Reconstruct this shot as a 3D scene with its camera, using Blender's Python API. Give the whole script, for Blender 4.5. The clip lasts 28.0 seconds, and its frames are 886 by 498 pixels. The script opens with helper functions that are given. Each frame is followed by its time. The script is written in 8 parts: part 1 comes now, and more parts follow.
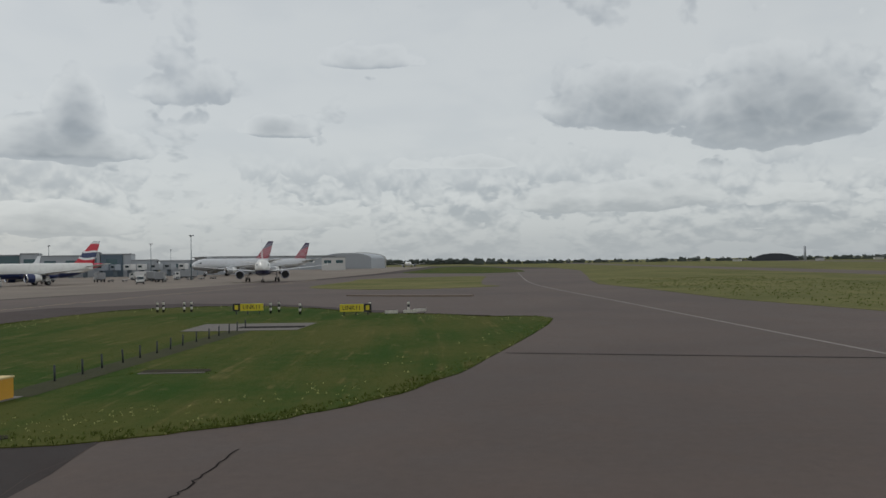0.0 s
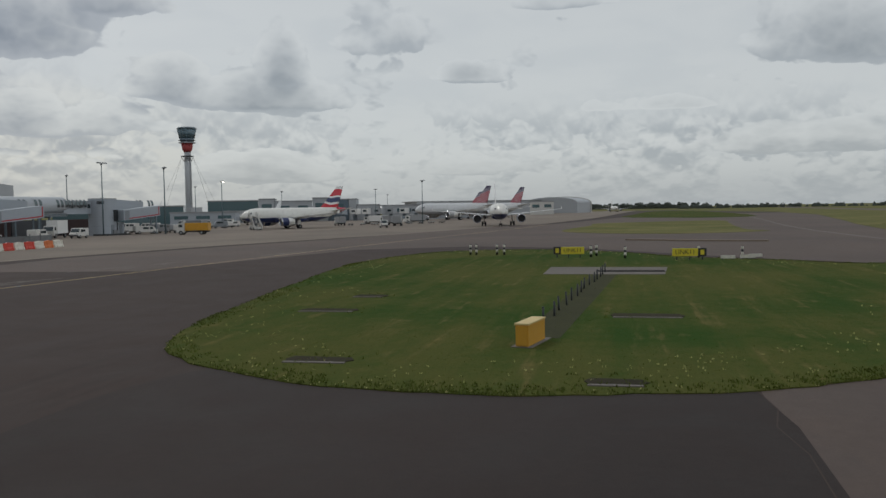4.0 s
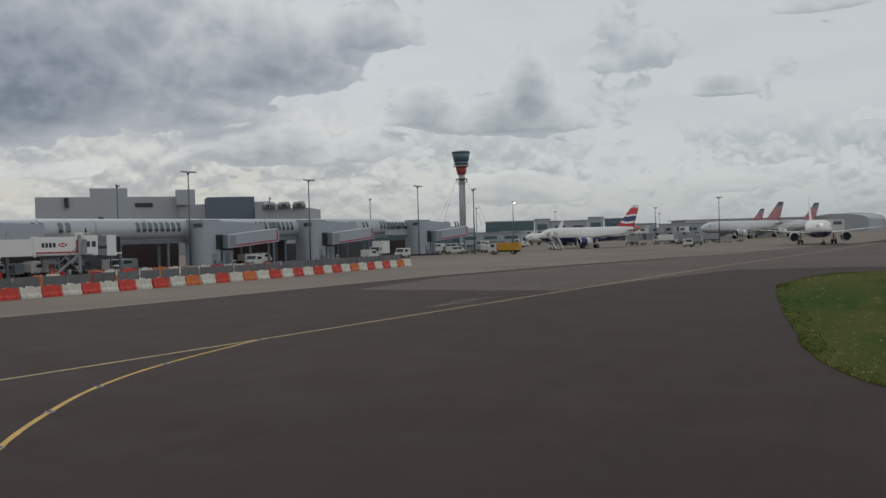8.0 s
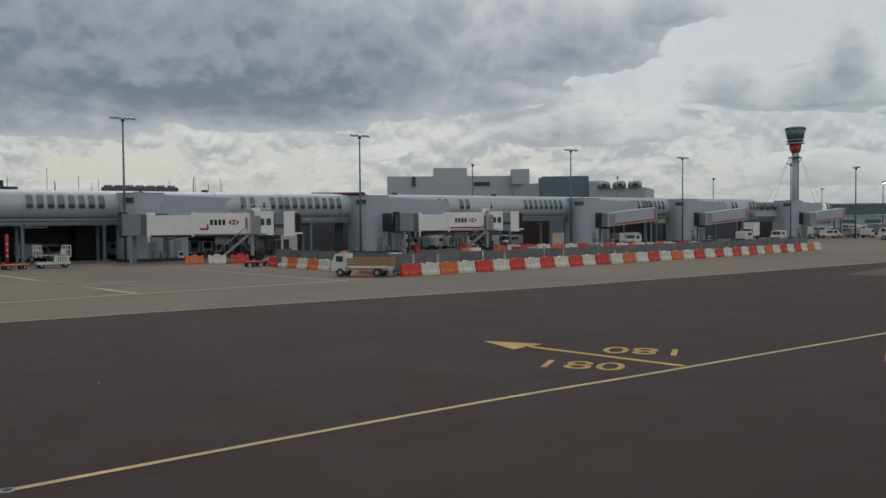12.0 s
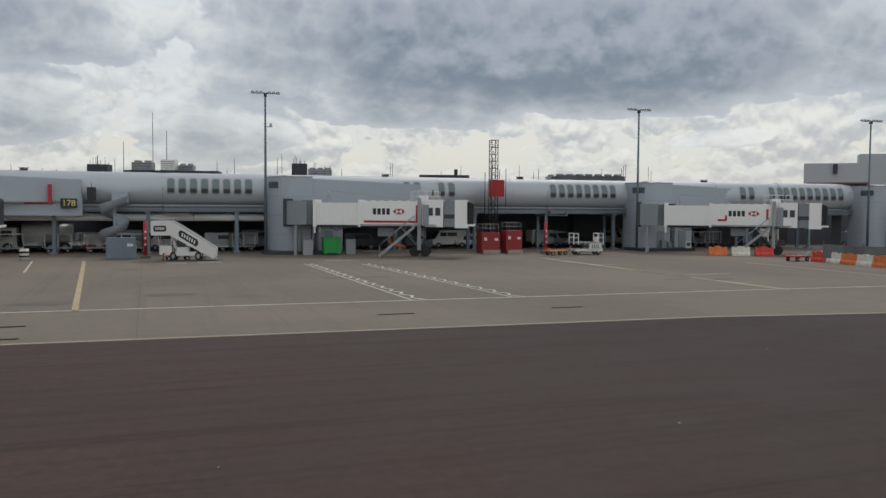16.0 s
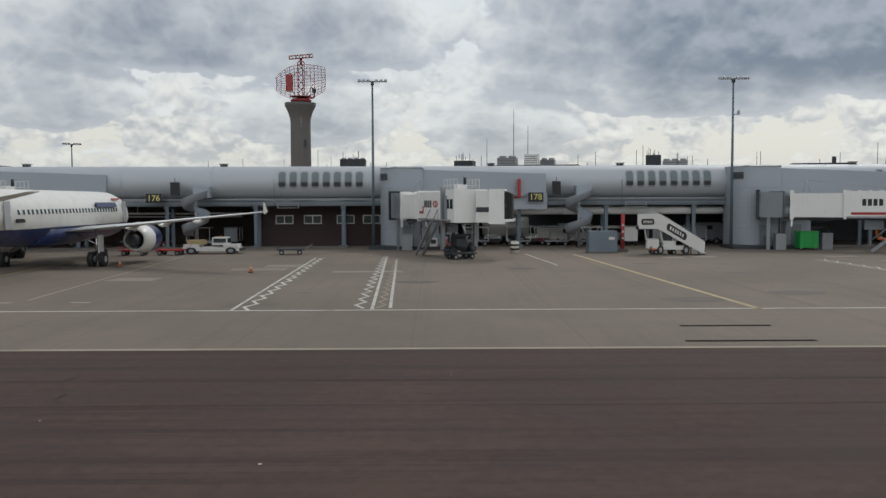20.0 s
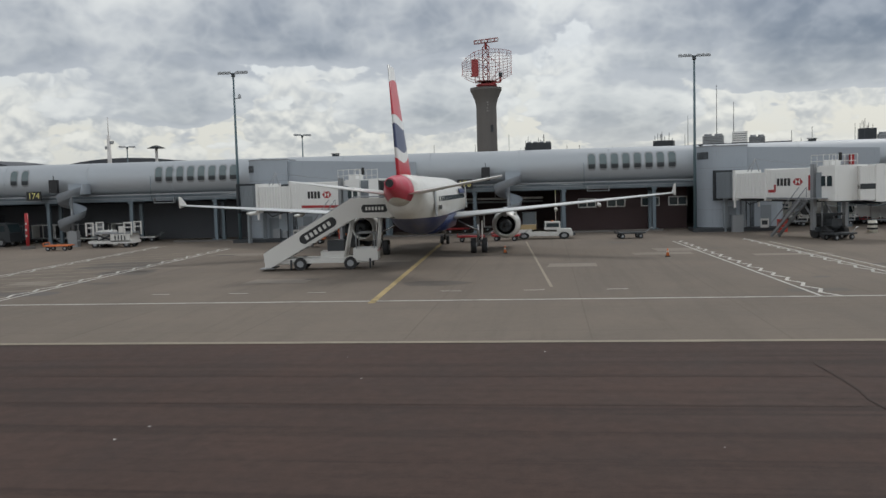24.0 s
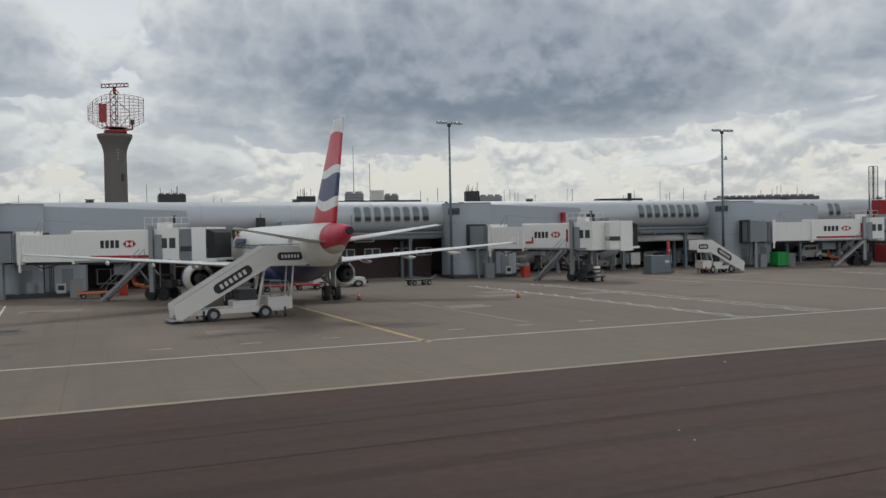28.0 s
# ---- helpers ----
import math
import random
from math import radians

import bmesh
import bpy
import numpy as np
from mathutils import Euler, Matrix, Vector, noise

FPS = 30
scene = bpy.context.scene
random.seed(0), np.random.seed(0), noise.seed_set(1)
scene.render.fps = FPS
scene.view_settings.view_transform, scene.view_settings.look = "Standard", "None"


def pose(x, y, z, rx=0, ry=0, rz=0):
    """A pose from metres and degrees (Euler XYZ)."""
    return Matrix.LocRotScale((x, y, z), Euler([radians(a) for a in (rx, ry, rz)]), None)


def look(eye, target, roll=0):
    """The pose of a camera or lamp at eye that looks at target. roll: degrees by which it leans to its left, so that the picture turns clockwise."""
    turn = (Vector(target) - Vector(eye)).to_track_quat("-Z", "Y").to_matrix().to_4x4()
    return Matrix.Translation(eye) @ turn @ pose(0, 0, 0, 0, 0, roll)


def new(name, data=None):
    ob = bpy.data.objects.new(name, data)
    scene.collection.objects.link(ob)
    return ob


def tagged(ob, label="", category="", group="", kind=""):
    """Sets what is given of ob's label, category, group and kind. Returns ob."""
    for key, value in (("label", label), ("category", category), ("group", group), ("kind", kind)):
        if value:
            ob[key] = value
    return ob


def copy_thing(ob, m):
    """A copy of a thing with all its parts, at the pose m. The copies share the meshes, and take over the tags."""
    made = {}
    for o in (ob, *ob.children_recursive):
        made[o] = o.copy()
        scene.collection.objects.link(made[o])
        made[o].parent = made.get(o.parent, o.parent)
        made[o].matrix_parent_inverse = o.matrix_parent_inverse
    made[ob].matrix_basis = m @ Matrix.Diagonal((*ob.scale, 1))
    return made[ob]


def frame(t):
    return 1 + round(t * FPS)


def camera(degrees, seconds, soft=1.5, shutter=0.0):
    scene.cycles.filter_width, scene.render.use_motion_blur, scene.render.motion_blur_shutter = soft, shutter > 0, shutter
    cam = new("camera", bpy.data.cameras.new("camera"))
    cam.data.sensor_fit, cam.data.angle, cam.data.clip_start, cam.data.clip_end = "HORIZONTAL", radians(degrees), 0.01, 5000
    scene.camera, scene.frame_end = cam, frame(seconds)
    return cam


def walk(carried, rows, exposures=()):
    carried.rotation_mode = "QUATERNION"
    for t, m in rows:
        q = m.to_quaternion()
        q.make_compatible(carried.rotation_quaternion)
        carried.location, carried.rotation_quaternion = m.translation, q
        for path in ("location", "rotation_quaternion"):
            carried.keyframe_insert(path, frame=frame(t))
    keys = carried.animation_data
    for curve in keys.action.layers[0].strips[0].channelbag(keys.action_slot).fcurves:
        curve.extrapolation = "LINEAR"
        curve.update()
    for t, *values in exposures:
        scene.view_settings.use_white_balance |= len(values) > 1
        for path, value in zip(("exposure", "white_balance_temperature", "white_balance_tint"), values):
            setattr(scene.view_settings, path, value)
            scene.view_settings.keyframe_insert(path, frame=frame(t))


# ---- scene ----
cam = camera(55.1, 28.0)
PATH = [
    (0, (69.41, -54.682, 4.396), (71.409, -54.729, 4.426), -0.9),
    (0.5, (69.752, -53.402, 4.416), (71.751, -53.348, 4.405), -1.1),
    (1, (69.881, -52.046, 4.425), (71.879, -51.961, 4.38), -1.3),
    (1.5, (69.678, -50.664, 4.436), (71.674, -50.55, 4.36), -1.2),
    (2, (69.713, -49.218, 4.45), (71.705, -49.054, 4.373), -1.5),
    (2.5, (69.791, -47.662, 4.445), (71.778, -47.451, 4.36), -1.5),
    (3, (69.975, -46.118, 4.456), (71.955, -45.853, 4.359), -1.2),
    (3.5, (70.061, -44.746, 4.476), (72.029, -44.398, 4.383), -1.2),
    (4, (70.084, -43.182, 4.425), (72.041, -42.783, 4.332), -1.0),
    (4.5, (70.038, -41.643, 4.418), (71.983, -41.189, 4.311), -1.1),
    (6.5, (69.364, -35.185, 4.582), (71.301, -34.699, 4.486), -1.5),
    (7, (68.994, -33.382, 4.502), (70.938, -32.917, 4.448), -1.8),
    (7.5, (68.632, -31.506, 4.486), (70.523, -30.857, 4.447), -1.9),
    (8, (68.231, -29.436, 4.534), (69.997, -28.498, 4.501), -1.5),
    (8.5, (67.511, -27.552, 4.562), (69.219, -26.511, 4.522), -1.0),
    (9, (66.799, -26.026, 4.59), (68.449, -24.895, 4.559), -0.8),
    (9.5, (66.0, -24.326, 4.556), (67.591, -23.114, 4.529), -0.8),
    (10, (64.987, -22.7, 4.554), (66.523, -21.419, 4.517), -0.8),
    (10.5, (64.003, -20.975, 4.504), (65.497, -19.646, 4.453), -0.7),
    (11, (62.986, -19.435, 4.487), (64.463, -18.088, 4.421), -0.5),
    (11.5, (61.793, -17.861, 4.503), (63.216, -16.457, 4.431), -0.5),
    (12, (60.695, -16.18, 4.528), (62.049, -14.71, 4.461), -0.5),
    (12.5, (59.431, -14.543, 4.504), (60.715, -13.011, 4.448), -0.4),
    (13, (57.932, -13.031, 4.515), (59.127, -11.429, 4.451), -0.4),
    (13.5, (56.108, -11.803, 4.533), (57.186, -10.121, 4.458), 0.1),
    (15.5, (47.282, -7.301, 4.96), (48.059, -5.459, 4.877), 0.6),
    (16, (45.411, -6.176, 4.954), (46.069, -4.29, 4.857), 0.4),
    (16.5, (43.363, -5.202, 4.936), (43.931, -3.289, 4.815), -0.3),
    (17, (41.457, -4.095, 4.942), (41.95, -2.161, 4.813), -0.9),
    (17.5, (39.269, -3.084, 4.881), (39.713, -1.139, 4.744), -1.0),
    (18, (37.167, -2.521, 4.866), (37.563, -0.565, 4.737), -1.1),
    (18.5, (35.067, -1.913, 4.836), (35.389, 0.057, 4.719), -1.2),
    (19, (32.64, -1.316, 4.851), (32.764, 0.678, 4.758), -1.2),
    (19.5, (30.181, -0.785, 4.835), (30.213, 1.213, 4.739), 0.2),
    (20, (27.849, -0.405, 4.84), (27.866, 1.591, 4.726), -0.2),
    (20.5, (25.611, -0.261, 4.87), (25.628, 1.735, 4.755), -0.5),
    (21, (23.251, -0.075, 4.887), (23.244, 1.922, 4.776), -1.1),
    (21.5, (20.839, 0.126, 4.879), (20.788, 2.123, 4.775), -1.2),
    (23.5, (10.517, 0.862, 4.824), (10.176, 2.828, 4.703), -1.8),
    (24, (7.737, 0.832, 4.865), (7.487, 2.811, 4.721), -1.6),
    (24.5, (5.124, 0.94, 4.864), (4.909, 2.922, 4.708), -1.2),
    (25, (2.569, 1.109, 4.841), (2.372, 3.093, 4.681), -0.9),
    (25.5, (0.146, 1.172, 4.813), (-0.045, 3.158, 4.675), -0.6),
    (26, (-2.483, 1.174, 4.824), (-2.673, 3.16, 4.685), -0.6),
    (26.5, (-5.359, 1.121, 4.829), (-5.481, 3.113, 4.689), -0.4),
    (27, (-8.14, 0.903, 4.874), (-8.104, 2.898, 4.737), -0.7),
    (27.5, (-11.038, 0.703, 4.938), (-10.689, 2.67, 4.843), -0.8),
    (28, (-13.946, 0.427, 5.008), (-13.187, 2.277, 4.968), -1.1),
]
walk(cam, [(t, look(eye, aim, roll)) for t, eye, aim, roll in PATH], exposures=((0, -0.25), (3, -0.32), (7, -0.3), (13, -0.3), (16, 0.0), (20, 0.04), (26.5, 0.04), (28, -0.06)))

# ---- light: high overcast with broken cumulus, a weak hazy sun behind the pier ----
SUN_AZ, SUN_EL = 35.0, 48.0          # degrees clockwise from +Y, and above the horizon
world = bpy.data.worlds.new("sky")
scene.world = world
world.use_nodes = True


class Nodes:
    """Short hand for building node trees."""

    def __init__(self, tree):
        self.t = tree
        tree.nodes.clear()

    def add(self, kind, inputs=(), operation="", data_type="", ease=""):
        n = self.t.nodes.new(kind)
        if operation:
            n.operation = operation
        if data_type:
            n.data_type = data_type
        if ease:
            n.interpolation_type = ease
        for k, v in dict(inputs).items():
            if isinstance(v, bpy.types.NodeSocket):
                self.t.links.new(v, n.inputs[k])
            else:
                n.inputs[k].default_value = v
        return n

    def math(self, op, a, b=0.0, c=0.0, clamp=False):
        n = self.add("ShaderNodeMath", {0: a, 1: b, 2: c}, operation=op)
        n.use_clamp = clamp
        return n.outputs[0]

    def smooth(self, v, lo, hi):
        return self.add("ShaderNodeMapRange", {0: v, 1: lo, 2: hi, 3: 0.0, 4: 1.0}, ease="SMOOTHSTEP").outputs[0]

    def mix(self, f, a, b):
        n = self.add("ShaderNodeMix", data_type="RGBA")
        for i, v in ((0, f), (6, a), (7, b)):
            if isinstance(v, bpy.types.NodeSocket):
                self.t.links.new(v, n.inputs[i])
            else:
                n.inputs[i].default_value = v if i == 0 else (*v[:3], 1)
        return n.outputs[2]

    def noise(self, vec, scale, detail=4.0, rough=0.55, dist=0.0):
        return self.add("ShaderNodeTexNoise", {"Vector": vec, "Scale": scale, "Detail": detail, "Roughness": rough, "Distortion": dist}).outputs[0]


# clouds: bearing, base, half width, height (degrees), and body
WEST_CLOUDS = ((26, 9.6, 24, 10.0, 1.75), (31, 7.2, 8.5, 4.6, 1.2), (17, 6.9, 9.0, 5.0, 1.2), (45, 8.4, 7, 3.6, 0.95), (53, 5.6, 8, 2.6, 0.85), (48.5, 10.8, 8, 5.0, 1.3),
               (4.5, 4.2, 5.4, 5.0, 0.95), (9, 8.0, 8, 5.0, 1.1), (-8, 5.0, 5.5, 4.6, 0.9), (-25, 5.6, 7.5, 4.0, 0.95), (-14, 10.0, 15, 6, 1.25), (-38, 9.0, 13, 6, 1.2), (36, 4.4, 5, 1.6, 0.6))
EAST_CLOUDS = ((66.8, 7.2, 5.4, 2.2, 1.25), (68.0, 7.6, 2.0, 4.6, 1.05), (61, 7.9, 3.2, 2.4, 0.95), (57, 13.0, 4.6, 2.4, 0.9), (74.5, 11.4, 5.0, 3.4, 0.47), (80.5, 8.7, 2.6, 1.3, 1.05), (86, 13.3, 4.4, 1.5, 0.8),
               (92.3, 6.4, 4.6, 0.9, 0.85), (104.5, 9.4, 5.8, 3.6, 1.0), (113, 8.4, 7, 5.0, 1.1), (67, 2.4, 5.4, 1.7, 0.8), (81, 2.6, 5.0, 1.3, 0.6), (105, 3.6, 11, 1.6, 0.6), (130, 8.0, 12, 5, 0.9))


def build_sky():
    n = Nodes(world.node_tree)
    d = n.add("ShaderNodeTexCoord").outputs["Generated"]
    s = n.add("ShaderNodeSeparateXYZ", {0: d}).outputs
    el = n.math("MAXIMUM", s[2], 0.0)
    az = n.math("ARCTAN2", s[0], s[1])                       # 0 at +Y, growing towards +X

    def plane(e, across, up, shift):
        v = n.math("LOGARITHM", n.math("ADD", e, shift), 2.718)
        return n.add("ShaderNodeCombineXYZ", {0: n.math("MULTIPLY", az, across), 1: n.math("MULTIPLY", v, up)}).outputs[0]

    def fbm(p, scale, detail, rough, dist=0.0):
        t = n.add("ShaderNodeTexNoise", {"Vector": p, "Scale": scale, "Detail": detail, "Roughness": rough, "Distortion": dist})
        t.noise_dimensions = "2D"
        return t

    def billow(p, scale, detail=3.0, rough=0.55):
        """Cauliflower heads: rounded cells on rounded cells."""
        bent = fbm(p, scale * 0.9, 2.0, 0.5).outputs[1]
        q = n.add("ShaderNodeVectorMath", {0: bent, 1: (0.5 / scale, 0.5 / scale, 0.0), 2: p}, operation="MULTIPLY_ADD").outputs[0]
        t = n.add("ShaderNodeTexVoronoi", {"Vector": q, "Scale": scale, "Detail": detail, "Roughness": rough, "Lacunarity": 2.3})
        t.voronoi_dimensions, t.normalize = "2D", True
        return n.math("SUBTRACT", 0.40, t.outputs["Distance"])

    def mass(e, clouds):
        total = -0.25
        for bearing, base, w, h, k in clouds:
            x = n.math("DIVIDE", n.math("SUBTRACT", az, radians(bearing)), radians(w))
            y = n.math("DIVIDE", n.math("SUBTRACT", e, math.sin(radians(base))), radians(h))
            y = n.math("MAXIMUM", y, n.math("MULTIPLY", y, -3.2))           # flat bases
            q = n.math("ADD", n.math("MULTIPLY", x, x), n.math("MULTIPLY", y, y))
            total = n.math("MAXIMUM", total, n.math("MULTIPLY", n.math("SUBTRACT", 1.0, n.math("MULTIPLY", q, 0.75)), k))
        return total

    east = n.smooth(az, 0.80, 1.30)                          # flatter light over the airfield
    west = n.math("SUBTRACT", 1.0, east)
    high = n.math("MULTIPLY", n.smooth(el, 0.22, 0.40), 0.62)  # closed cover overhead

    def large(e):
        p = plane(e, 3.3, 1.3, 0.10)
        rough = n.math("ADD", n.math("MULTIPLY", n.math("SUBTRACT", fbm(p, 2.0, 4.0, 0.5).outputs[0], 0.5), 1.15), n.math("MULTIPLY", billow(p, 5.6, 2.0, 0.5), 1.1))
        return n.math("ADD", n.math("MAXIMUM", mass(e, WEST_CLOUDS + EAST_CLOUDS), high), rough)

    def small(e):
        p = plane(e, 9.0, 1.5, 0.05)
        return n.math("ADD", n.math("MULTIPLY", n.math("SUBTRACT", fbm(p, 0.8, 3.0, 0.5).outputs[0], 0.5), 1.9), n.math("MULTIPLY", billow(p, 2.7, 2.0, 0.5), 1.5))

    # the veil behind all: bright and creamy low in the west, pale grey in the east
    veil = n.mix(east, (0.70, 0.725, 0.73), (0.66, 0.69, 0.695))
    veil = n.mix(n.math("MULTIPLY", n.smooth(el, 0.16, 0.07), west), veil, (0.665, 0.655, 0.60))
    veil = n.mix(n.math("MULTIPLY", n.smooth(fbm(plane(el, 3.0, 2.2, 0.08), 2.2, 3.0, 0.5, 0.2).outputs[0], 0.40, 0.70), 0.35), veil, n.mix(east, (0.60, 0.64, 0.67), (0.56, 0.60, 0.625)))

    # rows of small far cumulus
    s0 = small(el)
    lit_s = n.smooth(n.math("SUBTRACT", s0, small(n.math("ADD", el, 0.009))), -0.32, 0.38)
    top = n.mix(east, (0.74, 0.74, 0.70), (0.68, 0.71, 0.715))
    foot = n.mix(east, (0.38, 0.405, 0.44), (0.40, 0.44, 0.475))
    row = n.math("MULTIPLY", n.smooth(s0, -0.14, 0.05), n.math("MULTIPLY", n.smooth(el, n.math("SUBTRACT", 0.21, n.math("MULTIPLY", east, 0.07)), 0.07), 0.9))
    sky_c = n.mix(row, veil, n.mix(lit_s, foot, top))

    # the large bodies in front
    l0 = large(el)
    lit_l = n.smooth(n.math("SUBTRACT", l0, large(n.math("ADD", el, 0.018))), -0.34, 0.42)
    cover = n.smooth(l0, 0.30, 0.44)
    thick = n.smooth(l0, 0.35, 1.75)
    bright = n.mix(thick, n.mix(east, (0.72, 0.735, 0.72), (0.68, 0.71, 0.715)), n.mix(east, (0.31, 0.34, 0.385), (0.38, 0.41, 0.43)))
    dull = n.mix(thick, n.mix(east, (0.43, 0.455, 0.49), (0.44, 0.475, 0.50)), n.mix(east, (0.135, 0.165, 0.215), (0.23, 0.26, 0.285)))
    sky_c = n.mix(cover, sky_c, n.mix(lit_l, dull, bright))

    # out-of-view sky behind the camera, brightened as fill for surfaces facing it
    rear_fill = n.smooth(n.math("ABSOLUTE", n.math("SUBTRACT", n.math("ABSOLUTE", az), 3.1416)), 1.1, 0.4)
    sky_c = n.mix(n.math("MULTIPLY", rear_fill, 0.8), sky_c, (0.93, 0.97, 1.0))
    haze = n.smooth(el, 0.075, 0.0)
    sky_c = n.mix(n.math("MULTIPLY", haze, 0.75), sky_c, n.mix(east, (0.50, 0.53, 0.545), (0.43, 0.475, 0.505)))
    sky = n.add("ShaderNodeTexSky")
    sky.sky_type, sky.sun_disc, sky.sun_elevation, sky.sun_rotation = "NISHITA", False, radians(SUN_EL), radians(SUN_AZ)
    blue = n.add("ShaderNodeBackground", {0: sky.outputs[0], 1: 0.012}).outputs[0]
    over = n.add("ShaderNodeBackground", {0: sky_c, 1: 0.95}).outputs[0]
    both = n.add("ShaderNodeAddShader", {0: blue, 1: over}).outputs[0]
    n.add("ShaderNodeOutputWorld", {0: both})


build_sky()
sun = new("sun", bpy.data.lights.new("sun", "SUN"))
sun.data.energy, sun.data.angle, sun.data.color = 0.9, radians(14), (1.0, 0.965, 0.92)
sun_dir = Vector((math.sin(radians(SUN_AZ)) * math.cos(radians(SUN_EL)), math.cos(radians(SUN_AZ)) * math.cos(radians(SUN_EL)), math.sin(radians(SUN_EL))))
sun.matrix_basis = look(sun_dir * 300, (0, 0, 0))
scene.view_settings.exposure = 0.0

# ---- materials ----


def material(name, col, rough=0.6, metal=0.0, vary=0.15, scale=1.5, grain=40.0, bump=0.02, streak=0.0, tint=None, spec=0.5, island=0.0):
    """A worn surface: colour that varies at two scales, dirt streaks, fine relief."""
    m = bpy.data.materials.new(name)
    m.use_nodes = True
    n = Nodes(m.node_tree)
    co = n.add("ShaderNodeTexCoord").outputs["Object"]
    a = n.noise(co, scale, 5.0, 0.6, 0.2)
    b = n.noise(co, grain, 3.0, 0.6)
    f = n.math("ADD", n.math("MULTIPLY", n.math("SUBTRACT", a, 0.5), 2.2 * vary), n.math("MULTIPLY", n.math("SUBTRACT", b, 0.5), 1.3 * vary))
    rnd = n.add("ShaderNodeObjectInfo").outputs["Random"]
    f = n.math("ADD", f, n.math("MULTIPLY", n.math("SUBTRACT", rnd, 0.5), 0.4 * vary))
    if island:
        f = n.math("ADD", f, n.math("MULTIPLY", n.math("SUBTRACT", n.add("ShaderNodeNewGeometry").outputs["Random Per Island"], 0.5), island))
    if streak:
        st = n.add("ShaderNodeMapping", {0: co, 3: (3.5, 3.5, 0.35)}).outputs[0]
        f = n.math("SUBTRACT", f, n.math("MULTIPLY", n.smooth(n.noise(st, 2.0, 5.0, 0.65), 0.52, 0.75), streak))
    lo = tuple(max(0.0, c * 0.45) for c in (tint or col))
    hi = tuple(min(1.0, c * 1.5) for c in col)
    f2 = n.math("ADD", f, 0.5, clamp=True)
    col_a = n.mix(n.smooth(f2, 0.0, 0.5), lo, col)
    col_b = n.mix(n.smooth(f2, 0.5, 1.0), col_a, hi)
    r = n.math("ADD", rough, n.math("MULTIPLY", n.math("SUBTRACT", a, 0.5), 0.25), clamp=True)
    bs = n.add("ShaderNodeBsdfPrincipled", {"Base Color": col_b, "Roughness": r, "Metallic": metal, "Specular IOR Level": spec})
    if bump:
        bp = n.add("ShaderNodeBump", {"Height": b, "Strength": 0.5, "Distance": bump}).outputs[0]
        n.t.links.new(bp, bs.inputs["Normal"])
    n.add("ShaderNodeOutputMaterial", {0: bs.outputs[0]})
    return m


def ground_material(name, col, patch, joint=0.0, spots=0.1, lanes=0.0, lane_dir=(0.02, 0.9), bump=0.01, rough=0.85, spec=0.3, dark_span=None):
    """Paving seen from above: patches of other ages, wheel lanes, joints, grit."""
    m = bpy.data.materials.new(name)
    m.use_nodes = True
    n = Nodes(m.node_tree)
    co = n.add("ShaderNodeTexCoord").outputs["Object"]
    large = n.noise(co, 0.045, 4.0, 0.55, 0.6)
    mid = n.noise(co, 0.35, 5.0, 0.62, 0.3)
    grit = n.noise(co, 22.0, 3.0, 0.7)
    f = n.math("ADD", n.math("MULTIPLY", n.math("SUBTRACT", large, 0.5), 1.6), n.math("MULTIPLY", n.math("SUBTRACT", mid, 0.5), 0.9))
    f = n.math("ADD", f, n.math("MULTIPLY", n.math("SUBTRACT", grit, 0.5), spots * 4))
    f = n.math("ADD", f, n.math("MULTIPLY", n.math("SUBTRACT", n.noise(co, 2.6, 4.0, 0.7), 0.5), spots * 6))
    if lanes:
        st = n.add("ShaderNodeMapping", {0: co, 3: (lane_dir[0], lane_dir[1], 1.0)}).outputs[0]
        f = n.math("SUBTRACT", f, n.math("MULTIPLY", n.smooth(n.noise(st, 1.0, 5.0, 0.7), 0.48, 0.72), lanes))
    base = n.mix(n.smooth(f, -0.55, 0.55), patch, col)
    if joint:
        for axis, size, off in ((0, joint, 0.0), (1, joint * 0.92, 1.1)):
            v = n.add("ShaderNodeSeparateXYZ", {0: co}).outputs[axis]
            g = n.math("ABSOLUTE", n.math("SUBTRACT", n.math("FRACT", n.math("DIVIDE", n.math("ADD", v, off), size)), 0.5))
            base = n.mix(n.math("MULTIPLY", n.math("LESS_THAN", g, 0.03 / size), 0.28), base, tuple(c * 0.4 for c in col))
    if dark_span:                                                # base colour darkens along x across a ragged border
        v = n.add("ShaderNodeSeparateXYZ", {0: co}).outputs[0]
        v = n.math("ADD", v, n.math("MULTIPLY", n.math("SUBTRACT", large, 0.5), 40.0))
        base = n.mix(n.math("MULTIPLY", n.smooth(v, *dark_span), 0.76), base, (0.0275, 0.0175, 0.0145))
    bs = n.add("ShaderNodeBsdfPrincipled", {"Base Color": base, "Roughness": n.math("ADD", rough, n.math("MULTIPLY", n.math("SUBTRACT", mid, 0.5), 0.3), clamp=True), "Specular IOR Level": spec})
    bp = n.add("ShaderNodeBump", {"Height": grit, "Strength": 0.6, "Distance": bump}).outputs[0]
    n.t.links.new(bp, bs.inputs["Normal"])
    n.add("ShaderNodeOutputMaterial", {0: bs.outputs[0]})
    return m


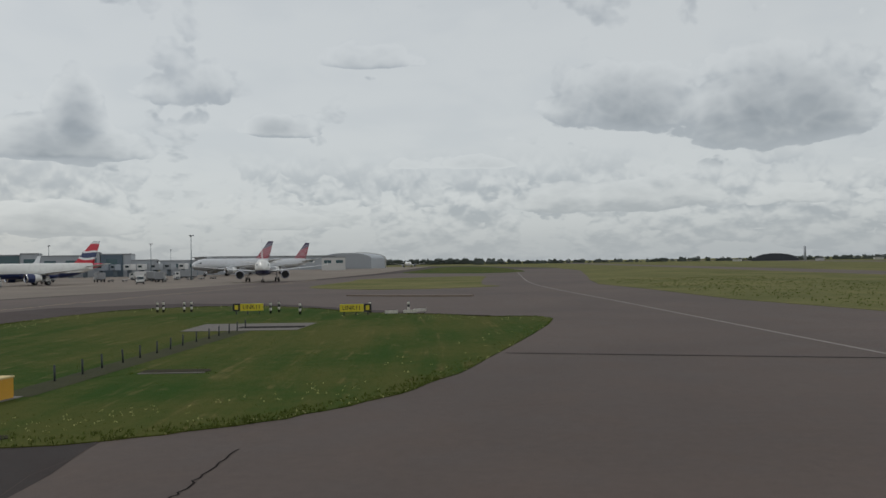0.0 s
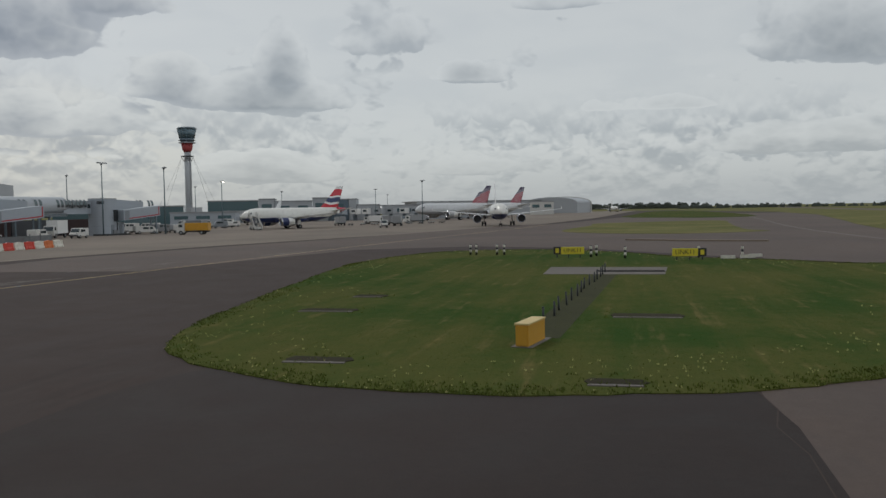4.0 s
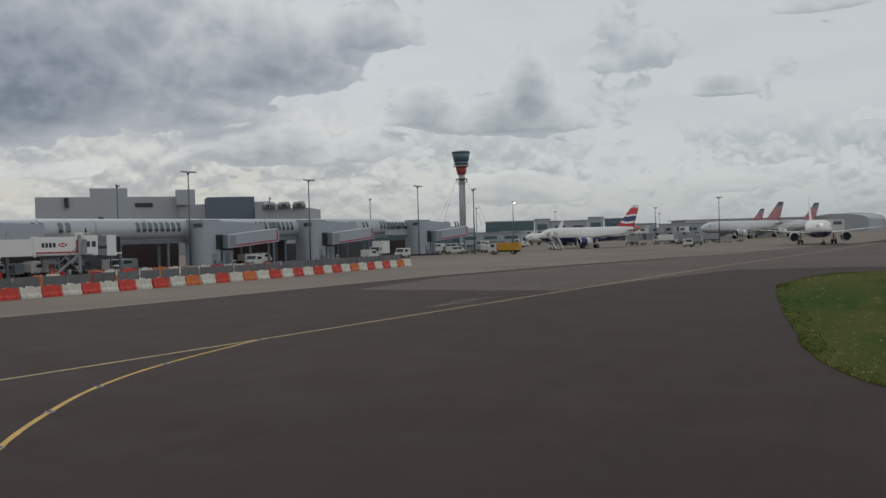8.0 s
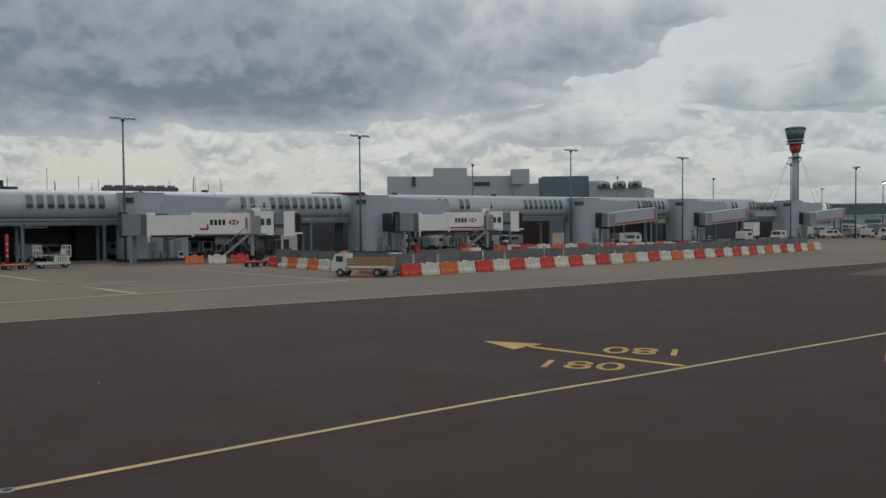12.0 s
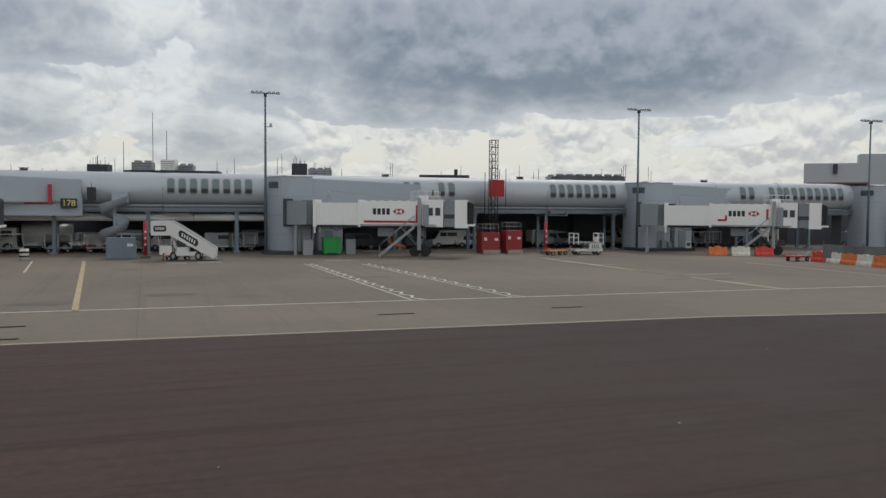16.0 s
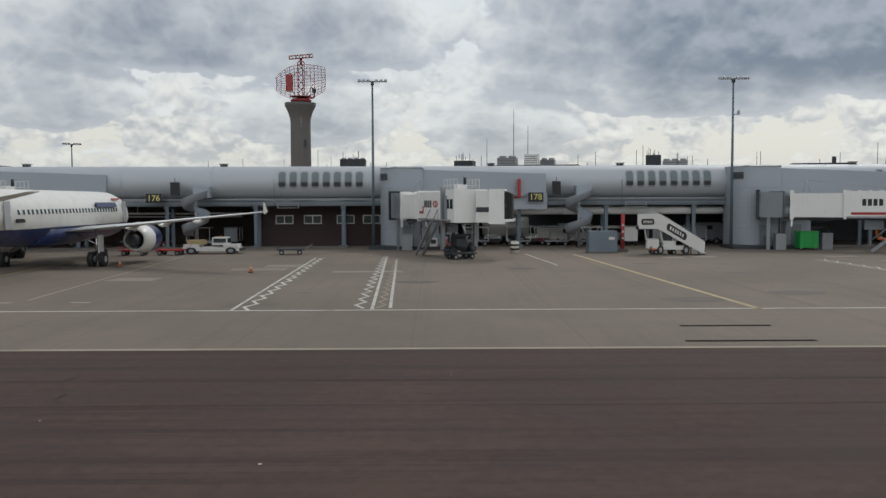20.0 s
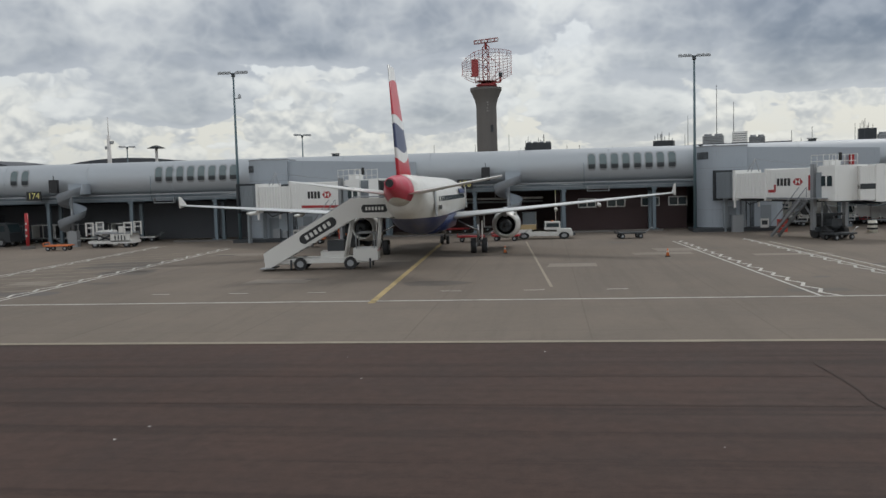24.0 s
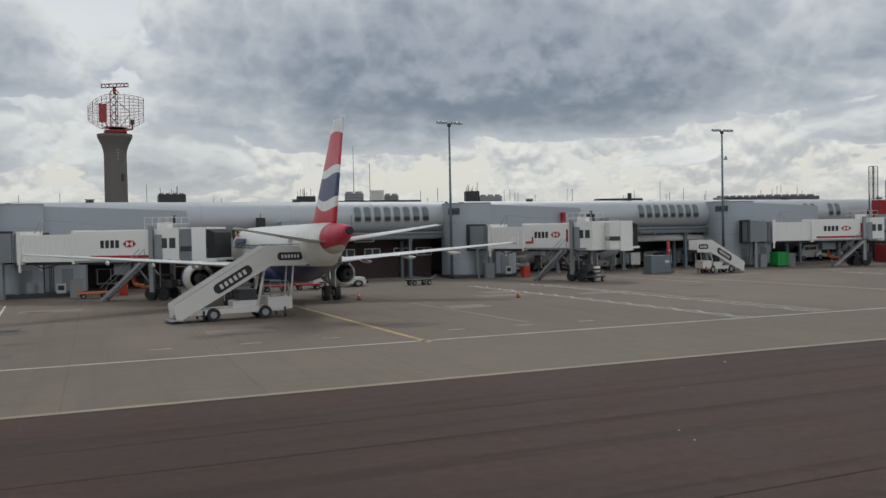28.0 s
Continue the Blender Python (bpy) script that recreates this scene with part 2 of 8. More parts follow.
def turf_material(name, lush, olive, dry):
    """Mown turf: broad lush and olive areas, mowing streaks, thin dry patches, fine blade relief."""
    m = bpy.data.materials.new(name)
    m.use_nodes = True
    n = Nodes(m.node_tree)
    co = n.add("ShaderNodeTexCoord").outputs["Object"]
    lanes = n.add("ShaderNodeMapping", {0: co, 2: (0, 0, radians(8)), 3: (0.05, 0.7, 1.0)}).outputs[0]
    broad = n.noise(co, 0.06, 3.0, 0.5, 0.4)
    f = n.math("ADD", n.math("MULTIPLY", n.math("SUBTRACT", broad, 0.5), 1.9), n.math("MULTIPLY", n.math("SUBTRACT", n.noise(lanes, 1.0, 4.0, 0.6), 0.5), 1.0))
    f = n.math("ADD", f, n.math("MULTIPLY", n.math("SUBTRACT", n.noise(co, 1.1, 4.0, 0.65), 0.5), 0.8))
    fine = n.noise(co, 14.0, 3.0, 0.7)
    c = n.mix(n.smooth(f, -0.50, 0.32), lush, olive)
    thin = n.math("ADD", n.noise(lanes, 2.3, 5.0, 0.65), n.math("MULTIPLY", n.math("SUBTRACT", n.noise(co, 0.5, 4.0, 0.6), 0.5), 0.7))
    c = n.mix(n.math("MULTIPLY", n.smooth(thin, 0.55, 0.82), 0.8), c, dry)
    c = n.mix(n.math("MULTIPLY", n.smooth(fine, 0.50, 0.30), 0.5), c, tuple(0.45 * v for v in lush))
    bs = n.add("ShaderNodeBsdfPrincipled", {"Base Color": c, "Roughness": 1.0, "Specular IOR Level": 0.05})
    bp = n.add("ShaderNodeBump", {"Height": fine, "Strength": 0.7, "Distance": 0.03}).outputs[0]
    n.t.links.new(bp, bs.inputs["Normal"])
    n.add("ShaderNodeOutputMaterial", {0: bs.outputs[0]})
    return m


def banded(name, stops, rough=0.35, slope=(0.0, 0.0, 1.0), wave=0.0, freq=1.0, span=1.0, offset=0.0):
    """Paint in bands along a direction, with wavy borders (tail fins, hulls)."""
    m = bpy.data.materials.new(name)
    m.use_nodes = True
    n = Nodes(m.node_tree)
    co = n.add("ShaderNodeTexCoord").outputs["Object"]
    v = n.add("ShaderNodeVectorMath", {0: co, 1: slope}, operation="DOT_PRODUCT").outputs["Value"]
    if wave:
        y = n.add("ShaderNodeSeparateXYZ", {0: co}).outputs[1]
        v = n.math("ADD", v, n.math("MULTIPLY", n.math("SINE", n.math("MULTIPLY", y, freq)), wave))
    v = n.math("DIVIDE", n.math("SUBTRACT", v, offset), span)
    ramp = n.add("ShaderNodeValToRGB", {0: v})
    cr = ramp.color_ramp
    cr.interpolation = "CONSTANT"
    while len(cr.elements) < len(stops):
        cr.elements.new(0.5)
    for e, (p, c) in zip(cr.elements, stops):
        e.position, e.color = p, (*c, 1)
    dirt = n.noise(co, 1.2, 5.0, 0.6)
    c2 = n.mix(n.math("MULTIPLY", n.smooth(dirt, 0.45, 0.8), 0.25), ramp.outputs[0], (0.3, 0.28, 0.25))
    bs = n.add("ShaderNodeBsdfPrincipled", {"Base Color": c2, "Roughness": rough})
    n.add("ShaderNodeOutputMaterial", {0: bs.outputs[0]})
    return m


def glass(name, col=(0.03, 0.045, 0.05)):
    m = bpy.data.materials.new(name)
    m.use_nodes = True
    n = Nodes(m.node_tree)
    co = n.add("ShaderNodeTexCoord").outputs["Object"]
    d = n.noise(co, 3.0, 4.0, 0.6)
    bs = n.add("ShaderNodeBsdfPrincipled", {"Base Color": (*col, 1), "Roughness": n.math("ADD", 0.06, n.math("MULTIPLY", d, 0.12)), "Specular IOR Level": 0.7})
    n.add("ShaderNodeOutputMaterial", {0: bs.outputs[0]})
    return m


def lit(name, col, strength):
    m = bpy.data.materials.new(name)
    m.use_nodes = True
    n = Nodes(m.node_tree)
    e = n.add("ShaderNodeEmission", {0: (*col, 1), 1: strength}).outputs[0]
    n.add("ShaderNodeOutputMaterial", {0: e})
    return m


WHITE, RED, BLUE = (0.78, 0.78, 0.76), (0.55, 0.02, 0.04), (0.015, 0.03, 0.11)
asphalt = ground_material("worn_asphalt", (0.088, 0.054, 0.043), (0.043, 0.027, 0.022), spots=0.16, lanes=0.7, dark_span=(38.0, 72.0))
old_asphalt = ground_material("old_brown_asphalt", (0.102, 0.073, 0.060), (0.066, 0.048, 0.041), spots=0.16, rough=0.8, spec=0.38)
concrete = ground_material("apron_concrete", (0.218, 0.180, 0.145), (0.146, 0.121, 0.098), joint=6.0, spots=0.09, lanes=0.25, lane_dir=(0.9, 0.03))
grass = turf_material("mown_grass", (0.029, 0.066, 0.011), (0.082, 0.088, 0.023), (0.16, 0.13, 0.052))
dry_grass = ground_material("dry_field_grass", (0.185, 0.170, 0.072), (0.095, 0.105, 0.038), spots=0.2, bump=0.03, rough=1.0, spec=0.05)
blade = material("grass_blades", (0.10, 0.125, 0.028), 1.0, vary=0.4, scale=0.2, bump=0, island=0.4, spec=0.05)
petal = material("small_flowers", (0.62, 0.6, 0.25), 0.8, vary=0.3, bump=0, island=0.5)
line_white = material("white_line_paint", (0.52, 0.50, 0.455), 0.8, vary=0.6, scale=1.1, grain=14, bump=0.004)
line_yellow = material("yellow_line_paint", (0.50, 0.32, 0.085), 0.8, vary=0.6, scale=0.9, grain=14, bump=0.004)
line_cream = material("cream_line_paint", (0.48, 0.37, 0.18), 0.8, vary=0.6, scale=0.9, grain=14, bump=0.004)
tar = material("tar_joint", (0.013, 0.011, 0.010), 0.95, vary=0.3, bump=0.004, spec=0.1)
tube_skin = material("silver_cladding", (0.45, 0.475, 0.50), 0.56, 0.30, vary=0.10, scale=0.35, grain=6, bump=0.004, streak=0.10)
tower_skin = material("grey_panel_cladding", (0.36, 0.395, 0.435), 0.5, 0.15, vary=0.12, scale=0.5, grain=8, bump=0.003, streak=0.14)
steel_blue = material("blue_grey_steel", (0.16, 0.20, 0.23), 0.5, 0.3, vary=0.2, streak=0.15)
steel_dark = material("dark_steel", (0.045, 0.05, 0.055), 0.55, 0.3, vary=0.25)
steel_grey = material("galvanised_steel", (0.30, 0.31, 0.32), 0.45, 0.6, vary=0.2)
bridge_white = material("bridge_white_paint", (0.78, 0.775, 0.75), 0.45, vary=0.12, scale=0.8, grain=10, bump=0.003, streak=0.16)
bridge_grey = material("bridge_grey_paint", (0.24, 0.265, 0.285), 0.5, 0.1, vary=0.14, streak=0.15)
mast_teal = material("teal_grey_mast_paint", (0.11, 0.16, 0.18), 0.5, 0.2, vary=0.2)
rubber = material("black_rubber", (0.022, 0.022, 0.023), 0.75, vary=0.3)
seam = material("asphalt_seam", (0.050, 0.034, 0.028), 0.85, vary=0.5, scale=0.4, bump=0.003, spec=0.3)
cabinet_red = material("dark_red_paint", (0.26, 0.018, 0.02), 0.5, vary=0.25, streak=0.15)
red_paint = material("red_paint", (0.38, 0.022, 0.026), 0.45, vary=0.2, streak=0.1)
orange_paint = material("orange_plastic", (0.62, 0.17, 0.05), 0.55, vary=0.25, streak=0.2)
red_plastic = material("red_plastic", (0.58, 0.055, 0.035), 0.5, vary=0.25, streak=0.2)
white_plastic = material("white_plastic", (0.66, 0.63, 0.55), 0.55, vary=0.25, streak=0.3)
green_paint = material("green_paint", (0.015, 0.30, 0.06), 0.5, vary=0.2)
yellow_paint = material("yellow_paint", (0.55, 0.28, 0.02), 0.5, vary=0.2, streak=0.2)
black_paint = material("black_paint", (0.015, 0.015, 0.017), 0.45, vary=0.2)
sign_yellow = material("sign_yellow", (0.68, 0.56, 0.03), 0.5, vary=0.1, bump=0)
digits_paint = material("number_yellow", (0.75, 0.68, 0.22), 0.5, vary=0.05, bump=0)
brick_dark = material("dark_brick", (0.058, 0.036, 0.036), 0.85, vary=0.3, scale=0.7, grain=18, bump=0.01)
# plain dark grey for walls, slabs and roof plant
dark_render = material("shaded_render", (0.10, 0.105, 0.115), 0.8, vary=0.25, scale=0.4)
plane_white = material("aircraft_white", (0.74, 0.735, 0.70), 0.3, vary=0.06, scale=0.5, grain=5, bump=0.0, streak=0.05)
plane_grey = material("aircraft_grey", (0.40, 0.41, 0.42), 0.35, vary=0.08, scale=0.5, bump=0.0)
wing_grey = material("wing_grey_paint", (0.67, 0.68, 0.68), 0.35, vary=0.08, scale=0.5, bump=0.0)
bare_metal = material("polished_metal", (0.62, 0.62, 0.63), 0.22, 0.9, vary=0.08, bump=0)
concrete_wall = material("cast_concrete", (0.145, 0.135, 0.127), 0.85, vary=0.2, scale=0.25, grain=6, bump=0.01, streak=0.22)
window_glass = glass("window_glass")
pier_glass = glass("pier_window_glass", (0.115, 0.155, 0.16))
truck_white = material("vehicle_white", (0.62, 0.61, 0.58), 0.4, vary=0.12, scale=0.8, bump=0, streak=0.15)
block_grey = material("grey_building_cladding", (0.40, 0.42, 0.44), 0.6, 0.1, vary=0.08, scale=0.12, grain=2, bump=0.002, streak=0.1)
block_blue = material("slate_blue_cladding", (0.115, 0.155, 0.19), 0.5, 0.1, vary=0.1, scale=0.2)
teal_glass = glass("teal_glass", (0.06, 0.115, 0.13))
cab_glass = glass("cab_glass", (0.085, 0.145, 0.18))
# foliage colour paled towards grey to carry the distance haze
hazed_green = material("hazed_foliage", (0.10, 0.115, 0.10), 0.95, vary=0.5, scale=0.08, grain=1.5, bump=0.0, island=0.35)
radar_red = material("radar_red", (0.33, 0.05, 0.05), 0.6, vary=0.2)
radar_wire = material("radar_wire", (0.34, 0.19, 0.19), 0.6, vary=0.2)
radar_white = material("radar_white", (0.6, 0.58, 0.56), 0.6, vary=0.15)
dome_grey = material("dark_roofing", (0.055, 0.06, 0.07), 0.6, vary=0.2, scale=0.1)
lamp_glow = lit("lamp_glass", (1.0, 0.93, 0.8), 6.0)

# ---- building blocks ----


def box(bm, c, s, rz=0.0, taper=1.0, ry=0.0):
    """A box by centre and size; taper narrows the top."""
    x, y, z = (v / 2 for v in s)
    pts = [(-x, -y, -z), (x, -y, -z), (x, y, -z), (-x, y, -z)] + [(a * taper, b * taper, z) for a, b in ((-x, -y), (x, -y), (x, y), (-x, y))]
    m = pose(*c, 0, ry, rz)
    v = [bm.verts.new(m @ Vector(p)) for p in pts]
    for f in ((3, 2, 1, 0), (4, 5, 6, 7), (0, 1, 5, 4), (1, 2, 6, 5), (2, 3, 7, 6), (3, 0, 4, 7)):
        bm.faces.new([v[i] for i in f])


def rod(bm, a, b, r, r2=None, seg=8, smooth=True):
    """A round bar from a to b."""
    a, b = Vector(a), Vector(b)
    q = (b - a).to_track_quat("Z", "Y").to_matrix()
    r2 = r if r2 is None else r2
    rings = []
    for p, rad in ((a, r), (b, r2)):
        rings.append([bm.verts.new(p + q @ Vector((rad * math.cos(2 * math.pi * i / seg), rad * math.sin(2 * math.pi * i / seg), 0))) for i in range(seg)])
    for i in range(seg):
        f = bm.faces.new((rings[0][i], rings[0][(i + 1) % seg], rings[1][(i + 1) % seg], rings[1][i]))
        f.smooth = smooth
    bm.faces.new(rings[0][::-1]), bm.faces.new(rings[1])


def loft(bm, rings, smooth=True, cap=True):
    """A skin over rings of points."""
    vs = [[bm.verts.new(p) for p in r] for r in rings]
    n = len(vs[0])
    for a, b in zip(vs, vs[1:]):
        for i in range(n):
            bm.faces.new((a[i], a[(i + 1) % n], b[(i + 1) % n], b[i])).smooth = smooth
    if cap:
        bm.faces.new(vs[0][::-1]), bm.faces.new(vs[-1])


def prism(bm, poly, z0, z1):
    """An upright block on a plan outline."""
    loft(bm, [[(x, y, z0) for x, y in poly], [(x, y, z1) for x, y in poly]], smooth=False)


def slab(bm, poly, axis, a, b):
    """An outline in the plane across axis 0 or 1, thickened from a to b."""
    if axis == 0:
        loft(bm, [[(a, u, v) for u, v in poly], [(b, u, v) for u, v in poly]], smooth=False)
    else:
        loft(bm, [[(u, a, v) for u, v in poly], [(u, b, v) for u, v in poly]], smooth=False)


def mesh_of(name, bm, mat):
    bmesh.ops.recalc_face_normals(bm, faces=bm.faces)
    me = bpy.data.meshes.new(name)
    bm.to_mesh(me)
    bm.free()
    me.materials.append(mat)
    return me


def part(name, bm, mat, parent, label=""):
    """One mesh object under a thing or a part."""
    ob = new(name, bm if isinstance(bm, bpy.types.Mesh) else mesh_of(name, bm, mat))
    ob.parent = parent
    return tagged(ob, label)


def thing(name, label, category, at=(0, 0, 0), rz=0.0, group="", kind=""):
    ob = new(name)
    ob.matrix_basis = pose(*at, 0, 0, rz)
    return tagged(ob, label, category, group, kind)


def solid(name, bm, mat, label, category="", kind="", group=""):
    return tagged(new(name, mesh_of(name, bm, mat)), label, category, group, kind)


def one(fn, *args, **kw):
    bm = bmesh.new()
    fn(bm, *args, **kw)
    return bm


def boxes(*items):
    bm = bmesh.new()
    for it in items:
        box(bm, *it)
    return bm


def rods(*items):
    bm = bmesh.new()
    for it in items:
        rod(bm, *it)
    return bm


def letters(name, text, size, mat, parent, m, depth=0.01, label=""):
    """Raised writing in the built-in font."""
    cu = bpy.data.curves.new(name, "FONT")
    cu.body, cu.size, cu.extrude, cu.align_x, cu.align_y = text, size, depth, "CENTER", "CENTER"
    tmp = bpy.data.objects.new(name, cu)
    me = bpy.data.meshes.new_from_object(tmp)
    bpy.data.objects.remove(tmp)
    me.materials.clear()
    me.materials.append(mat)
    ob = new(name, me)
    ob.parent = parent
    ob.matrix_basis = m
    return tagged(ob, label)

# ---- ground ----


def sheet(name, poly, z, mat, label, kind="structure", edge=0.0):
    bm = bmesh.new()
    v = [bm.verts.new((x, y, z)) for x, y in poly]
    f = bm.faces.new(v)
    if f.normal.z < 0 or sum((a[0] * b[1] - b[0] * a[1]) for a, b in zip(poly, poly[1:] + poly[:1])) < 0:
        f.normal_flip()
    if edge:
        low = [bm.verts.new((x, y, z - edge)) for x, y in poly]
        for i in range(len(v)):
            bm.faces.new((v[i], low[i], low[(i + 1) % len(v)], v[(i + 1) % len(v)]))
    bmesh.ops.triangulate(bm, faces=bm.faces)
    return solid(name, bm, mat, label, kind=kind)


def smooth_outline(poly, step=3, wobble=0.0, seed=1):
    """A closed outline rounded through its corner points."""
    rnd = random.Random(seed)
    out = []
    n = len(poly)
    for i in range(n):
        p0, p1, p2, p3 = (Vector((*poly[(i + k) % n], 0)) for k in (-1, 0, 1, 2))
        for j in range(step):
            t = j / step
            q = 0.5 * ((2 * p1) + (p2 - p0) * t + (2 * p0 - 5 * p1 + 4 * p2 - p3) * t * t + (3 * p1 - p0 - 3 * p2 + p3) * t ** 3)
            out.append((q.x + rnd.uniform(-wobble, wobble), q.y + rnd.uniform(-wobble, wobble)))
    return out


def edge_y(x):
    """The border between taxiway asphalt and apron concrete."""
    pts = ((-400, 27.0), (66, 27.0), (79, 25.4), (106, 20.5), (149, 16.3), (177, 10.6), (222.5, -4.2), (297, -23.8), (416, -35.8), (896, -62.0))
    return float(np.interp(x, [p[0] for p in pts], [p[1] for p in pts]))


sheet("ground", [(-4000, -4000), (4500, -4000), (4500, 4000), (-4000, 4000)], -0.12, dry_grass, "flat airfield ground of dry mown grass")
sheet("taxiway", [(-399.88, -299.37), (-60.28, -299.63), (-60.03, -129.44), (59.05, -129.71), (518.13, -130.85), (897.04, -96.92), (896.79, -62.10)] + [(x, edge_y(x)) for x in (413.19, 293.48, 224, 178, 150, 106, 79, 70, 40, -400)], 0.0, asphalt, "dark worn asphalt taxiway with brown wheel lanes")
sheet("apron", [(x, edge_y(x)) for x in (-400, 40, 66, 79, 106, 150, 178, 224, 300, 420, 900)] + [(894.68, 416.15), (-399.11, 421.70)], 0.0, concrete, "pale brown concrete apron with slab joints")
sheet("taxiway_patch", [(-59.66, -45.34), (59.09, -46.59), (82.58, -46.39), (87.69, -46.47), (91.07, -46.51), (108.45, -55.74), (135.69, -62.37), (141.92, -55.24), (162.16, -39.84), (172.76, -20.12), (228.64, -13.00), (325.90, -31.84), (518.81, -60.15), (518.14, -129.85), (-60.03, -128.43)], 0.004, old_asphalt, "older brown asphalt of the crossing taxiway")
sheet("taxiway_patch", [(177.43, -43.82), (297.16, -29.66), (296.93, -19.84), (198.90, 0.98), (175.03, 7.94), (149.18, 13.39), (129.43, 11.63), (130.28, -6.48), (162.83, -14.28)], 0.006, old_asphalt, "older brown asphalt beside the apron")

fresh_asphalt = ground_material("fresh_asphalt", (0.034, 0.0235, 0.0205), (0.0195, 0.0145, 0.0132), spots=0.14)
sheet("taxiway_patch", smooth_outline([(64, -46.2), (78, -46.45), (91.0, -46.4), (90.2, -42), (89.9, -38), (90.7, -35), (92.2, -31.9), (88, -30.8), (80, -31.4), (72, -34), (66, -39)], 3, 0.08, 6), 0.008, fresh_asphalt, "newer dark asphalt beside the grass island")

island_outline = [(95.41, -28.67), (92.48, -31.63), (90.56, -35.00), (89.95, -37.98), (89.76, -40.74), (90.30, -43.52), (90.86, -46.23), (91.99, -48.35), (93.69, -50.66), (96.45, -52.85), (99.98, -54.84), (108.12, -57.60),
                  (132.98, -64.34), (136.54, -59.29), (140.30, -56.08), (144.69, -49.37), (152.87, -44.12), (159.15, -37.37), (159.62, -30.91), (157.35, -26.51), (152.53, -23.78), (145.59, -22.25), (137.90, -21.59),
                  (132.15, -22.11), (116.46, -24.19), (108.24, -25.45), (100.74, -26.81)]
isl = smooth_outline(island_outline, 4, 0.10, 3)
sheet("grass_island", isl, 0.035, grass, "mown green grass island with patchy dry spots", edge=0.06)
isl2 = smooth_outline([(207.6, -51.5), (216, -67.4), (231, -65.8), (275, -69), (318.7, -71.4), (311, -52), (296, -38.2), (272, -37.3), (232, -33), (216, -39)], 4, 0.2, 4)
sheet("grass_island", isl2, 0.035, dry_grass, "yellowish grass island between taxiways", edge=0.06)
isl3 = smooth_outline([(381.91, -83.46), (391.24, -61.66), (427.28, -45.65), (539.26, -53.76), (757.17, -71.68), (757.36, -101.56), (447.47, -99.24)], 3, 0.3, 5)
sheet("grass_island", isl3, 0.03, grass, "far green grass strip between taxiways", edge=0.05)
sheet("grass_field", [(59.02, -111.72), (108.13, -98.45), (134.9, -90.7), (157.4, -87.1), (190.7, -87.1), (219.7, -85.8), (258, -91.5), (285, -96.6), (417.58, -119.21), (897.37, -151.68), (2500, -260), (2500, -2500), (60, -2500)], 0.03, dry_grass, "wide dry grass field of the airfield", edge=0.05)
sheet("far_taxiway", [(198.50, -151.90), (2400, -330), (2400, -365), (198.63, -171.94)], 0.05, old_asphalt, "far brown taxiway across the field")
sheet("far_runway", [(59.36, -261.77), (2400, -640), (2400, -700), (59.41, -299.79)], 0.05, old_asphalt, "far runway strip across the field")


def stripe(name, pts, w, mat, label, z=0.011, dash=None):
    """A painted line along a run of points."""
    bm = bmesh.new()
    P = [Vector((x, y, 0)) for x, y in pts]
    d = []
    for i in range(len(P)):
        a, b = P[max(i - 1, 0)], P[min(i + 1, len(P) - 1)]
        d.append((b - a).normalized())
    L = [bm.verts.new((p.x - q.y * w / 2, p.y + q.x * w / 2, z)) for p, q in zip(P, d)]
    R = [bm.verts.new((p.x + q.y * w / 2, p.y - q.x * w / 2, z)) for p, q in zip(P, d)]
    for i in range(len(P) - 1):
        bm.faces.new((R[i], R[i + 1], L[i + 1], L[i]))
    return solid(name, bm, mat, label, kind="structure")


def arc_pts(pts, step=8):
    out = []
    for i in range(len(pts) - 1):
        p0, p1, p2, p3 = (Vector((*pts[min(max(i + k, 0), len(pts) - 1)], 0)) for k in (-1, 0, 1, 2))
        for j in range(step):
            t = j / step
            q = 0.5 * ((2 * p1) + (p2 - p0) * t + (2 * p0 - 5 * p1 + 4 * p2 - p3) * t * t + (3 * p1 - p0 - 3 * p2 + p3) * t ** 3)
            out.append((q.x, q.y))
    return out + [pts[-1]]


# taxiway centre lines
stripe("taxi_line", arc_pts([(-119.31, 2.66), (0.38, 2.34), (64.89, -0.63), (83.64, -2.32), (98.24, -3.94), (117.53, -5.87), (140.58, -8.18), (175.43, -11.92), (228.58, -18.87), (297.09, -26.71)]), 0.18, line_cream, "faded yellow taxiway centre line")
stripe("taxi_line", arc_pts([(98.24, -3.94), (91.22, -5.38), (86.77, -7.07), (83.51, -9.08), (80.34, -11.56), (77.69, -14.41), (74.72, -18.99), (72.96, -25.30), (71.76, -36.00), (71.04, -59.73), (70.89, -119.71)]), 0.17, line_yellow, "curved yellow lead-off line with worn paint")
stripe("taxi_line", arc_pts([(106.12, -75.2), (150.59, -75.0), (228.28, -75.3), (327.55, -84.20), (498.05, -100.85)]), 0.26, material("grey_line_paint", (0.22, 0.20, 0.18), 0.85, vary=0.5, grain=10, bump=0.003), "pale centre line of the crossing taxiway")
stripe("stand_line", [(-200, 37.0), (66, 37.0), (83, 37.0), (100.3, 36.6)], 0.24, line_white, "white apron clearance line")
old_paint = material("edge_paint", (0.29, 0.25, 0.19), 0.8, vary=0.5, scale=0.6, grain=10, bump=0.003)
stripe("apron_edge_line", [(x, edge_y(x) + 0.15) for x in (-400, 0, 40, 70, 79, 106, 150, 178, 224)], 0.34, old_paint, "worn buff edge line of the apron")
stripe("pavement_joint", [(109.80, -58.53), (106.30, -70.49), (98.38, -97.57)], 0.25, tar, "dark sealed joint in the asphalt", z=0.013)
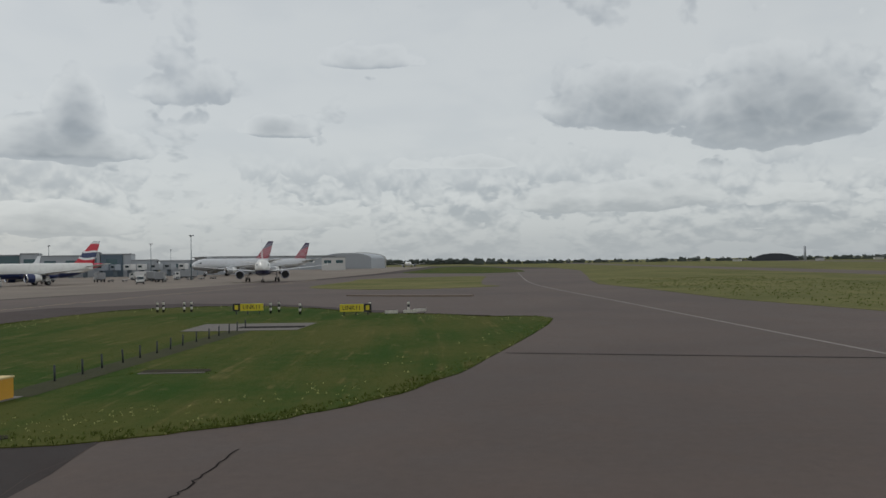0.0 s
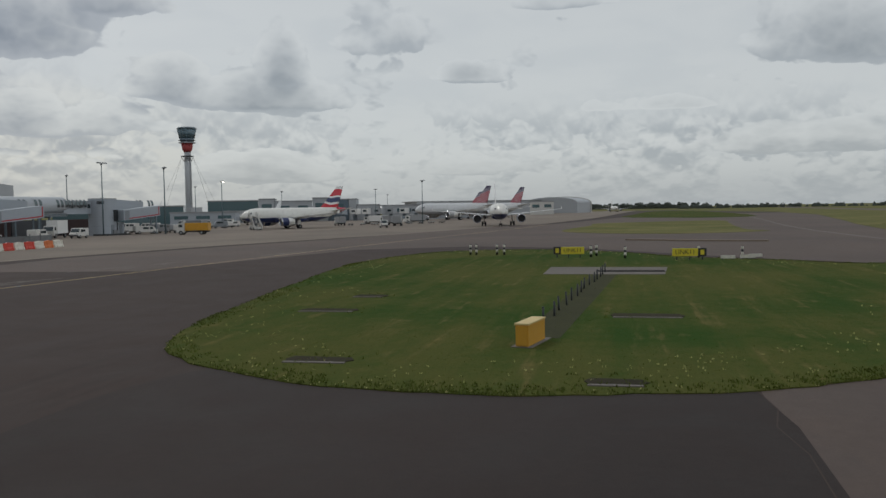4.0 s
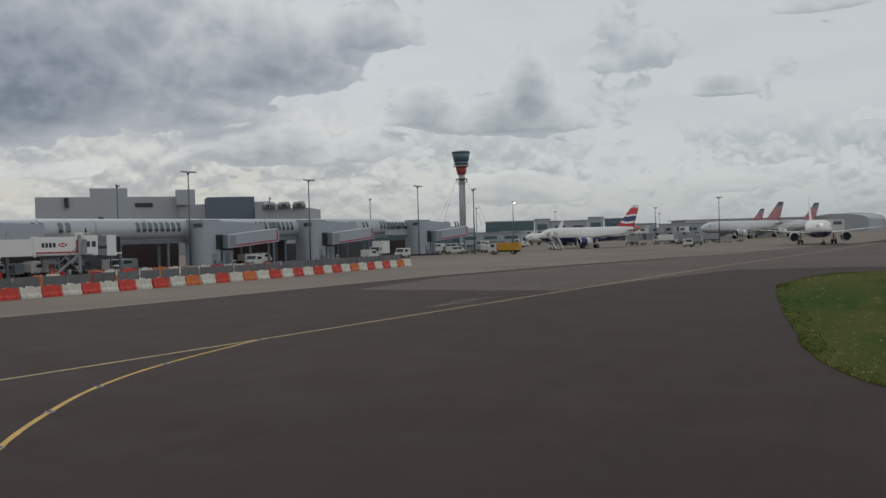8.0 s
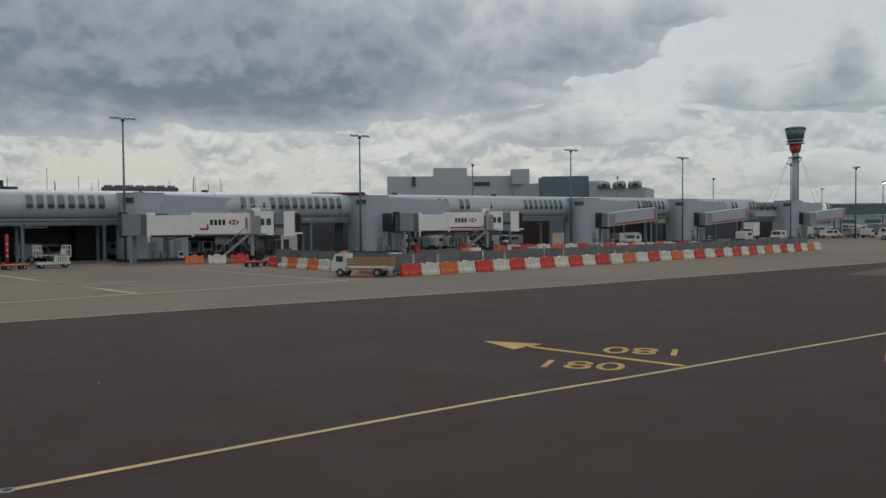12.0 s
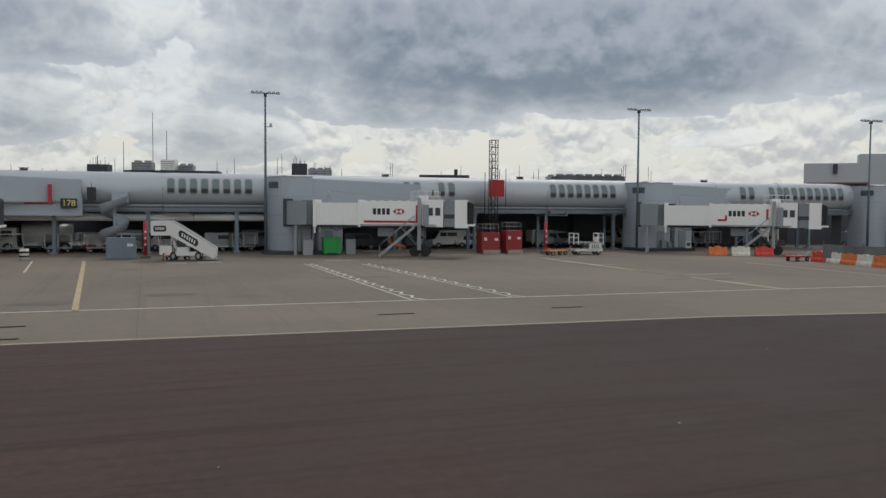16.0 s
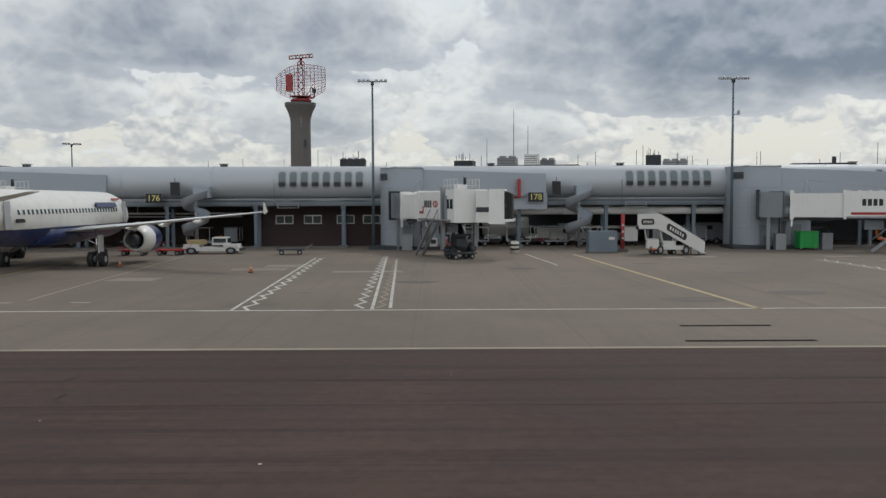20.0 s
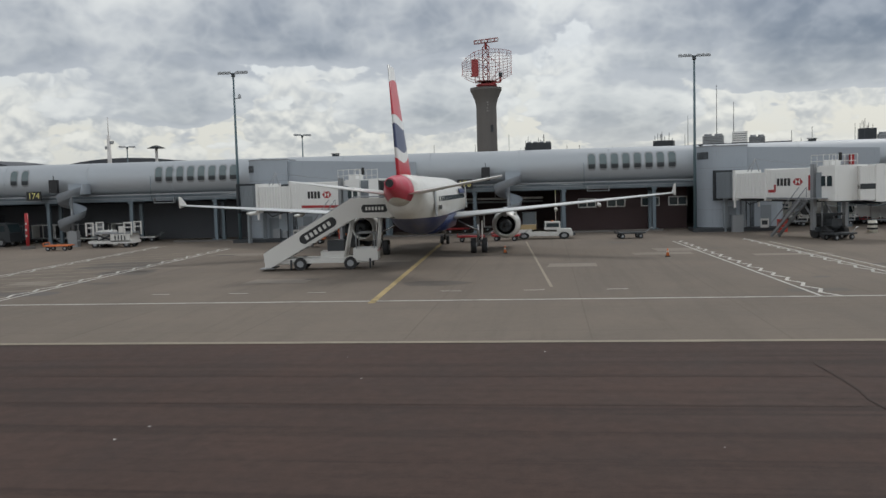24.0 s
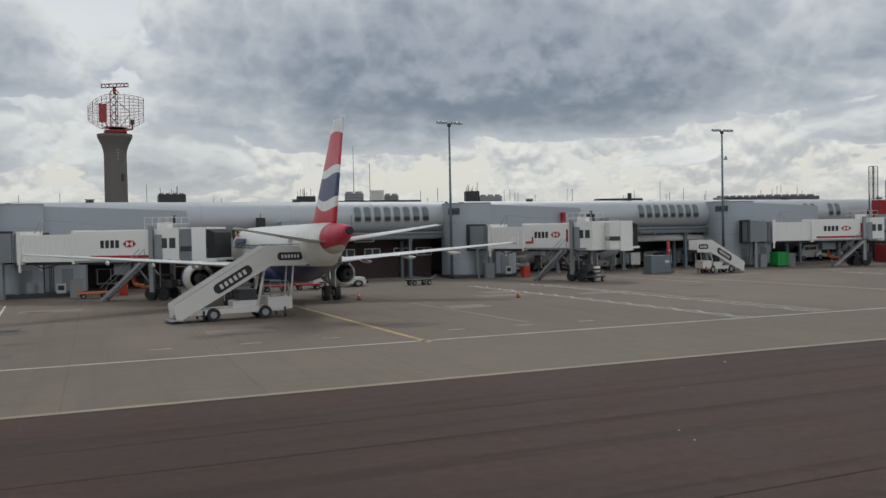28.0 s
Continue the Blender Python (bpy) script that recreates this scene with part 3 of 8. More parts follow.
stripe("pavement_joint", [(91.07, -46.42), (89.19, -46.57), (87.68, -46.28), (85.78, -46.49), (82.58, -46.34), (74.82, -46.36)], 0.03, seam, "ragged tar joint between two asphalt ages", z=0.013)
rnd = random.Random(5)
stripe("crack", [(x + rnd.uniform(-0.05, 0.05), y + rnd.uniform(-0.07, 0.07)) for x, y in arc_pts([(89.81, -50.26), (87.71, -50.01), (86.30, -49.92), (85.20, -49.84), (84.20, -49.95), (82.89, -49.68), (78.79, -49.55)], 6)], 0.05, tar, "dark sealed crack across the asphalt", z=0.013)
for k, (y0, x0, x1) in enumerate(((19.5, -90, 60), (13.0, -60, 36), (22.3, -30, 66))):
    stripe("pavement_joint", [(x0 + i * (x1 - x0) / 30, y0 + rnd.uniform(-0.05, 0.05)) for i in range(31)], 0.03, seam, "thin construction joint along the taxiway", z=0.012)
stripe("crack", [(14.6 + rnd.uniform(-0.1, 0.1), 24.5 - i * 0.9) for i in range(26)], 0.06, seam, "fine crack across the taxiway", z=0.013)
stripe("crack", [(17.5 + i * 0.16 + rnd.uniform(-0.25, 0.25), 23.8 - i * 0.5) for i in range(9)], 0.05, seam, "short crooked crack in the asphalt", z=0.013)

# stand markings
stripe("stand_side_line", [(7.78, 41.36), (5.69, 74.61)], 0.15, old_paint, "faint worn buff stand line")
stripe("stand_side_line", [(36.9, 62.4), (35.9, 75.8)], 0.16, line_white, "short white stand line")
stand_yellow = material("stand_yellow_paint", (0.45, 0.34, 0.16), 0.8, vary=0.6, scale=0.8, grain=12, bump=0.003)
pale_yellow = material("worn_yellow_paint", (0.42, 0.34, 0.20), 0.8, vary=0.6, scale=0.8, grain=12, bump=0.003)
for x0, y0, x1, y1 in ((0.07, 36.34, -1.68, 74.80), (42.19, 36.69, 40.16, 74.78), (82.95, 36.57, 82.86, 70.79)):
    stripe("stand_centre_line", [(x0, y0), (x1, y1)], 0.30, stand_yellow if x0 < 10 else pale_yellow, "yellow stand lead-in line")
for x0, y0, x1, y1 in ((24.99, 37.37, 23.64, 72.56), (25.79, 37.66, 24.64, 69.11), (98.61, 59.69, 98.77, 35.50), (83.35, 36.67, 82.29, 68.81)):
    stripe("stand_side_line", [(x0, y0), (x1, y1)], 0.16, line_white, "thin white stand line")


def strokes(name, segs, w, mat, label, z=0.012, kind="structure"):
    """Separate painted strokes, each with square ends."""
    bm = bmesh.new()
    for x0, y0, x1, y1 in segs:
        d = Vector((x1 - x0, y1 - y0, 0)).normalized()
        e, s = d * w * 0.4, Vector((-d.y, d.x, 0)) * w / 2
        a, b = Vector((x0, y0, z)) - e, Vector((x1, y1, z)) + e
        z += 0.00002
        bm.faces.new([bm.verts.new(p) for p in (a - s, b - s, b + s, a + s)])
    return solid(name, bm, mat, label, kind=kind)


def zigzag(x0, y0, x1, y1, w=0.42, line=1, n=30):
    d = Vector((x1 - x0, y1 - y0, 0)) / n
    s = Vector((-d.y, d.x, 0)).normalized()
    pts = [(x0 + d.x * i + s.x * w * (i % 2 - 0.5), y0 + d.y * i + s.y * w * (i % 2 - 0.5)) for i in range(n + 1)]
    strokes("zigzag_line", [(*p, *q) for p, q in zip(pts, pts[1:])], 0.17, line_white, "white zigzag no-parking marking", z=0.012)
    if line:
        k = line * 0.55
        stripe("stand_side_line", [(x0 + s.x * k, y0 + s.y * k), (x1 + s.x * k, y1 + s.y * k)], 0.15, line_white, "thin white line beside the zigzag")


for q in ((19.31, 37.13, 18.20, 71.65, 0.42, 1), (24.35, 37.67, 23.50, 73.15, 0.42, 0), (59.31, 37.27, 58.83, 67.26, 0.42, 1), (65.17, 37.17, 63.62, 66.19, 0.42, 1), (-19.2, 37.4, -20.9, 73.0, 0.42, -1), (-25.75, 37.3, -28.9, 78.0, 0.42, 1)):
    zigzag(*q)
strokes("zigzag_line", [(25.35 - 0.025 * i + 0.18 * (i % 2 * 2 - 1), 37.8 + i * 1.1, 25.325 - 0.025 * i - 0.18 * (i % 2 * 2 - 1), 38.9 + i * 1.1) for i in range(30)], 0.14, old_paint, "faded older zigzag marking")
# hatched keep-clear area between two zigzags
strokes("hatching", [(-25.5 - i * 0.2, 38.2 + i * 2.6, -19.6 - i * 0.12, 40.2 + i * 2.6) for i in range(12)], 0.2, old_paint, "worn hatched keep-clear area beside the tower", z=0.010)
for x in (-11.3, -7.3, -3.4, 3.1, 7.0, 10.8):
    stripe("dash_mark", [(x - 0.5, 40.3), (x + 0.45, 40.3)], 0.14, line_white, "short white apron dash")
for x0, x1, y in ((37.2, 40.7, 31.9), (36.4, 40.9, 28.4), (55.4, 57.2, 31.6), (64.4, 66.2, 31.8)):
    stripe("drain_slot", [(x0, y), (x1, y)], 0.26, tar, "dark drain slot in the concrete", z=0.013)
bm = bmesh.new()
v = [bm.verts.new((x, y, 0.012)) for x, y in ((83.23, 6.12), (82.49, 3.90), (84.19, 4.00))]
bm.faces.new(v)
for a, b in (((83.35, 4.10), (83.64, -2.12)),):
    w = 0.14
    bm.faces.new([bm.verts.new((x, y, 0.012)) for x, y in ((a[0] - w, a[1]), (b[0] - w, b[1]), (b[0] + w, b[1]), (a[0] + w, a[1]))])
arrow = solid("painted_arrow", bm, line_yellow, "yellow painted arrow on the taxiway", kind="structure")
for x, y in ((81.50, 0.26), (85.39, 0.45)):
    letters("painted_number", "180", 1.95, line_yellow, None, pose(x, y, 0.006, 0, 0, -61 if x < 83 else 119), depth=0.006)
for ob in [o for o in scene.objects if o.name.startswith("painted_number")]:
    tagged(ob, "yellow stand number 180 painted on asphalt", "marking", kind="structure")

# worn rubber and stain patches on the paving
stain = material("oil_stain", (0.105, 0.088, 0.072), 0.75, vary=0.5, scale=0.8, bump=0)
pale = material("pale_repair", (0.125, 0.11, 0.098), 0.85, vary=0.4, scale=0.8, bump=0.004)
for k in range(22):
    x, y = rnd.uniform(-25, 95), rnd.uniform(40, 72)
    a = rnd.uniform(0.3, 1.3)
    poly = [(x + a * 1.8 * math.cos(i * 0.7) * rnd.uniform(0.6, 1.1), y + a * math.sin(i * 0.7) * rnd.uniform(0.6, 1.1)) for i in range(9)]
    sheet("floor_stain", poly, 0.009, stain if k % 3 else pale, "irregular stain on the apron concrete")
slab_patch = material("slab_repair", (0.235, 0.20, 0.165), 0.85, vary=0.35, scale=0.7, grain=8, bump=0.004)
for k in range(26):
    x, y = rnd.uniform(-30, 95), rnd.uniform(39, 74)
    a, b = rnd.uniform(0.5, 2.6), rnd.uniform(0.4, 1.4)
    sheet("slab_patch", [(x - a, y - b), (x + a, y - b + rnd.uniform(-0.1, 0.1)), (x + a, y + b), (x - a + rnd.uniform(-0.2, 0.2), y + b)], 0.0075, slab_patch if k % 2 else stain, "patched rectangle of another concrete")
bm = bmesh.new()
for k in range(40):
    x, y, a, q = rnd.uniform(-60, 100), rnd.uniform(8, 26), rnd.uniform(0.02, 0.05), rnd.uniform(0, 3)
    bm.faces.new([bm.verts.new((x + a * math.cos(q + i * 1.57), y + a * math.sin(q + i * 1.57), 0.012)) for i in range(4)])
solid("grit_specks", bm, line_white, "tiny pale stones and paint chips on the asphalt", "grit", kind="stuff")
for x, y, a, b in ((137.23, -2.99, 6, 1.2), (131.56, -1.24, 5, 0.8), (120.01, -3.65, 5, 0.9), (158.00, -8.41, 6, 1.0)):
    segs = []
    for k in range(9):
        u, v, l = rnd.uniform(-a, a), rnd.uniform(-b, b), rnd.uniform(0.4, 1.6)
        segs.append((x + u - l, y + v - (u - l) * 0.1, x + u + l, y + v - (u + l) * 0.1))
    strokes("paint_remnant", segs, rnd.uniform(0.14, 0.3), pale, "scraped pale remnants of removed markings", z=0.009)


def inside(p, poly):
    c = False
    for (x0, y0), (x1, y1) in zip(poly, poly[1:] + poly[:1]):
        if (y0 > p[1]) != (y1 > p[1]) and p[0] < (x1 - x0) * (p[1] - y0) / (y1 - y0) + x0:
            c = not c
    return c


def tufts(name, poly, count, size, mat, label, seed, band=None):
    """Upright blades and leaves standing out of the mown turf."""
    r = random.Random(seed)
    xs, ys = [p[0] for p in poly], [p[1] for p in poly]
    vs, fs = [], []
    while count > 0:
        if band:
            i = r.randrange(len(poly))
            t = r.random()
            a, b = poly[i], poly[(i + 1) % len(poly)]
            c = (sum(xs) / len(xs), sum(ys) / len(ys))
            p = (a[0] + (b[0] - a[0]) * t, a[1] + (b[1] - a[1]) * t)
            k = r.random() ** 2 * band / max(1.0, math.hypot(c[0] - p[0], c[1] - p[1]))
            p = (p[0] + (c[0] - p[0]) * k, p[1] + (c[1] - p[1]) * k)
        else:
            p = (r.uniform(min(xs), max(xs)), r.uniform(min(ys), max(ys)))
        if noise.noise(Vector((p[0] * 0.25, p[1] * 0.25, seed))) < r.uniform(-0.6, 0.5) or not inside(p, poly):
            count -= 0.2
            continue
        for _ in range(3):
            a, h, w = r.uniform(0, 6.3), size * r.uniform(0.5, 1.4), size * r.uniform(0.15, 0.4)
            x, y = p[0] + r.uniform(-size, size), p[1] + r.uniform(-size, size)
            k = len(vs)
            dx, dy = math.cos(a) * w, math.sin(a) * w
            vs += [(x - dx, y - dy, 0.03), (x + dx, y + dy, 0.03), (x + r.uniform(-w, w) * 1.5, y + r.uniform(-w, w) * 1.5, 0.03 + h)]
            fs.append((k, k + 1, k + 2))
        count -= 1
    me = bpy.data.meshes.new(name)
    me.from_pydata(vs, [], fs)
    me.materials.append(mat)
    tagged(new(name, me), label, "grass", kind="stuff")


tufts("grass_blades", isl, 9000, 0.035, blade, "short uneven grass blades on the island", 7)
tufts("grass_verge", isl, 4000, 0.075, blade, "ragged longer grass along the island edge", 8, band=1.2)
tufts("wild_flowers", isl, 800, 0.05, petal, "small white and yellow flowers in the grass", 9, band=5.0)
tufts("field_grass", [(59.05, -127.71), (108.13, -98.65), (135.40, -93.45), (158.98, -90.29), (193.95, -90.46), (225.28, -90.40), (258.39, -95.43), (258.49, -130.31)], 3000, 0.16, blade, "tussocks of dry field grass", 10)

# ---- the pier: a silver walkway tube on steel legs, with a stair tower at every stand ----
TOWERS = (-67.5, -22.4, 22.1, 57.6, 101.0, 132.6, 175.3, 201.8, 237.3)
TUBE_R, TUBE_Z, TUBE_Y = 1.80, 6.66, 86.6
PIER_LINE = ((-200.0, 72.9), (22.0, 85.1), (101.0, 82.0), (330.0, 56.0))        # front of the towers in plan


def pier_pose(x, dy=0.0, z=0.0):
    """A place beside the pier: dy metres behind the towers' front; the pier bends a little at two of its towers."""
    for (x0, y0), (x1, y1) in zip(PIER_LINE, PIER_LINE[1:]):
        if x <= x1:
            break
    a = math.atan2(y1 - y0, x1 - x0)
    return pose(x, y0 + (x - x0) * math.tan(a), 0, 0, 0, math.degrees(a)) @ pose(0, dy, z)


def tube_piece(length, r=TUBE_R, seg=40, ribs=True):
    bm = bmesh.new()
    loft(bm, [[(x, r * math.cos(2 * math.pi * i / seg), r * math.sin(2 * math.pi * i / seg)) for i in range(seg)] for x in (0.0, length)], cap=False)
    if ribs:
        for x, w in ((0.0, 0.06), (length - 0.06, 0.06)):
            loft(bm, [[(x + a, (r + b) * math.cos(2 * math.pi * i / seg), (r + b) * math.sin(2 * math.pi * i / seg)) for i in range(seg)] for a, b in ((0, 0), (0, 0.02), (w, 0.02), (w, 0))], cap=False, smooth=False)
    return bm


def curved_patch(w, a0, a1, r, steps=7, corner=0.16):
    """A rounded upright pane that follows the tube's curve."""
    bm = bmesh.new()
    rows = []
    for i in range(steps + 1):
        t = i / steps
        ang = a0 + (a1 - a0) * t
        h = abs(t - 0.5) * 2
        half = w / 2 - (corner * max(0.0, (h - 0.72) / 0.28) ** 2)
        rows.append([bm.verts.new((s * half, -r * math.cos(ang), r * math.sin(ang))) for s in (-1, 1)])
    for p, q in zip(rows, rows[1:]):
        bm.faces.new((p[0], p[1], q[1], q[0])).smooth = True
    return bm


pier = thing("pier", "long silver tubular passenger pier on steel legs", "pier", kind="structure")
piece = mesh_of("tube_panel", tube_piece(9.0), tube_skin)
x = -157.0
while x < 224:
    ob = part("tube_panel", piece, None, pier)
    ob.matrix_basis = pier_pose(x, TUBE_Y - 81.9, TUBE_Z)
    x += 9.0
pane_mesh = mesh_of("window_pane", curved_patch(0.68, radians(-10), radians(38), TUBE_R + 0.045), pier_glass)
frame_mesh = mesh_of("window_frame", curved_patch(0.86, radians(-16), radians(43), TUBE_R + 0.03), steel_grey)
shut_mesh = mesh_of("window_blind", curved_patch(0.66, radians(-10), radians(4), TUBE_R + 0.055, corner=0.1), steel_dark)


def pier_window(x):
    ob = part("window", frame_mesh, None, pier)
    ob.matrix_basis = pier_pose(x, TUBE_Y - 81.9, TUBE_Z)
    part("window_pane", pane_mesh, None, ob)
    part("window_blind", shut_mesh, None, ob)


for k, tx in enumerate(TOWERS):
    for i in range(8):
        pier_window(tx - 9.9 + i * 1.13)
    for dx in (15.5, 16.7, 19.6, 20.8) if k not in (1, 2) else ():
        pier_window(tx + dx)

deck_beam = mesh_of("deck_beam", boxes(((4.5, -1.35, 0), (9.0, 0.16, 0.42)), ((4.5, -1.45, 0.26), (9.0, 0.36, 0.07)), ((4.5, -1.45, -0.26), (9.0, 0.36, 0.07)), ((4.5, 0, -0.1), (9.0, 2.8, 0.12))), steel_blue)
deck_pipe = mesh_of("service_duct", one(loft, [[(x, y, z) for y, z in ((-1.0, 0.42), (-1.3, 0.36), (-1.42, 0.1), (-1.38, -0.2), (-1.15, -0.38), (-0.6, -0.42), (-0.5, 0.42))] for x in (0.0, 8.99)]), bridge_white)
gutter = mesh_of("deck_gutter", boxes(((4.5, -1.62, 0.40), (8.98, 0.20, 0.14)), ((4.5, -1.72, 0.02), (8.98, 0.05, 0.07)), ((4.5, -1.70, -0.14), (8.98, 0.04, 0.04))), steel_grey)
leg_mesh = mesh_of("pier_leg", boxes(((0, -1.2, 2.2), (0.34, 0.34, 4.4)), ((0, 1.2, 2.2), (0.34, 0.34, 4.4)), ((0, 0, 4.25), (0.5, 3.0, 0.35)), ((0, -1.2, 0.1), (0.8, 0.8, 0.2))), steel_blue)
x = -157.0
while x < 224:
    b = part("deck_beam", deck_beam, None, pier)
    b.matrix_basis = pier_pose(x, TUBE_Y - 81.9, 4.62)
    g = part("deck_gutter", gutter, None, pier)
    g.matrix_basis = pier_pose(x, TUBE_Y - 81.9, 4.62)
    if 22 < x < 60:
        d = part("service_duct", deck_pipe, None, pier)
        d.matrix_basis = pier_pose(x, TUBE_Y - 81.2, 3.75)
    l = part("pier_leg", leg_mesh, None, pier)
    l.matrix_basis = pier_pose(x + 4.4, TUBE_Y - 81.9)
    x += 9.0
# low box link from the tube's end to the last tower
el_box = part("end_link", boxes(((3.9, 0, 1.45), (9.4, 3.0, 2.7)), ((3.9, -1.55, 0.15), (9.4, 0.12, 0.2)), ((3.9, 0, 2.86), (9.6, 3.2, 0.12))), tower_skin, pier)
el_box.matrix_basis = pier_pose(229.9, TUBE_Y - 81.9, 4.75)
for k in range(3):
    w = part("window_pane", boxes(((1.6 + k * 2.6, -1.52, 1.75), (0.9, 0.06, 0.8))), window_glass, el_box)
# small maintenance platforms hung below the window groups
for tx in TOWERS[:6]:
    sp = part("service_platform", boxes(((0, -1.95, -0.62), (2.2, 0.5, 0.06)), ((-1.05, -1.95, -0.35), (0.06, 0.5, 0.5)), ((1.05, -1.95, -0.35), (0.06, 0.5, 0.5)), ((0, -2.18, -0.15), (2.2, 0.04, 0.04)), ((0, -2.18, -0.38), (2.2, 0.04, 0.04))), steel_grey, pier)
    sp.matrix_basis = pier_pose(tx - 9.3, TUBE_Y - 81.9, 4.75)
    lp = part("lamp_pole", rods(((0, -2.0, -0.3), (0, -2.0, 2.2), 0.035, None, 6)), steel_blue, pier)
    lp.matrix_basis = pier_pose(tx - 10.7, TUBE_Y - 81.9, 4.75)
# unseen slab added over the undercroft to keep sky light out
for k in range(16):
    s = part("undercroft_slab", boxes(((9.0, 8.5, 0), (17.94, 15.0, 0.16))), dark_render, pier)
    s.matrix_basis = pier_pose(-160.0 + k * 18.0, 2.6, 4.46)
# small roof vents and floodlights along the ridge
for x in (-14.0, 6.0, 33.5, 47.0, 71.0, 87.5, 112.0, 141.0, 160.0):
    v = part("roof_vent", boxes(((0, 0, 0.12), (0.7, 0.4, 0.24)), ((0, 0, 0.3), (0.9, 0.5, 0.06))), steel_dark, pier)
    v.matrix_basis = pier_pose(x, TUBE_Y - 81.9, TUBE_Z + TUBE_R - 0.05)

# the shaded ground floor behind the legs
ground_floor = thing("ground_floor_building", "dark brick ground floor rooms under the pier", "building", kind="structure")
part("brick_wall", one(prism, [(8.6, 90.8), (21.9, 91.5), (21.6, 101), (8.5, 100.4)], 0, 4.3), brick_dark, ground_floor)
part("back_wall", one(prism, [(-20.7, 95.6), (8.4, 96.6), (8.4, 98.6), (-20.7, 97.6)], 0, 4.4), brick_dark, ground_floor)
part("back_wall", one(prism, [(-62.0, 90.1), (-20.9, 92.3), (-20.9, 94.3), (-62.0, 92.1)], 0, 4.1), dark_render, ground_floor)
part("brick_wall", one(prism, [(-158.79, 98.88), (-20.8, 97.86), (-20.8, 99.99), (-158.77, 100.91)], 0, 4.4), dark_render, ground_floor)
# dark back walls, partly stand-ins for deep shade and clutter in open bays
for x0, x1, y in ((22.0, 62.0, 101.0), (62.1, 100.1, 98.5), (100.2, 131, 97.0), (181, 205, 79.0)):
    part("back_wall", one(prism, [(x0, y), (x1, y), (x1, y + 3), (x0, y + 3)], 0, 4.5), brick_dark if x0 > 150 else dark_render, ground_floor)
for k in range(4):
    w = part("back_wall", boxes(((6.5, 0, 2.2), (12.9, 2.0, 4.4))), (dark_render, brick_dark)[k % 2], ground_floor)
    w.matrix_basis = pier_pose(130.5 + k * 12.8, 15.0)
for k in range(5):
    w = part("back_wall", boxes(((6.5, 0, 1.8), (12.6, 2.0, 3.6))), (brick_dark, dark_render)[k % 2], ground_floor)
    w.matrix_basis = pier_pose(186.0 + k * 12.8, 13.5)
win_frame = mesh_of("window", boxes(((0, 0, 0), (1.9, 0.12, 0.95))), truck_white)
win_pane = mesh_of("pane", boxes(((0, -0.05, 0), (0.78, 0.08, 0.75))), window_glass)
for x in (9.8, 12.8, 16.3, 19.1):
    w = part("window", win_frame, None, ground_floor)
    w.matrix_basis = pier_pose(x + 2.2, 6.25, 2.85)
    for dx in (-0.45, 0.45):
        p = part("pane", win_pane, None, w)
        p.matrix_basis = pose(dx, 0, 0)
part("kerb", boxes(((-6, 86.0, 0.08), (50, 0.3, 0.16), 3), ((82, 85.6, 0.08), (36, 0.3, 0.16), -2)), concrete_wall, ground_floor)

# ---- stair towers, links, lamps ----


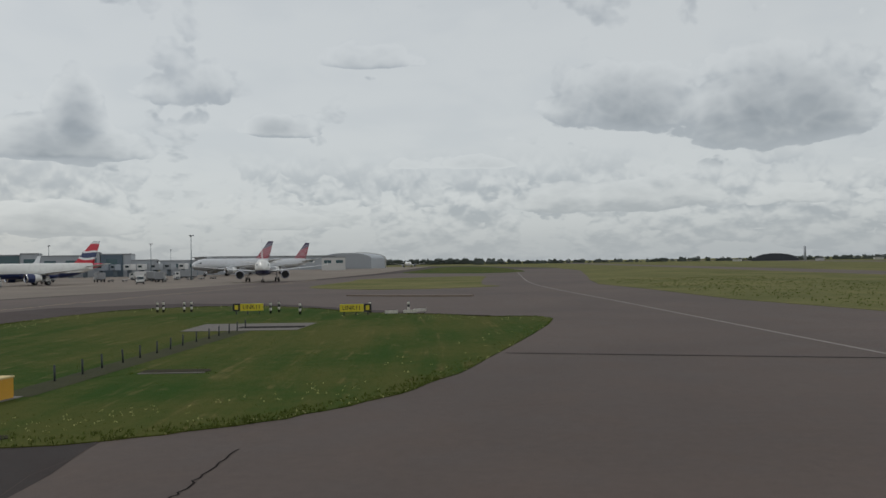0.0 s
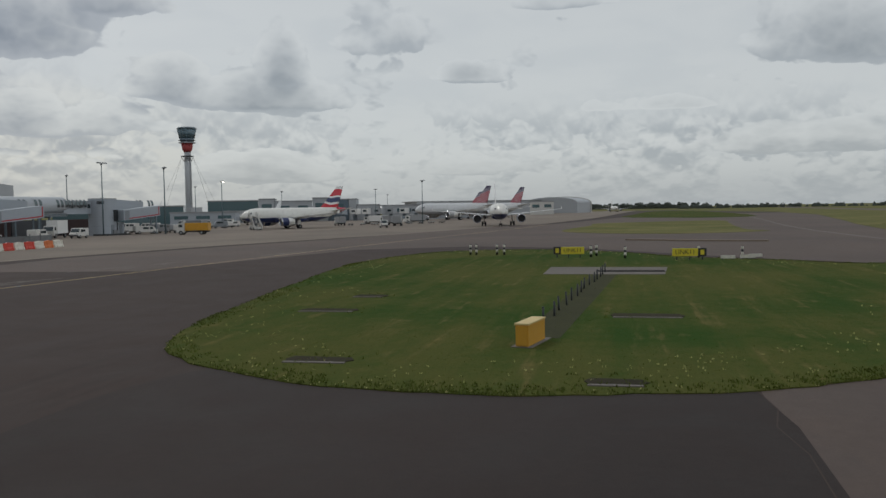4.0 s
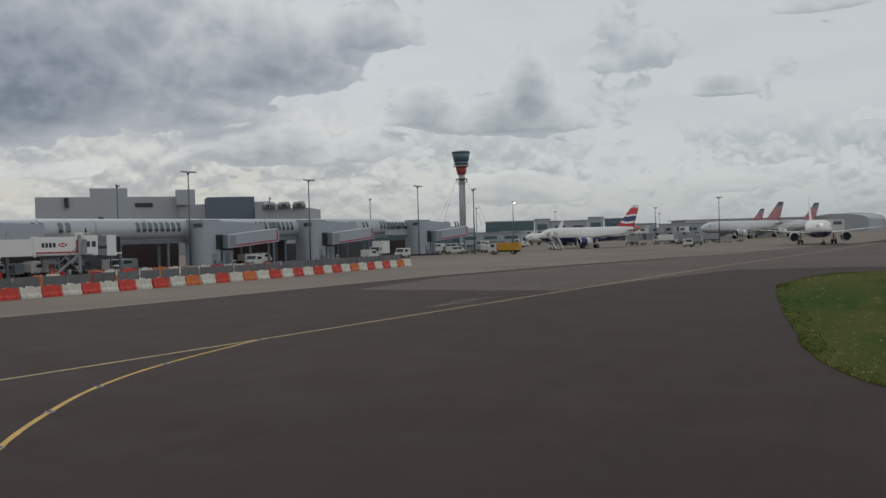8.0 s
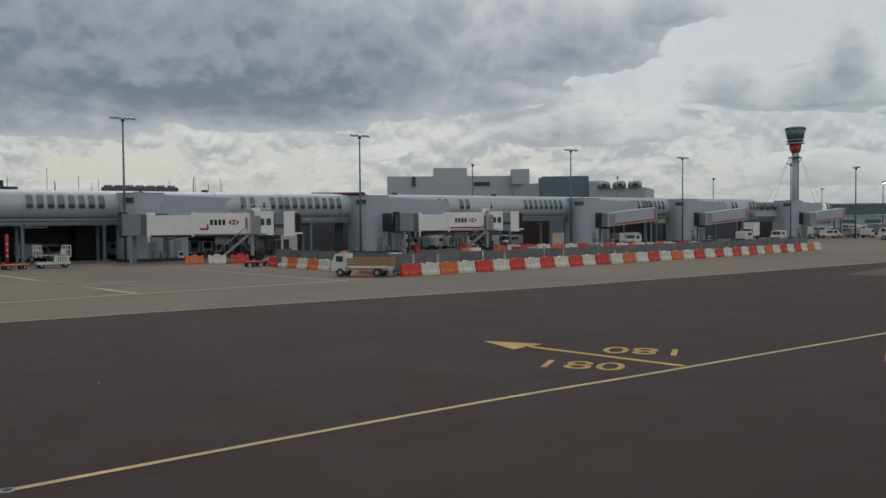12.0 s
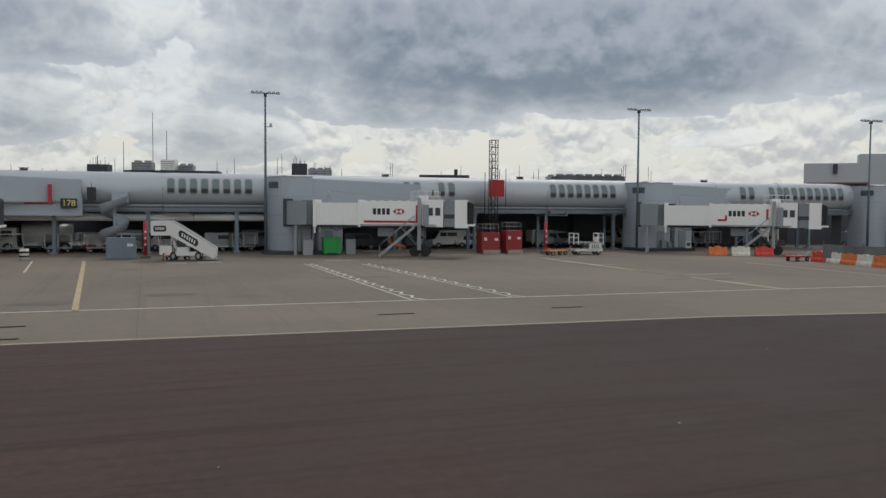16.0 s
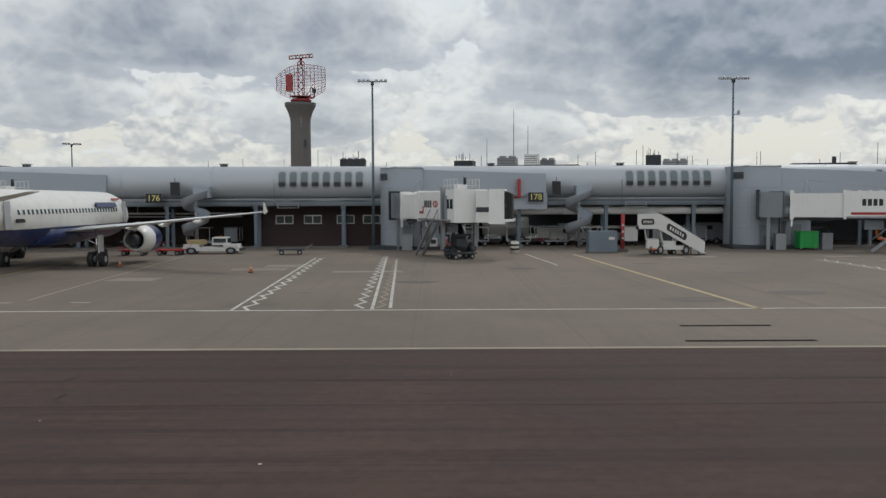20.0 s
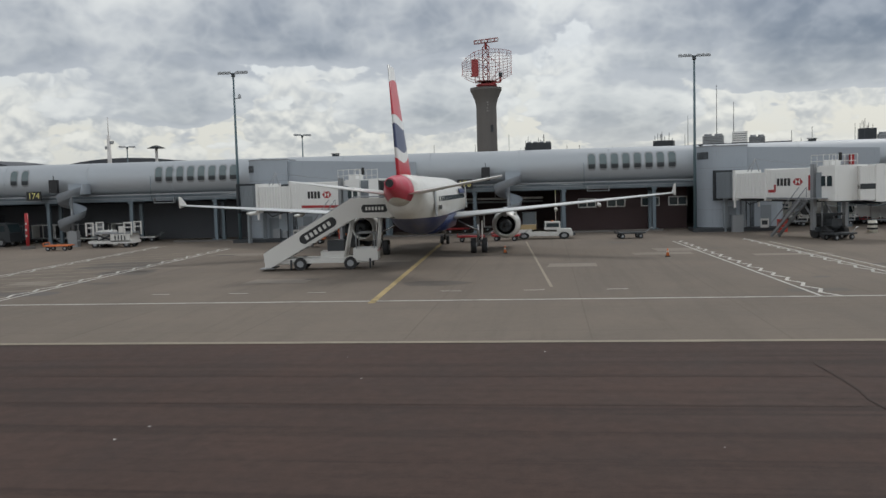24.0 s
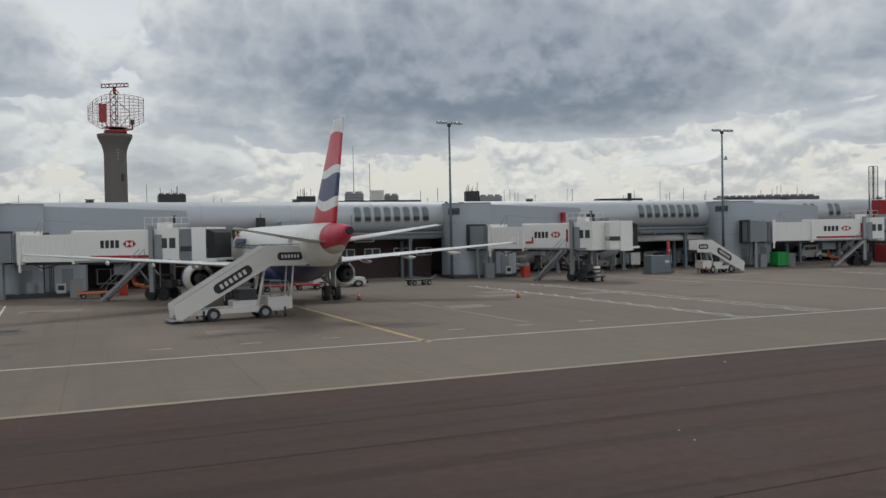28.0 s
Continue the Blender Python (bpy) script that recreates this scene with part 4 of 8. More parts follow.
def make_tower():
    t = thing("stair_tower", "grey panelled stair tower with a rounded corner", "tower", group="stair towers along the pier")
    poly = [(2.2 - 2.2 * math.cos(a), 2.2 - 2.2 * math.sin(a)) for a in [radians(90) * i / 10 for i in range(11)]]
    poly = poly + [(4.4, 0.0), (4.4, 4.0), (0.0, 4.0)]
    part("tower_wall", one(prism, poly, 0.0, 8.05), tower_skin, t)
    part("roof_cap", one(prism, [(x * 1.01 - 0.02, y * 1.02 - 0.05) for x, y in poly], 8.05, 8.17), steel_grey, t)
    bm = bmesh.new()
    for i in range(7):
        z = 6.9 + 0.1 * i
        loft(bm, [[(2.2 - r * math.cos(a), 2.2 - r * math.sin(a), z + h) for r, h in ((2.19, 0), (2.25, 0), (2.25, 0.065), (2.19, 0.065))] for a in [radians(12 + 5.2 * k) for k in range(9)]], smooth=False)
    part("louvre", bm, steel_dark, t, "dark curved ventilation louvre")
    part("plinth", boxes(((2.9, 0.2, 0.16), (7.4, 4.0, 0.32))), steel_dark, t, "dark kerb plinth round the tower foot")
    part("board", boxes(((5.6, -1.86, 0.75), (0.75, 0.05, 0.85))), truck_white, t, "small white notice board")
    part("board_mark", boxes(((5.6, -1.89, 0.80), (0.5, 0.02, 0.4))), steel_dark, t)
    for z in (2.0, 4.0, 6.0):
        part("panel_joint", one(prism, [(x * 1.002 - 0.006, y * 1.004 - 0.012) for x, y in poly], z, z + 0.03), steel_grey, t)
    part("roof_box", boxes(((1.6, 1.6, 8.22), (0.4, 0.4, 0.12))), steel_grey, t)
    part("service_cabinet", boxes(((3.2, -0.25, 0.75), (0.7, 0.4, 0.95)), ((4.0, -0.2, 0.65), (0.5, 0.35, 0.75))), steel_grey, t)
    # canted corridor back to the tube
    bm = bmesh.new()
    loft(bm, [[(4.4, 0.5, z0), (4.4, 4.0, z0), (4.4, 4.0, z1), (4.4, 0.5, z1)] for z0, z1 in ((5.2, 7.95),)] + [[(17.0, 2.55, 5.3), (17.0, 4.6, 5.3), (17.0, 4.6, 7.55), (17.0, 2.55, 7.55)]], smooth=False)
    part("link_corridor", bm, tower_skin, t)
    bm = bmesh.new()
    loft(bm, [[(4.4, 0.47, 5.15), (4.4, 0.7, 5.15), (4.4, 0.7, 5.3), (4.4, 0.47, 5.3)], [(17.05, 2.52, 5.25), (17.05, 2.75, 5.25), (17.05, 2.75, 5.4), (17.05, 2.52, 5.4)]], smooth=False)
    part("link_sill", bm, steel_grey, t)
    annex = part("annex", one(prism, [(4.4, 0.5), (7.2, 0.5), (7.7, 0.75), (7.9, 1.3), (7.9, 3.6), (4.4, 3.6)], 0.3, 2.75), tower_skin, t, "low grey annex beside the tower foot")
    part("annex_roof", one(prism, [(4.4, 0.4), (7.3, 0.4), (7.85, 0.7), (8.0, 1.3), (8.0, 3.7), (4.4, 3.7)], 2.75, 2.85), steel_grey, annex)
    part("annex_door", boxes(((6.2, 0.47, 1.35), (0.95, 0.06, 2.05))), bridge_grey, annex)
    for k in range(3):
        part("conduit", one(rod, (4.75 + k * 0.16, 0.42, 0.3), (4.75 + k * 0.16, 0.42, 2.7), 0.035, None, 6), steel_dark, annex)
    part("bridge_doorway", boxes(((4.05, -0.06, 4.35), (1.5, 0.2, 2.55))), steel_dark, t, "dark frame of the bridge doorway")
    part("wall_door", boxes(((2.9, -0.02, 1.3), (0.95, 0.08, 2.05))), bridge_grey, t)
    part("cable_tray", boxes(((4.3, -0.05, 1.7), (0.1, 0.08, 3.0))), steel_dark, t)
    return t


first = make_tower()
first.matrix_basis = pier_pose(TOWERS[0])
for tx in TOWERS[1:]:
    copy_thing(first, pier_pose(tx))


def make_mast(height=16.9):
    m = thing("floodlight_mast", "tall grey steel floodlight mast with a crossbar of lamps", "lamp post", group="floodlight masts")
    part("pole", one(rod, (0, 0, 0), (0, 0, height - 0.2), 0.17, 0.09, 10), mast_teal, m)
    part("base_plate", boxes(((0, 0, 0.06), (0.6, 0.6, 0.12))), concrete_wall, m)
    part("crossbar", boxes(((0, 0, height - 0.25), (2.7, 0.09, 0.09)), ((0, 0, height - 0.45), (0.3, 0.3, 0.3))), steel_dark, m)
    head = mesh_of("floodlight", boxes(((0, -0.1, 0.05), (0.36, 0.5, 0.22), 0, 0.7), ((0, -0.12, -0.07), (0.32, 0.4, 0.05))), steel_grey)
    for dx in (-1.3, -0.86, -0.42, 0.42, 0.86, 1.3):
        p = part("floodlight", head, None, m)
        p.matrix_basis = pose(dx, 0, height - 0.2, 15, 0, 0)
    return m


mast = make_mast()
mast.matrix_basis = pier_pose(TOWERS[1] - 0.5, -0.35)
for tx, dy in ((22.1, 0), (57.6, 0), (101.0, 0), (132.6, 0), (175.3, 2.4), (201.8, 0), (237.3, 0)):
    copy_thing(mast, pier_pose(tx - 0.5, -0.35 + dy) @ pose(0, 0, -0.9 if tx > 190 else (-0.4 if tx > 120 else 0)))
for tx in (-22.9, 57.1):
    camera_box = thing("pole_camera", "small surveillance housing clamped to a mast", "camera housing", tuple(pier_pose(tx + 0.1, -0.35, 13.2 if tx > 0 else 14.2).translation))
    part("arm", boxes(((0.25, 0, 0), (0.5, 0.08, 0.08))), steel_grey, camera_box)
    part("housing", boxes(((0.45, 0, 0.2), (0.3, 0.3, 0.4), 0, 0.5)), steel_grey, camera_box)
far_mast = make_mast(14.0)
far_mast.matrix_basis = pose(560, 90, 0, 0, 0, 40)
for x, y, h in ((245.3, 56.3, 15.1), (313.3, 75.6, 14.5), (333.7, 17.0, 13.9), (225, 150, 20), (330, 190, 18), (400, 130, 16), (470, 120, 15), (430, 60, 14), (250, 120, 16), (-76, 163, 15), (-36, 150, 15.2), (304.6, 122.9, 17.2)):
    far_mast.scale = (h / 14.0,) * 3
    copy_thing(far_mast, pose(x, y, 0, 0, 0, 40))
far_mast.scale = (1, 1, 1)
lit_head = thing("lit_lamp", "floodlight head burning white on a far mast", "lamp", (313.3, 75.6, 14.02), 40)
part("bracket", boxes(((0, -0.2, 0.1), (2.0, 0.3, 0.08))), steel_grey, lit_head)
for dx in (-0.75, 0.0, 0.75):
    part("lamp_lens", boxes(((dx, -0.3, -0.05), (0.42, 0.42, 0.22))), lamp_glow, lit_head)

# ---- passenger bridges ----


def make_bridge(end, start, logo_span=True, turn=0.0, curtain_paint=bridge_grey, label="white telescopic passenger bridge with red stripe panels"):
    a, b = Vector(start), Vector(end)
    L = (b - a).length
    rz = math.degrees(math.atan2(b.y - a.y, b.x - a.x))
    br = thing("passenger_bridge", label, "jet bridge", (a.x, a.y, 0), rz, "passenger bridges")
    z0, z1 = 3.12, 5.55
    mid = (z0 + z1) / 2
    rot = part("rotunda", boxes(((-0.15, 0, mid), (2.0, 2.45, 2.4))), bridge_grey, br, "grey ribbed curtain box of the bridge root")
    rib_r = mesh_of("curtain_fold", boxes(((0, 0, 0), (0.06, 2.52, 2.46))), bridge_grey)
    for i in range(9):
        p = part("curtain_fold", rib_r, None, rot)
        p.matrix_basis = pose(-1.05 + i * 0.21, 0, mid)
    part("root_frame", boxes(((-1.3, 0, z1 + 0.12), (0.3, 3.0, 0.22)), ((-1.3, 0, z0 - 0.1), (0.3, 3.0, 0.2)), ((-1.3, -1.4, mid), (0.3, 0.2, 2.6)), ((-1.3, 1.4, mid), (0.3, 0.2, 2.6))), steel_dark, rot, "dark frame round the bridge doorway")
    part("support_post", boxes(((-0.3, -0.9, z0 / 2), (0.3, 0.3, z0)), ((-0.3, 0.9, z0 / 2), (0.3, 0.3, z0))), bridge_grey, br)
    curtain = mesh_of("curtain_rib", boxes(((0, 0, 0), (0.07, 2.5, 2.35))), bridge_grey)
    for i in range(4):
        p = part("curtain_rib", curtain, None, br)
        p.matrix_basis = pose(0.9 + i * 0.16, 0, mid)
    part("bridge_frame", boxes(((1.75, 0, mid), (0.35, 2.75, 2.75)), ((1.75, -1.25, 2.7), (0.16, 0.16, 0.8)), ((1.75, 1.25, 2.7), (0.16, 0.16, 0.8))), bridge_white, br)
    x1 = 2.6 + (L - 7.6) * 0.36
    x2 = L - 4.6
    tun = part("inner_tunnel", boxes((((1.8 + x1 + 0.6) / 2, 0, mid - 0.06), (x1 - 1.2, 2.3, 2.25))), bridge_white, br)
    outer = part("outer_tunnel", boxes((((x1 + x2) / 2, 0, mid), (x2 - x1, 2.6, 2.5))), bridge_white, br)
    for i in range(int((x2 - x1) / 0.9)):
        part("roof_rib", boxes(((x1 + 0.45 + i * 0.9, 0, z1 + 0.07), (0.1, 2.5, 0.08))), bridge_white, outer)
    rib2 = mesh_of("side_rib", boxes(((0, 0, 0), (0.05, 0.05, 2.1))), bridge_white)
    for side in (-1, 1):
        k = 0
        while 2.2 + k * 0.42 < x2 - 0.2:
            gx = 2.2 + k * 0.42
            k += 1
            wide = gx > x1
            if wide and gx > x2 - min(5.4, x2 - x1 - 0.9) - 0.3:
                continue
            p = part("side_rib", rib2, None, outer if wide else tun)
            p.matrix_basis = pose(gx, side * (1.32 if wide else 1.17), mid)
    part("floor_beam", boxes((((x1 + x2) / 2, -1.34, z0 + 0.06), (x2 - x1, 0.08, 0.14)), (((x1 + x2) / 2, 1.34, z0 + 0.06), (x2 - x1, 0.08, 0.14))), steel_grey, outer)
    part("tunnel_collar", boxes(((x1 + 0.1, 0, mid), (0.22, 2.8, 2.75))), bridge_white, outer)
    # panel with plain marks in place of the bank's name, and its red angle stripes
    for side in (-1, 1):
        ys = side * 1.315
        xm = x2 - min(5.4, x2 - x1 - 0.9) / 2 - 0.85
        sp = part("advert_panel", boxes(((xm, ys * 0.998, mid + 0.05), (min(5.4, x2 - x1 - 0.9), 0.03, 1.9))), bridge_white, outer, "white advert panel with dark and red marks")
        w = min(5.4, x2 - x1 - 0.9)
        for i in range(4):
            part("dark_mark", boxes(((xm - 0.30 * w + i * 0.46, ys + side * 0.015, mid + 0.2), (0.33, 0.02, 0.62))), black_paint, sp)
        hx = xm + 0.16 * w
        bm = bmesh.new()
        slab(bm, [(hx - 0.62, mid + 0.2), (hx - 0.3, mid + 0.48), (hx - 0.3, mid - 0.08)], 1, ys + side * 0.03, ys)
        slab(bm, [(hx + 0.62, mid + 0.2), (hx + 0.3, mid - 0.08), (hx + 0.3, mid + 0.48)], 1, ys + side * 0.03, ys)
        slab(bm, [(hx - 0.3, mid + 0.48), (hx + 0.3, mid + 0.48), (hx, mid + 0.2)], 1, ys + side * 0.03, ys)
        slab(bm, [(hx - 0.3, mid - 0.08), (hx, mid + 0.2), (hx + 0.3, mid - 0.08)], 1, ys + side * 0.03, ys)
        part("red_mark", bm, red_paint, sp)
        if logo_span:
            part("red_stripe", boxes(((xm, ys + side * 0.02, mid - 0.82), (w, 0.03, 0.22))), red_paint, sp)
            part("red_stripe", boxes(((xm + w / 2, ys + side * 0.022, mid - 0.05), (0.26, 0.03, 1.76))), red_paint, sp)
        else:
            part("red_stripe", boxes(((xm - 0.46 * w, ys + side * 0.02, mid - 0.55), (0.9, 0.03, 0.22))), red_paint, sp)
            part("red_stripe", boxes(((xm - 0.38 * w, ys + side * 0.022, mid - 0.3), (0.22, 0.03, 0.6))), red_paint, sp)
            part("red_stripe", boxes(((xm + 0.42 * w, ys + side * 0.02, mid + 0.1), (0.22, 0.03, 1.2))), red_paint, sp)
    # lift column, bogie and service stair
    cx = x2 - 0.6
    for sy in (-1.5, 1.5):
        part("lift_column", boxes(((cx, sy, 3.3), (0.36, 0.3, 5.2))), steel_grey, br)
    part("bogie", boxes(((cx, 0, 0.75), (0.5, 3.0, 0.35)), ((cx, 0, 1.0), (1.2, 1.0, 0.4)), ((cx, 0, 1.9), (0.3, 2.9, 0.2))), steel_dark, br)
    part("drive_box", boxes(((cx - 1.0, 0.2, 1.55), (0.9, 1.3, 0.8))), steel_dark, br)
    part("drive_box", boxes(((cx + 0.9, -0.3, 1.3), (0.7, 0.9, 0.6))), steel_dark, br)
    part("cable_reel", one(rod, (cx - 1.9, -0.9, 2.35), (cx - 1.9, -0.55, 2.35), 0.5, None, 14), rubber, br)
    for sy in (-1.0, 1.0):
        part("hydraulic_ram", rods(((cx - 0.3, sy, 1.1), (cx - 1.9, sy, 3.0), 0.08), ((cx + 0.4, sy, 1.0), (cx + 0.4, sy, 3.0), 0.06)), steel_grey, br)
    part("air_hose", rods(((cx - 3.4, 0.9, 3.0), (cx - 3.2, 0.9, 1.2), 0.16), ((cx - 3.2, 0.9, 1.2), (cx - 1.6, 1.0, 0.8), 0.16)), orange_paint if logo_span else rubber, br)
    part("power_unit", boxes(((cx - 3.6, 0.5, 2.45), (1.6, 1.2, 0.9))), bridge_grey, br)
    wheel = mesh_of("bogie_wheel", rods(((0, -0.2, 0), (0, 0.2, 0), 0.5, None, 18)), rubber)
    for sx in (-0.55, 0.55):
        for sy in (-0.8, 0.8):
            p = part("bogie_wheel", wheel, None, br)
            p.matrix_basis = pose(cx + sx, sy, 0.5)
    stair = part("service_stair", boxes(((cx - 2.2, -1.75, 1.55), (4.6, 0.12, 0.24), 0, 1.0, -40), ((cx - 2.2, -2.45, 1.55), (4.6, 0.12, 0.24), 0, 1.0, -40)), steel_grey, br)
    for i in range(11):
        part("tread", boxes(((cx - 3.85 + i * 0.33, -2.1, 0.25 + i * 0.277), (0.3, 0.7, 0.05))), steel_grey, stair)
    part("handrail", rods(((cx - 4.0, -1.75, 1.1), (cx - 0.5, -1.75, 4.1), 0.035), ((cx - 4.0, -2.45, 1.1), (cx - 0.5, -2.45, 4.1), 0.035), *[((cx - 4.0 + i * 0.875, -1.75, 0.3 + i * 0.75), (cx - 4.0 + i * 0.875, -1.75, 1.1 + i * 0.75), 0.025) for i in range(5)]), steel_grey, stair)
    # cab with window, dark curtain section, canopy
    cab = part("cab", boxes(((x2 + 0.9, 0, mid + 0.05), (1.8, 3.0, 2.75))), bridge_white, br)
    for wx, wy, ww in ((0.55, -1.52, 0.42), (1.25, -1.52, 0.5), (0.55, 1.52, 0.42)):
        part("cab_window", boxes(((x2 + wx, wy, mid + 0.22), (ww, 0.06, 0.78))), window_glass, cab)
    part("cab_door", boxes(((x2 + 0.05, -1.52, mid - 0.1), (0.6, 0.05, 2.0))), bridge_grey, cab)
    part("cab_balcony", boxes(((x2 + 0.2, -1.95, z0 + 0.1), (1.8, 0.9, 0.08))), steel_grey, cab)
    rail = mesh_of("rail", rods(((0, 0, 0), (0, 0, 1.0), 0.025)), truck_white)
    # the head turns about the cab towards the aircraft
    swing = pose(x2 + 1.0, 0, 0, 0, 0, turn) @ pose(-x2 - 1.0, 0, 0)
    head = [part("rotating_curtain", boxes(((x2 + 2.5, 0, mid), (1.2, 2.84, 2.5))), curtain_paint, br, "ribbed curtain section of the bridge head")]
    rib = mesh_of("curtain_slat", boxes(((0, 0, 0), (0.08, 2.92, 2.62))), curtain_paint)
    for i in range(9):
        p = part("curtain_slat", rib, None, head[0])
        p.matrix_basis = pose(x2 + 1.95 + i * 0.135, 0, mid)
    head.append(part("curtain_band", boxes(((x2 + 2.5, 0, mid - 0.25), (1.2, 2.96, 0.4))), steel_dark, br))
    head.append(part("cab_head", boxes(((x2 + 3.6, 0, mid), (1.3, 3.1, 2.85))), bridge_white, br))
    head.append(part("canopy", one(loft, [[(x2 + 4.2 + i * 0.09, sy * (1.6 - i * 0.03 - (i % 2) * 0.07), z) for sy, z in ((-1, z0 + 0.2), (1, z0 + 0.2), (1, z1 + 0.1 - i * 0.04 - (i % 2) * 0.06), (-1, z1 + 0.1 - i * 0.04 - (i % 2) * 0.06))] for i in range(8)], False), rubber, br, "black folding canopy"))
    head.append(part("canopy_floor", boxes(((x2 + 4.55, 0, z0 + 0.1), (0.8, 3.0, 0.2))), bridge_white, br))
    for p in head:
        p.matrix_basis = swing
    # roof: guard rails, lamp, cable A-frame
    for gx in (cx - 0.9, cx - 0.2, cx + 0.5, cx + 1.2, cx + 1.9):
        for sy in (-1.0, 1.0):
            p = part("rail", rail, None, br)
            p.matrix_basis = pose(gx, sy, z1 + 0.05)
    part("guard_rail", rods(*[((cx - 0.9, sy, z1 + h), (cx + 1.9, sy, z1 + h), 0.025) for sy in (-1.0, 1.0) for h in (0.55, 1.05)]), truck_white, br)
    part("roof_unit", boxes(((cx + 0.3, 0, z1 + 0.35), (0.9, 0.8, 0.6))), bridge_white, br)
    part("cable_frame", rods(((2.7, 0.6, z1), (3.0, 0, z1 + 1.15), 0.04), ((3.3, -0.6, z1), (3.0, 0, z1 + 1.15), 0.04), ((2.7, -0.6, z1), (3.0, 0, z1 + 1.15), 0.04), ((3.0, 0, z1 + 1.1), (cx - 1, 0, z1 + 0.15), 0.018)), steel_grey, br)
    part("beacon", rods(((cx + 1.2, 0, z1 + 0.6), (cx + 1.2, 0, z1 + 1.2), 0.13)), rubber, br)
    part("cable_loop", rods(((3.0, -1.2, z0 - 0.1), (4.0, -1.3, z0 - 0.5), 0.04), ((4.0, -1.3, z0 - 0.5), (5.6, -1.2, z0 - 0.15), 0.04)), rubber, br)
    part("under_frame", boxes(((L * 0.45, 0, z0 - 0.12), (L * 0.7, 1.6, 0.2))), steel_dark, br)
    return br


make_bridge((-4.67, 69.58, 0), (-20.4, 80.9, 0), label="white passenger bridge reaching the parked aircraft")
make_bridge((31.8, 66.9, 0), (25.1, 83.4, 0), logo_span=False, turn=60.0, curtain_paint=bridge_white)
make_bridge((76.67, 74.66, 0), (60.4, 81.5, 0))
make_bridge((115.55, 68.14, 0), (100.6, 79.0, 0), logo_span=False)
make_bridge((152.07, 67.01, 0), (137.18, 74.54, 0))
make_bridge((-48.93, 67.75, 0), (-63.72, 81.92, 0), logo_span=False)


def fixed_link(tx, length=10.0):
    """A closed-off sloping walkway box with a red angle stripe."""
    m = pier_pose(tx + 4.4, -0.9)
    f = thing("boarding_walkway", "grey sloping boarding walkway with a red stripe", "walkway", group="boarding walkways")
    f.matrix_basis = m @ pose(0, 0, 0, 0, 0, -14)
    bm = bmesh.new()
    slab(bm, [(0, 3.2), (length, 4.15), (length, 6.5), (0, 5.5)], 1, -1.2, 1.2)
    part("walkway_box", bm, tower_skin, f)
    bm = bmesh.new()
    slab(bm, [(0.3, 3.42), (length - 0.3, 4.32), (length - 0.3, 4.55), (0.3, 3.65)], 1, -1.23, -1.2)
    slab(bm, [(length - 0.5, 4.4), (length - 0.25, 4.42), (length - 0.25, 6.3), (length - 0.5, 6.28)], 1, -1.23, -1.2)
    part("red_stripe", bm, red_paint, f)
    part("doorway", boxes(((0.9, -1.22, 4.4), (1.2, 0.05, 2.0))), bridge_grey, f)
    part("leg", boxes(((length - 1, 0.9, 2.1), (0.3, 0.3, 4.2)), ((length - 1, -0.9, 2.1), (0.3, 0.3, 4.2))), steel_blue, f)


for tx in TOWERS[-3:]:
    fixed_link(tx)


def stand_sign(x, text):
    """A black stand number board on a bracket, with the guidance display box and a spiral chute below it."""
    s = thing("stand_sign", "black board with yellow stand number " + text, "sign", group="stand number signs")
    s.matrix_basis = pier_pose(x, 1.85, 5.15)
    part("board", boxes(((0, 0, 0.0), (1.55, 0.12, 0.95))), black_paint, s)
    letters("digits", text, 0.85, digits_paint, s, pose(0, -0.075, 0, 90, 0, 0), 0.008)
    part("bracket", boxes(((0, 0.5, 0), (0.1, 1.0, 0.1)), ((0, 0.9, -0.3), (2.2, 0.1, 0.1))), steel_dark, s)
    g = thing("guidance_display", "dark upright docking guidance box on the pier", "display", group="guidance displays")
    g.matrix_basis = pier_pose(x + 2.1, 2.0, 6.1)
    part("display_box", boxes(((0, 0, 0), (0.85, 0.45, 1.35))), black_paint, g)
    part("bracket", boxes(((0, 0.5, -0.4), (0.12, 0.9, 0.12)), ((0, 0, 0.85), (0.06, 0.06, 0.5))), steel_dark, g)
    c = thing("spiral_chute", "grey metal spiral chute under the pier", "chute", group="spiral chutes")
    c.matrix_basis = pier_pose(x + 4.3, 1.2, 0)
    bm = bmesh.new()
    n = 34
    inner, outer, lip = [], [], []
    for i in range(n + 1):
        a, z = radians(-20 - i * 16), 5.25 - i * 0.115
        inner.append(bm.verts.new((0.25 * math.cos(a), 0.25 * math.sin(a), z)))
        outer.append(bm.verts.new((1.25 * math.cos(a), 1.25 * math.sin(a), z)))
        lip.append(bm.verts.new((1.42 * math.cos(a), 1.42 * math.sin(a), z + 0.75)))
    for i in range(n):
        bm.faces.new((inner[i], inner[i + 1], outer[i + 1], outer[i])).smooth = True
        bm.faces.new((outer[i], outer[i + 1], lip[i + 1], lip[i])).smooth = True
    part("slide", bm, tower_skin, c)
    part("post", one(rod, (0, 0, 0), (0, 0, 5.4), 0.16), steel_grey, c)
    part("top_plate", boxes(((0.5, 0.9, 5.75), (1.5, 1.8, 1.1)), ((0.5, 0.0, 6.3), (1.1, 0.1, 0.06))), tower_skin, c, "pale box at the head of the chute")


for x, text in ((-45.2, "174"), (-0.5, "176"), (38.0, "178")):
    stand_sign(x, text)
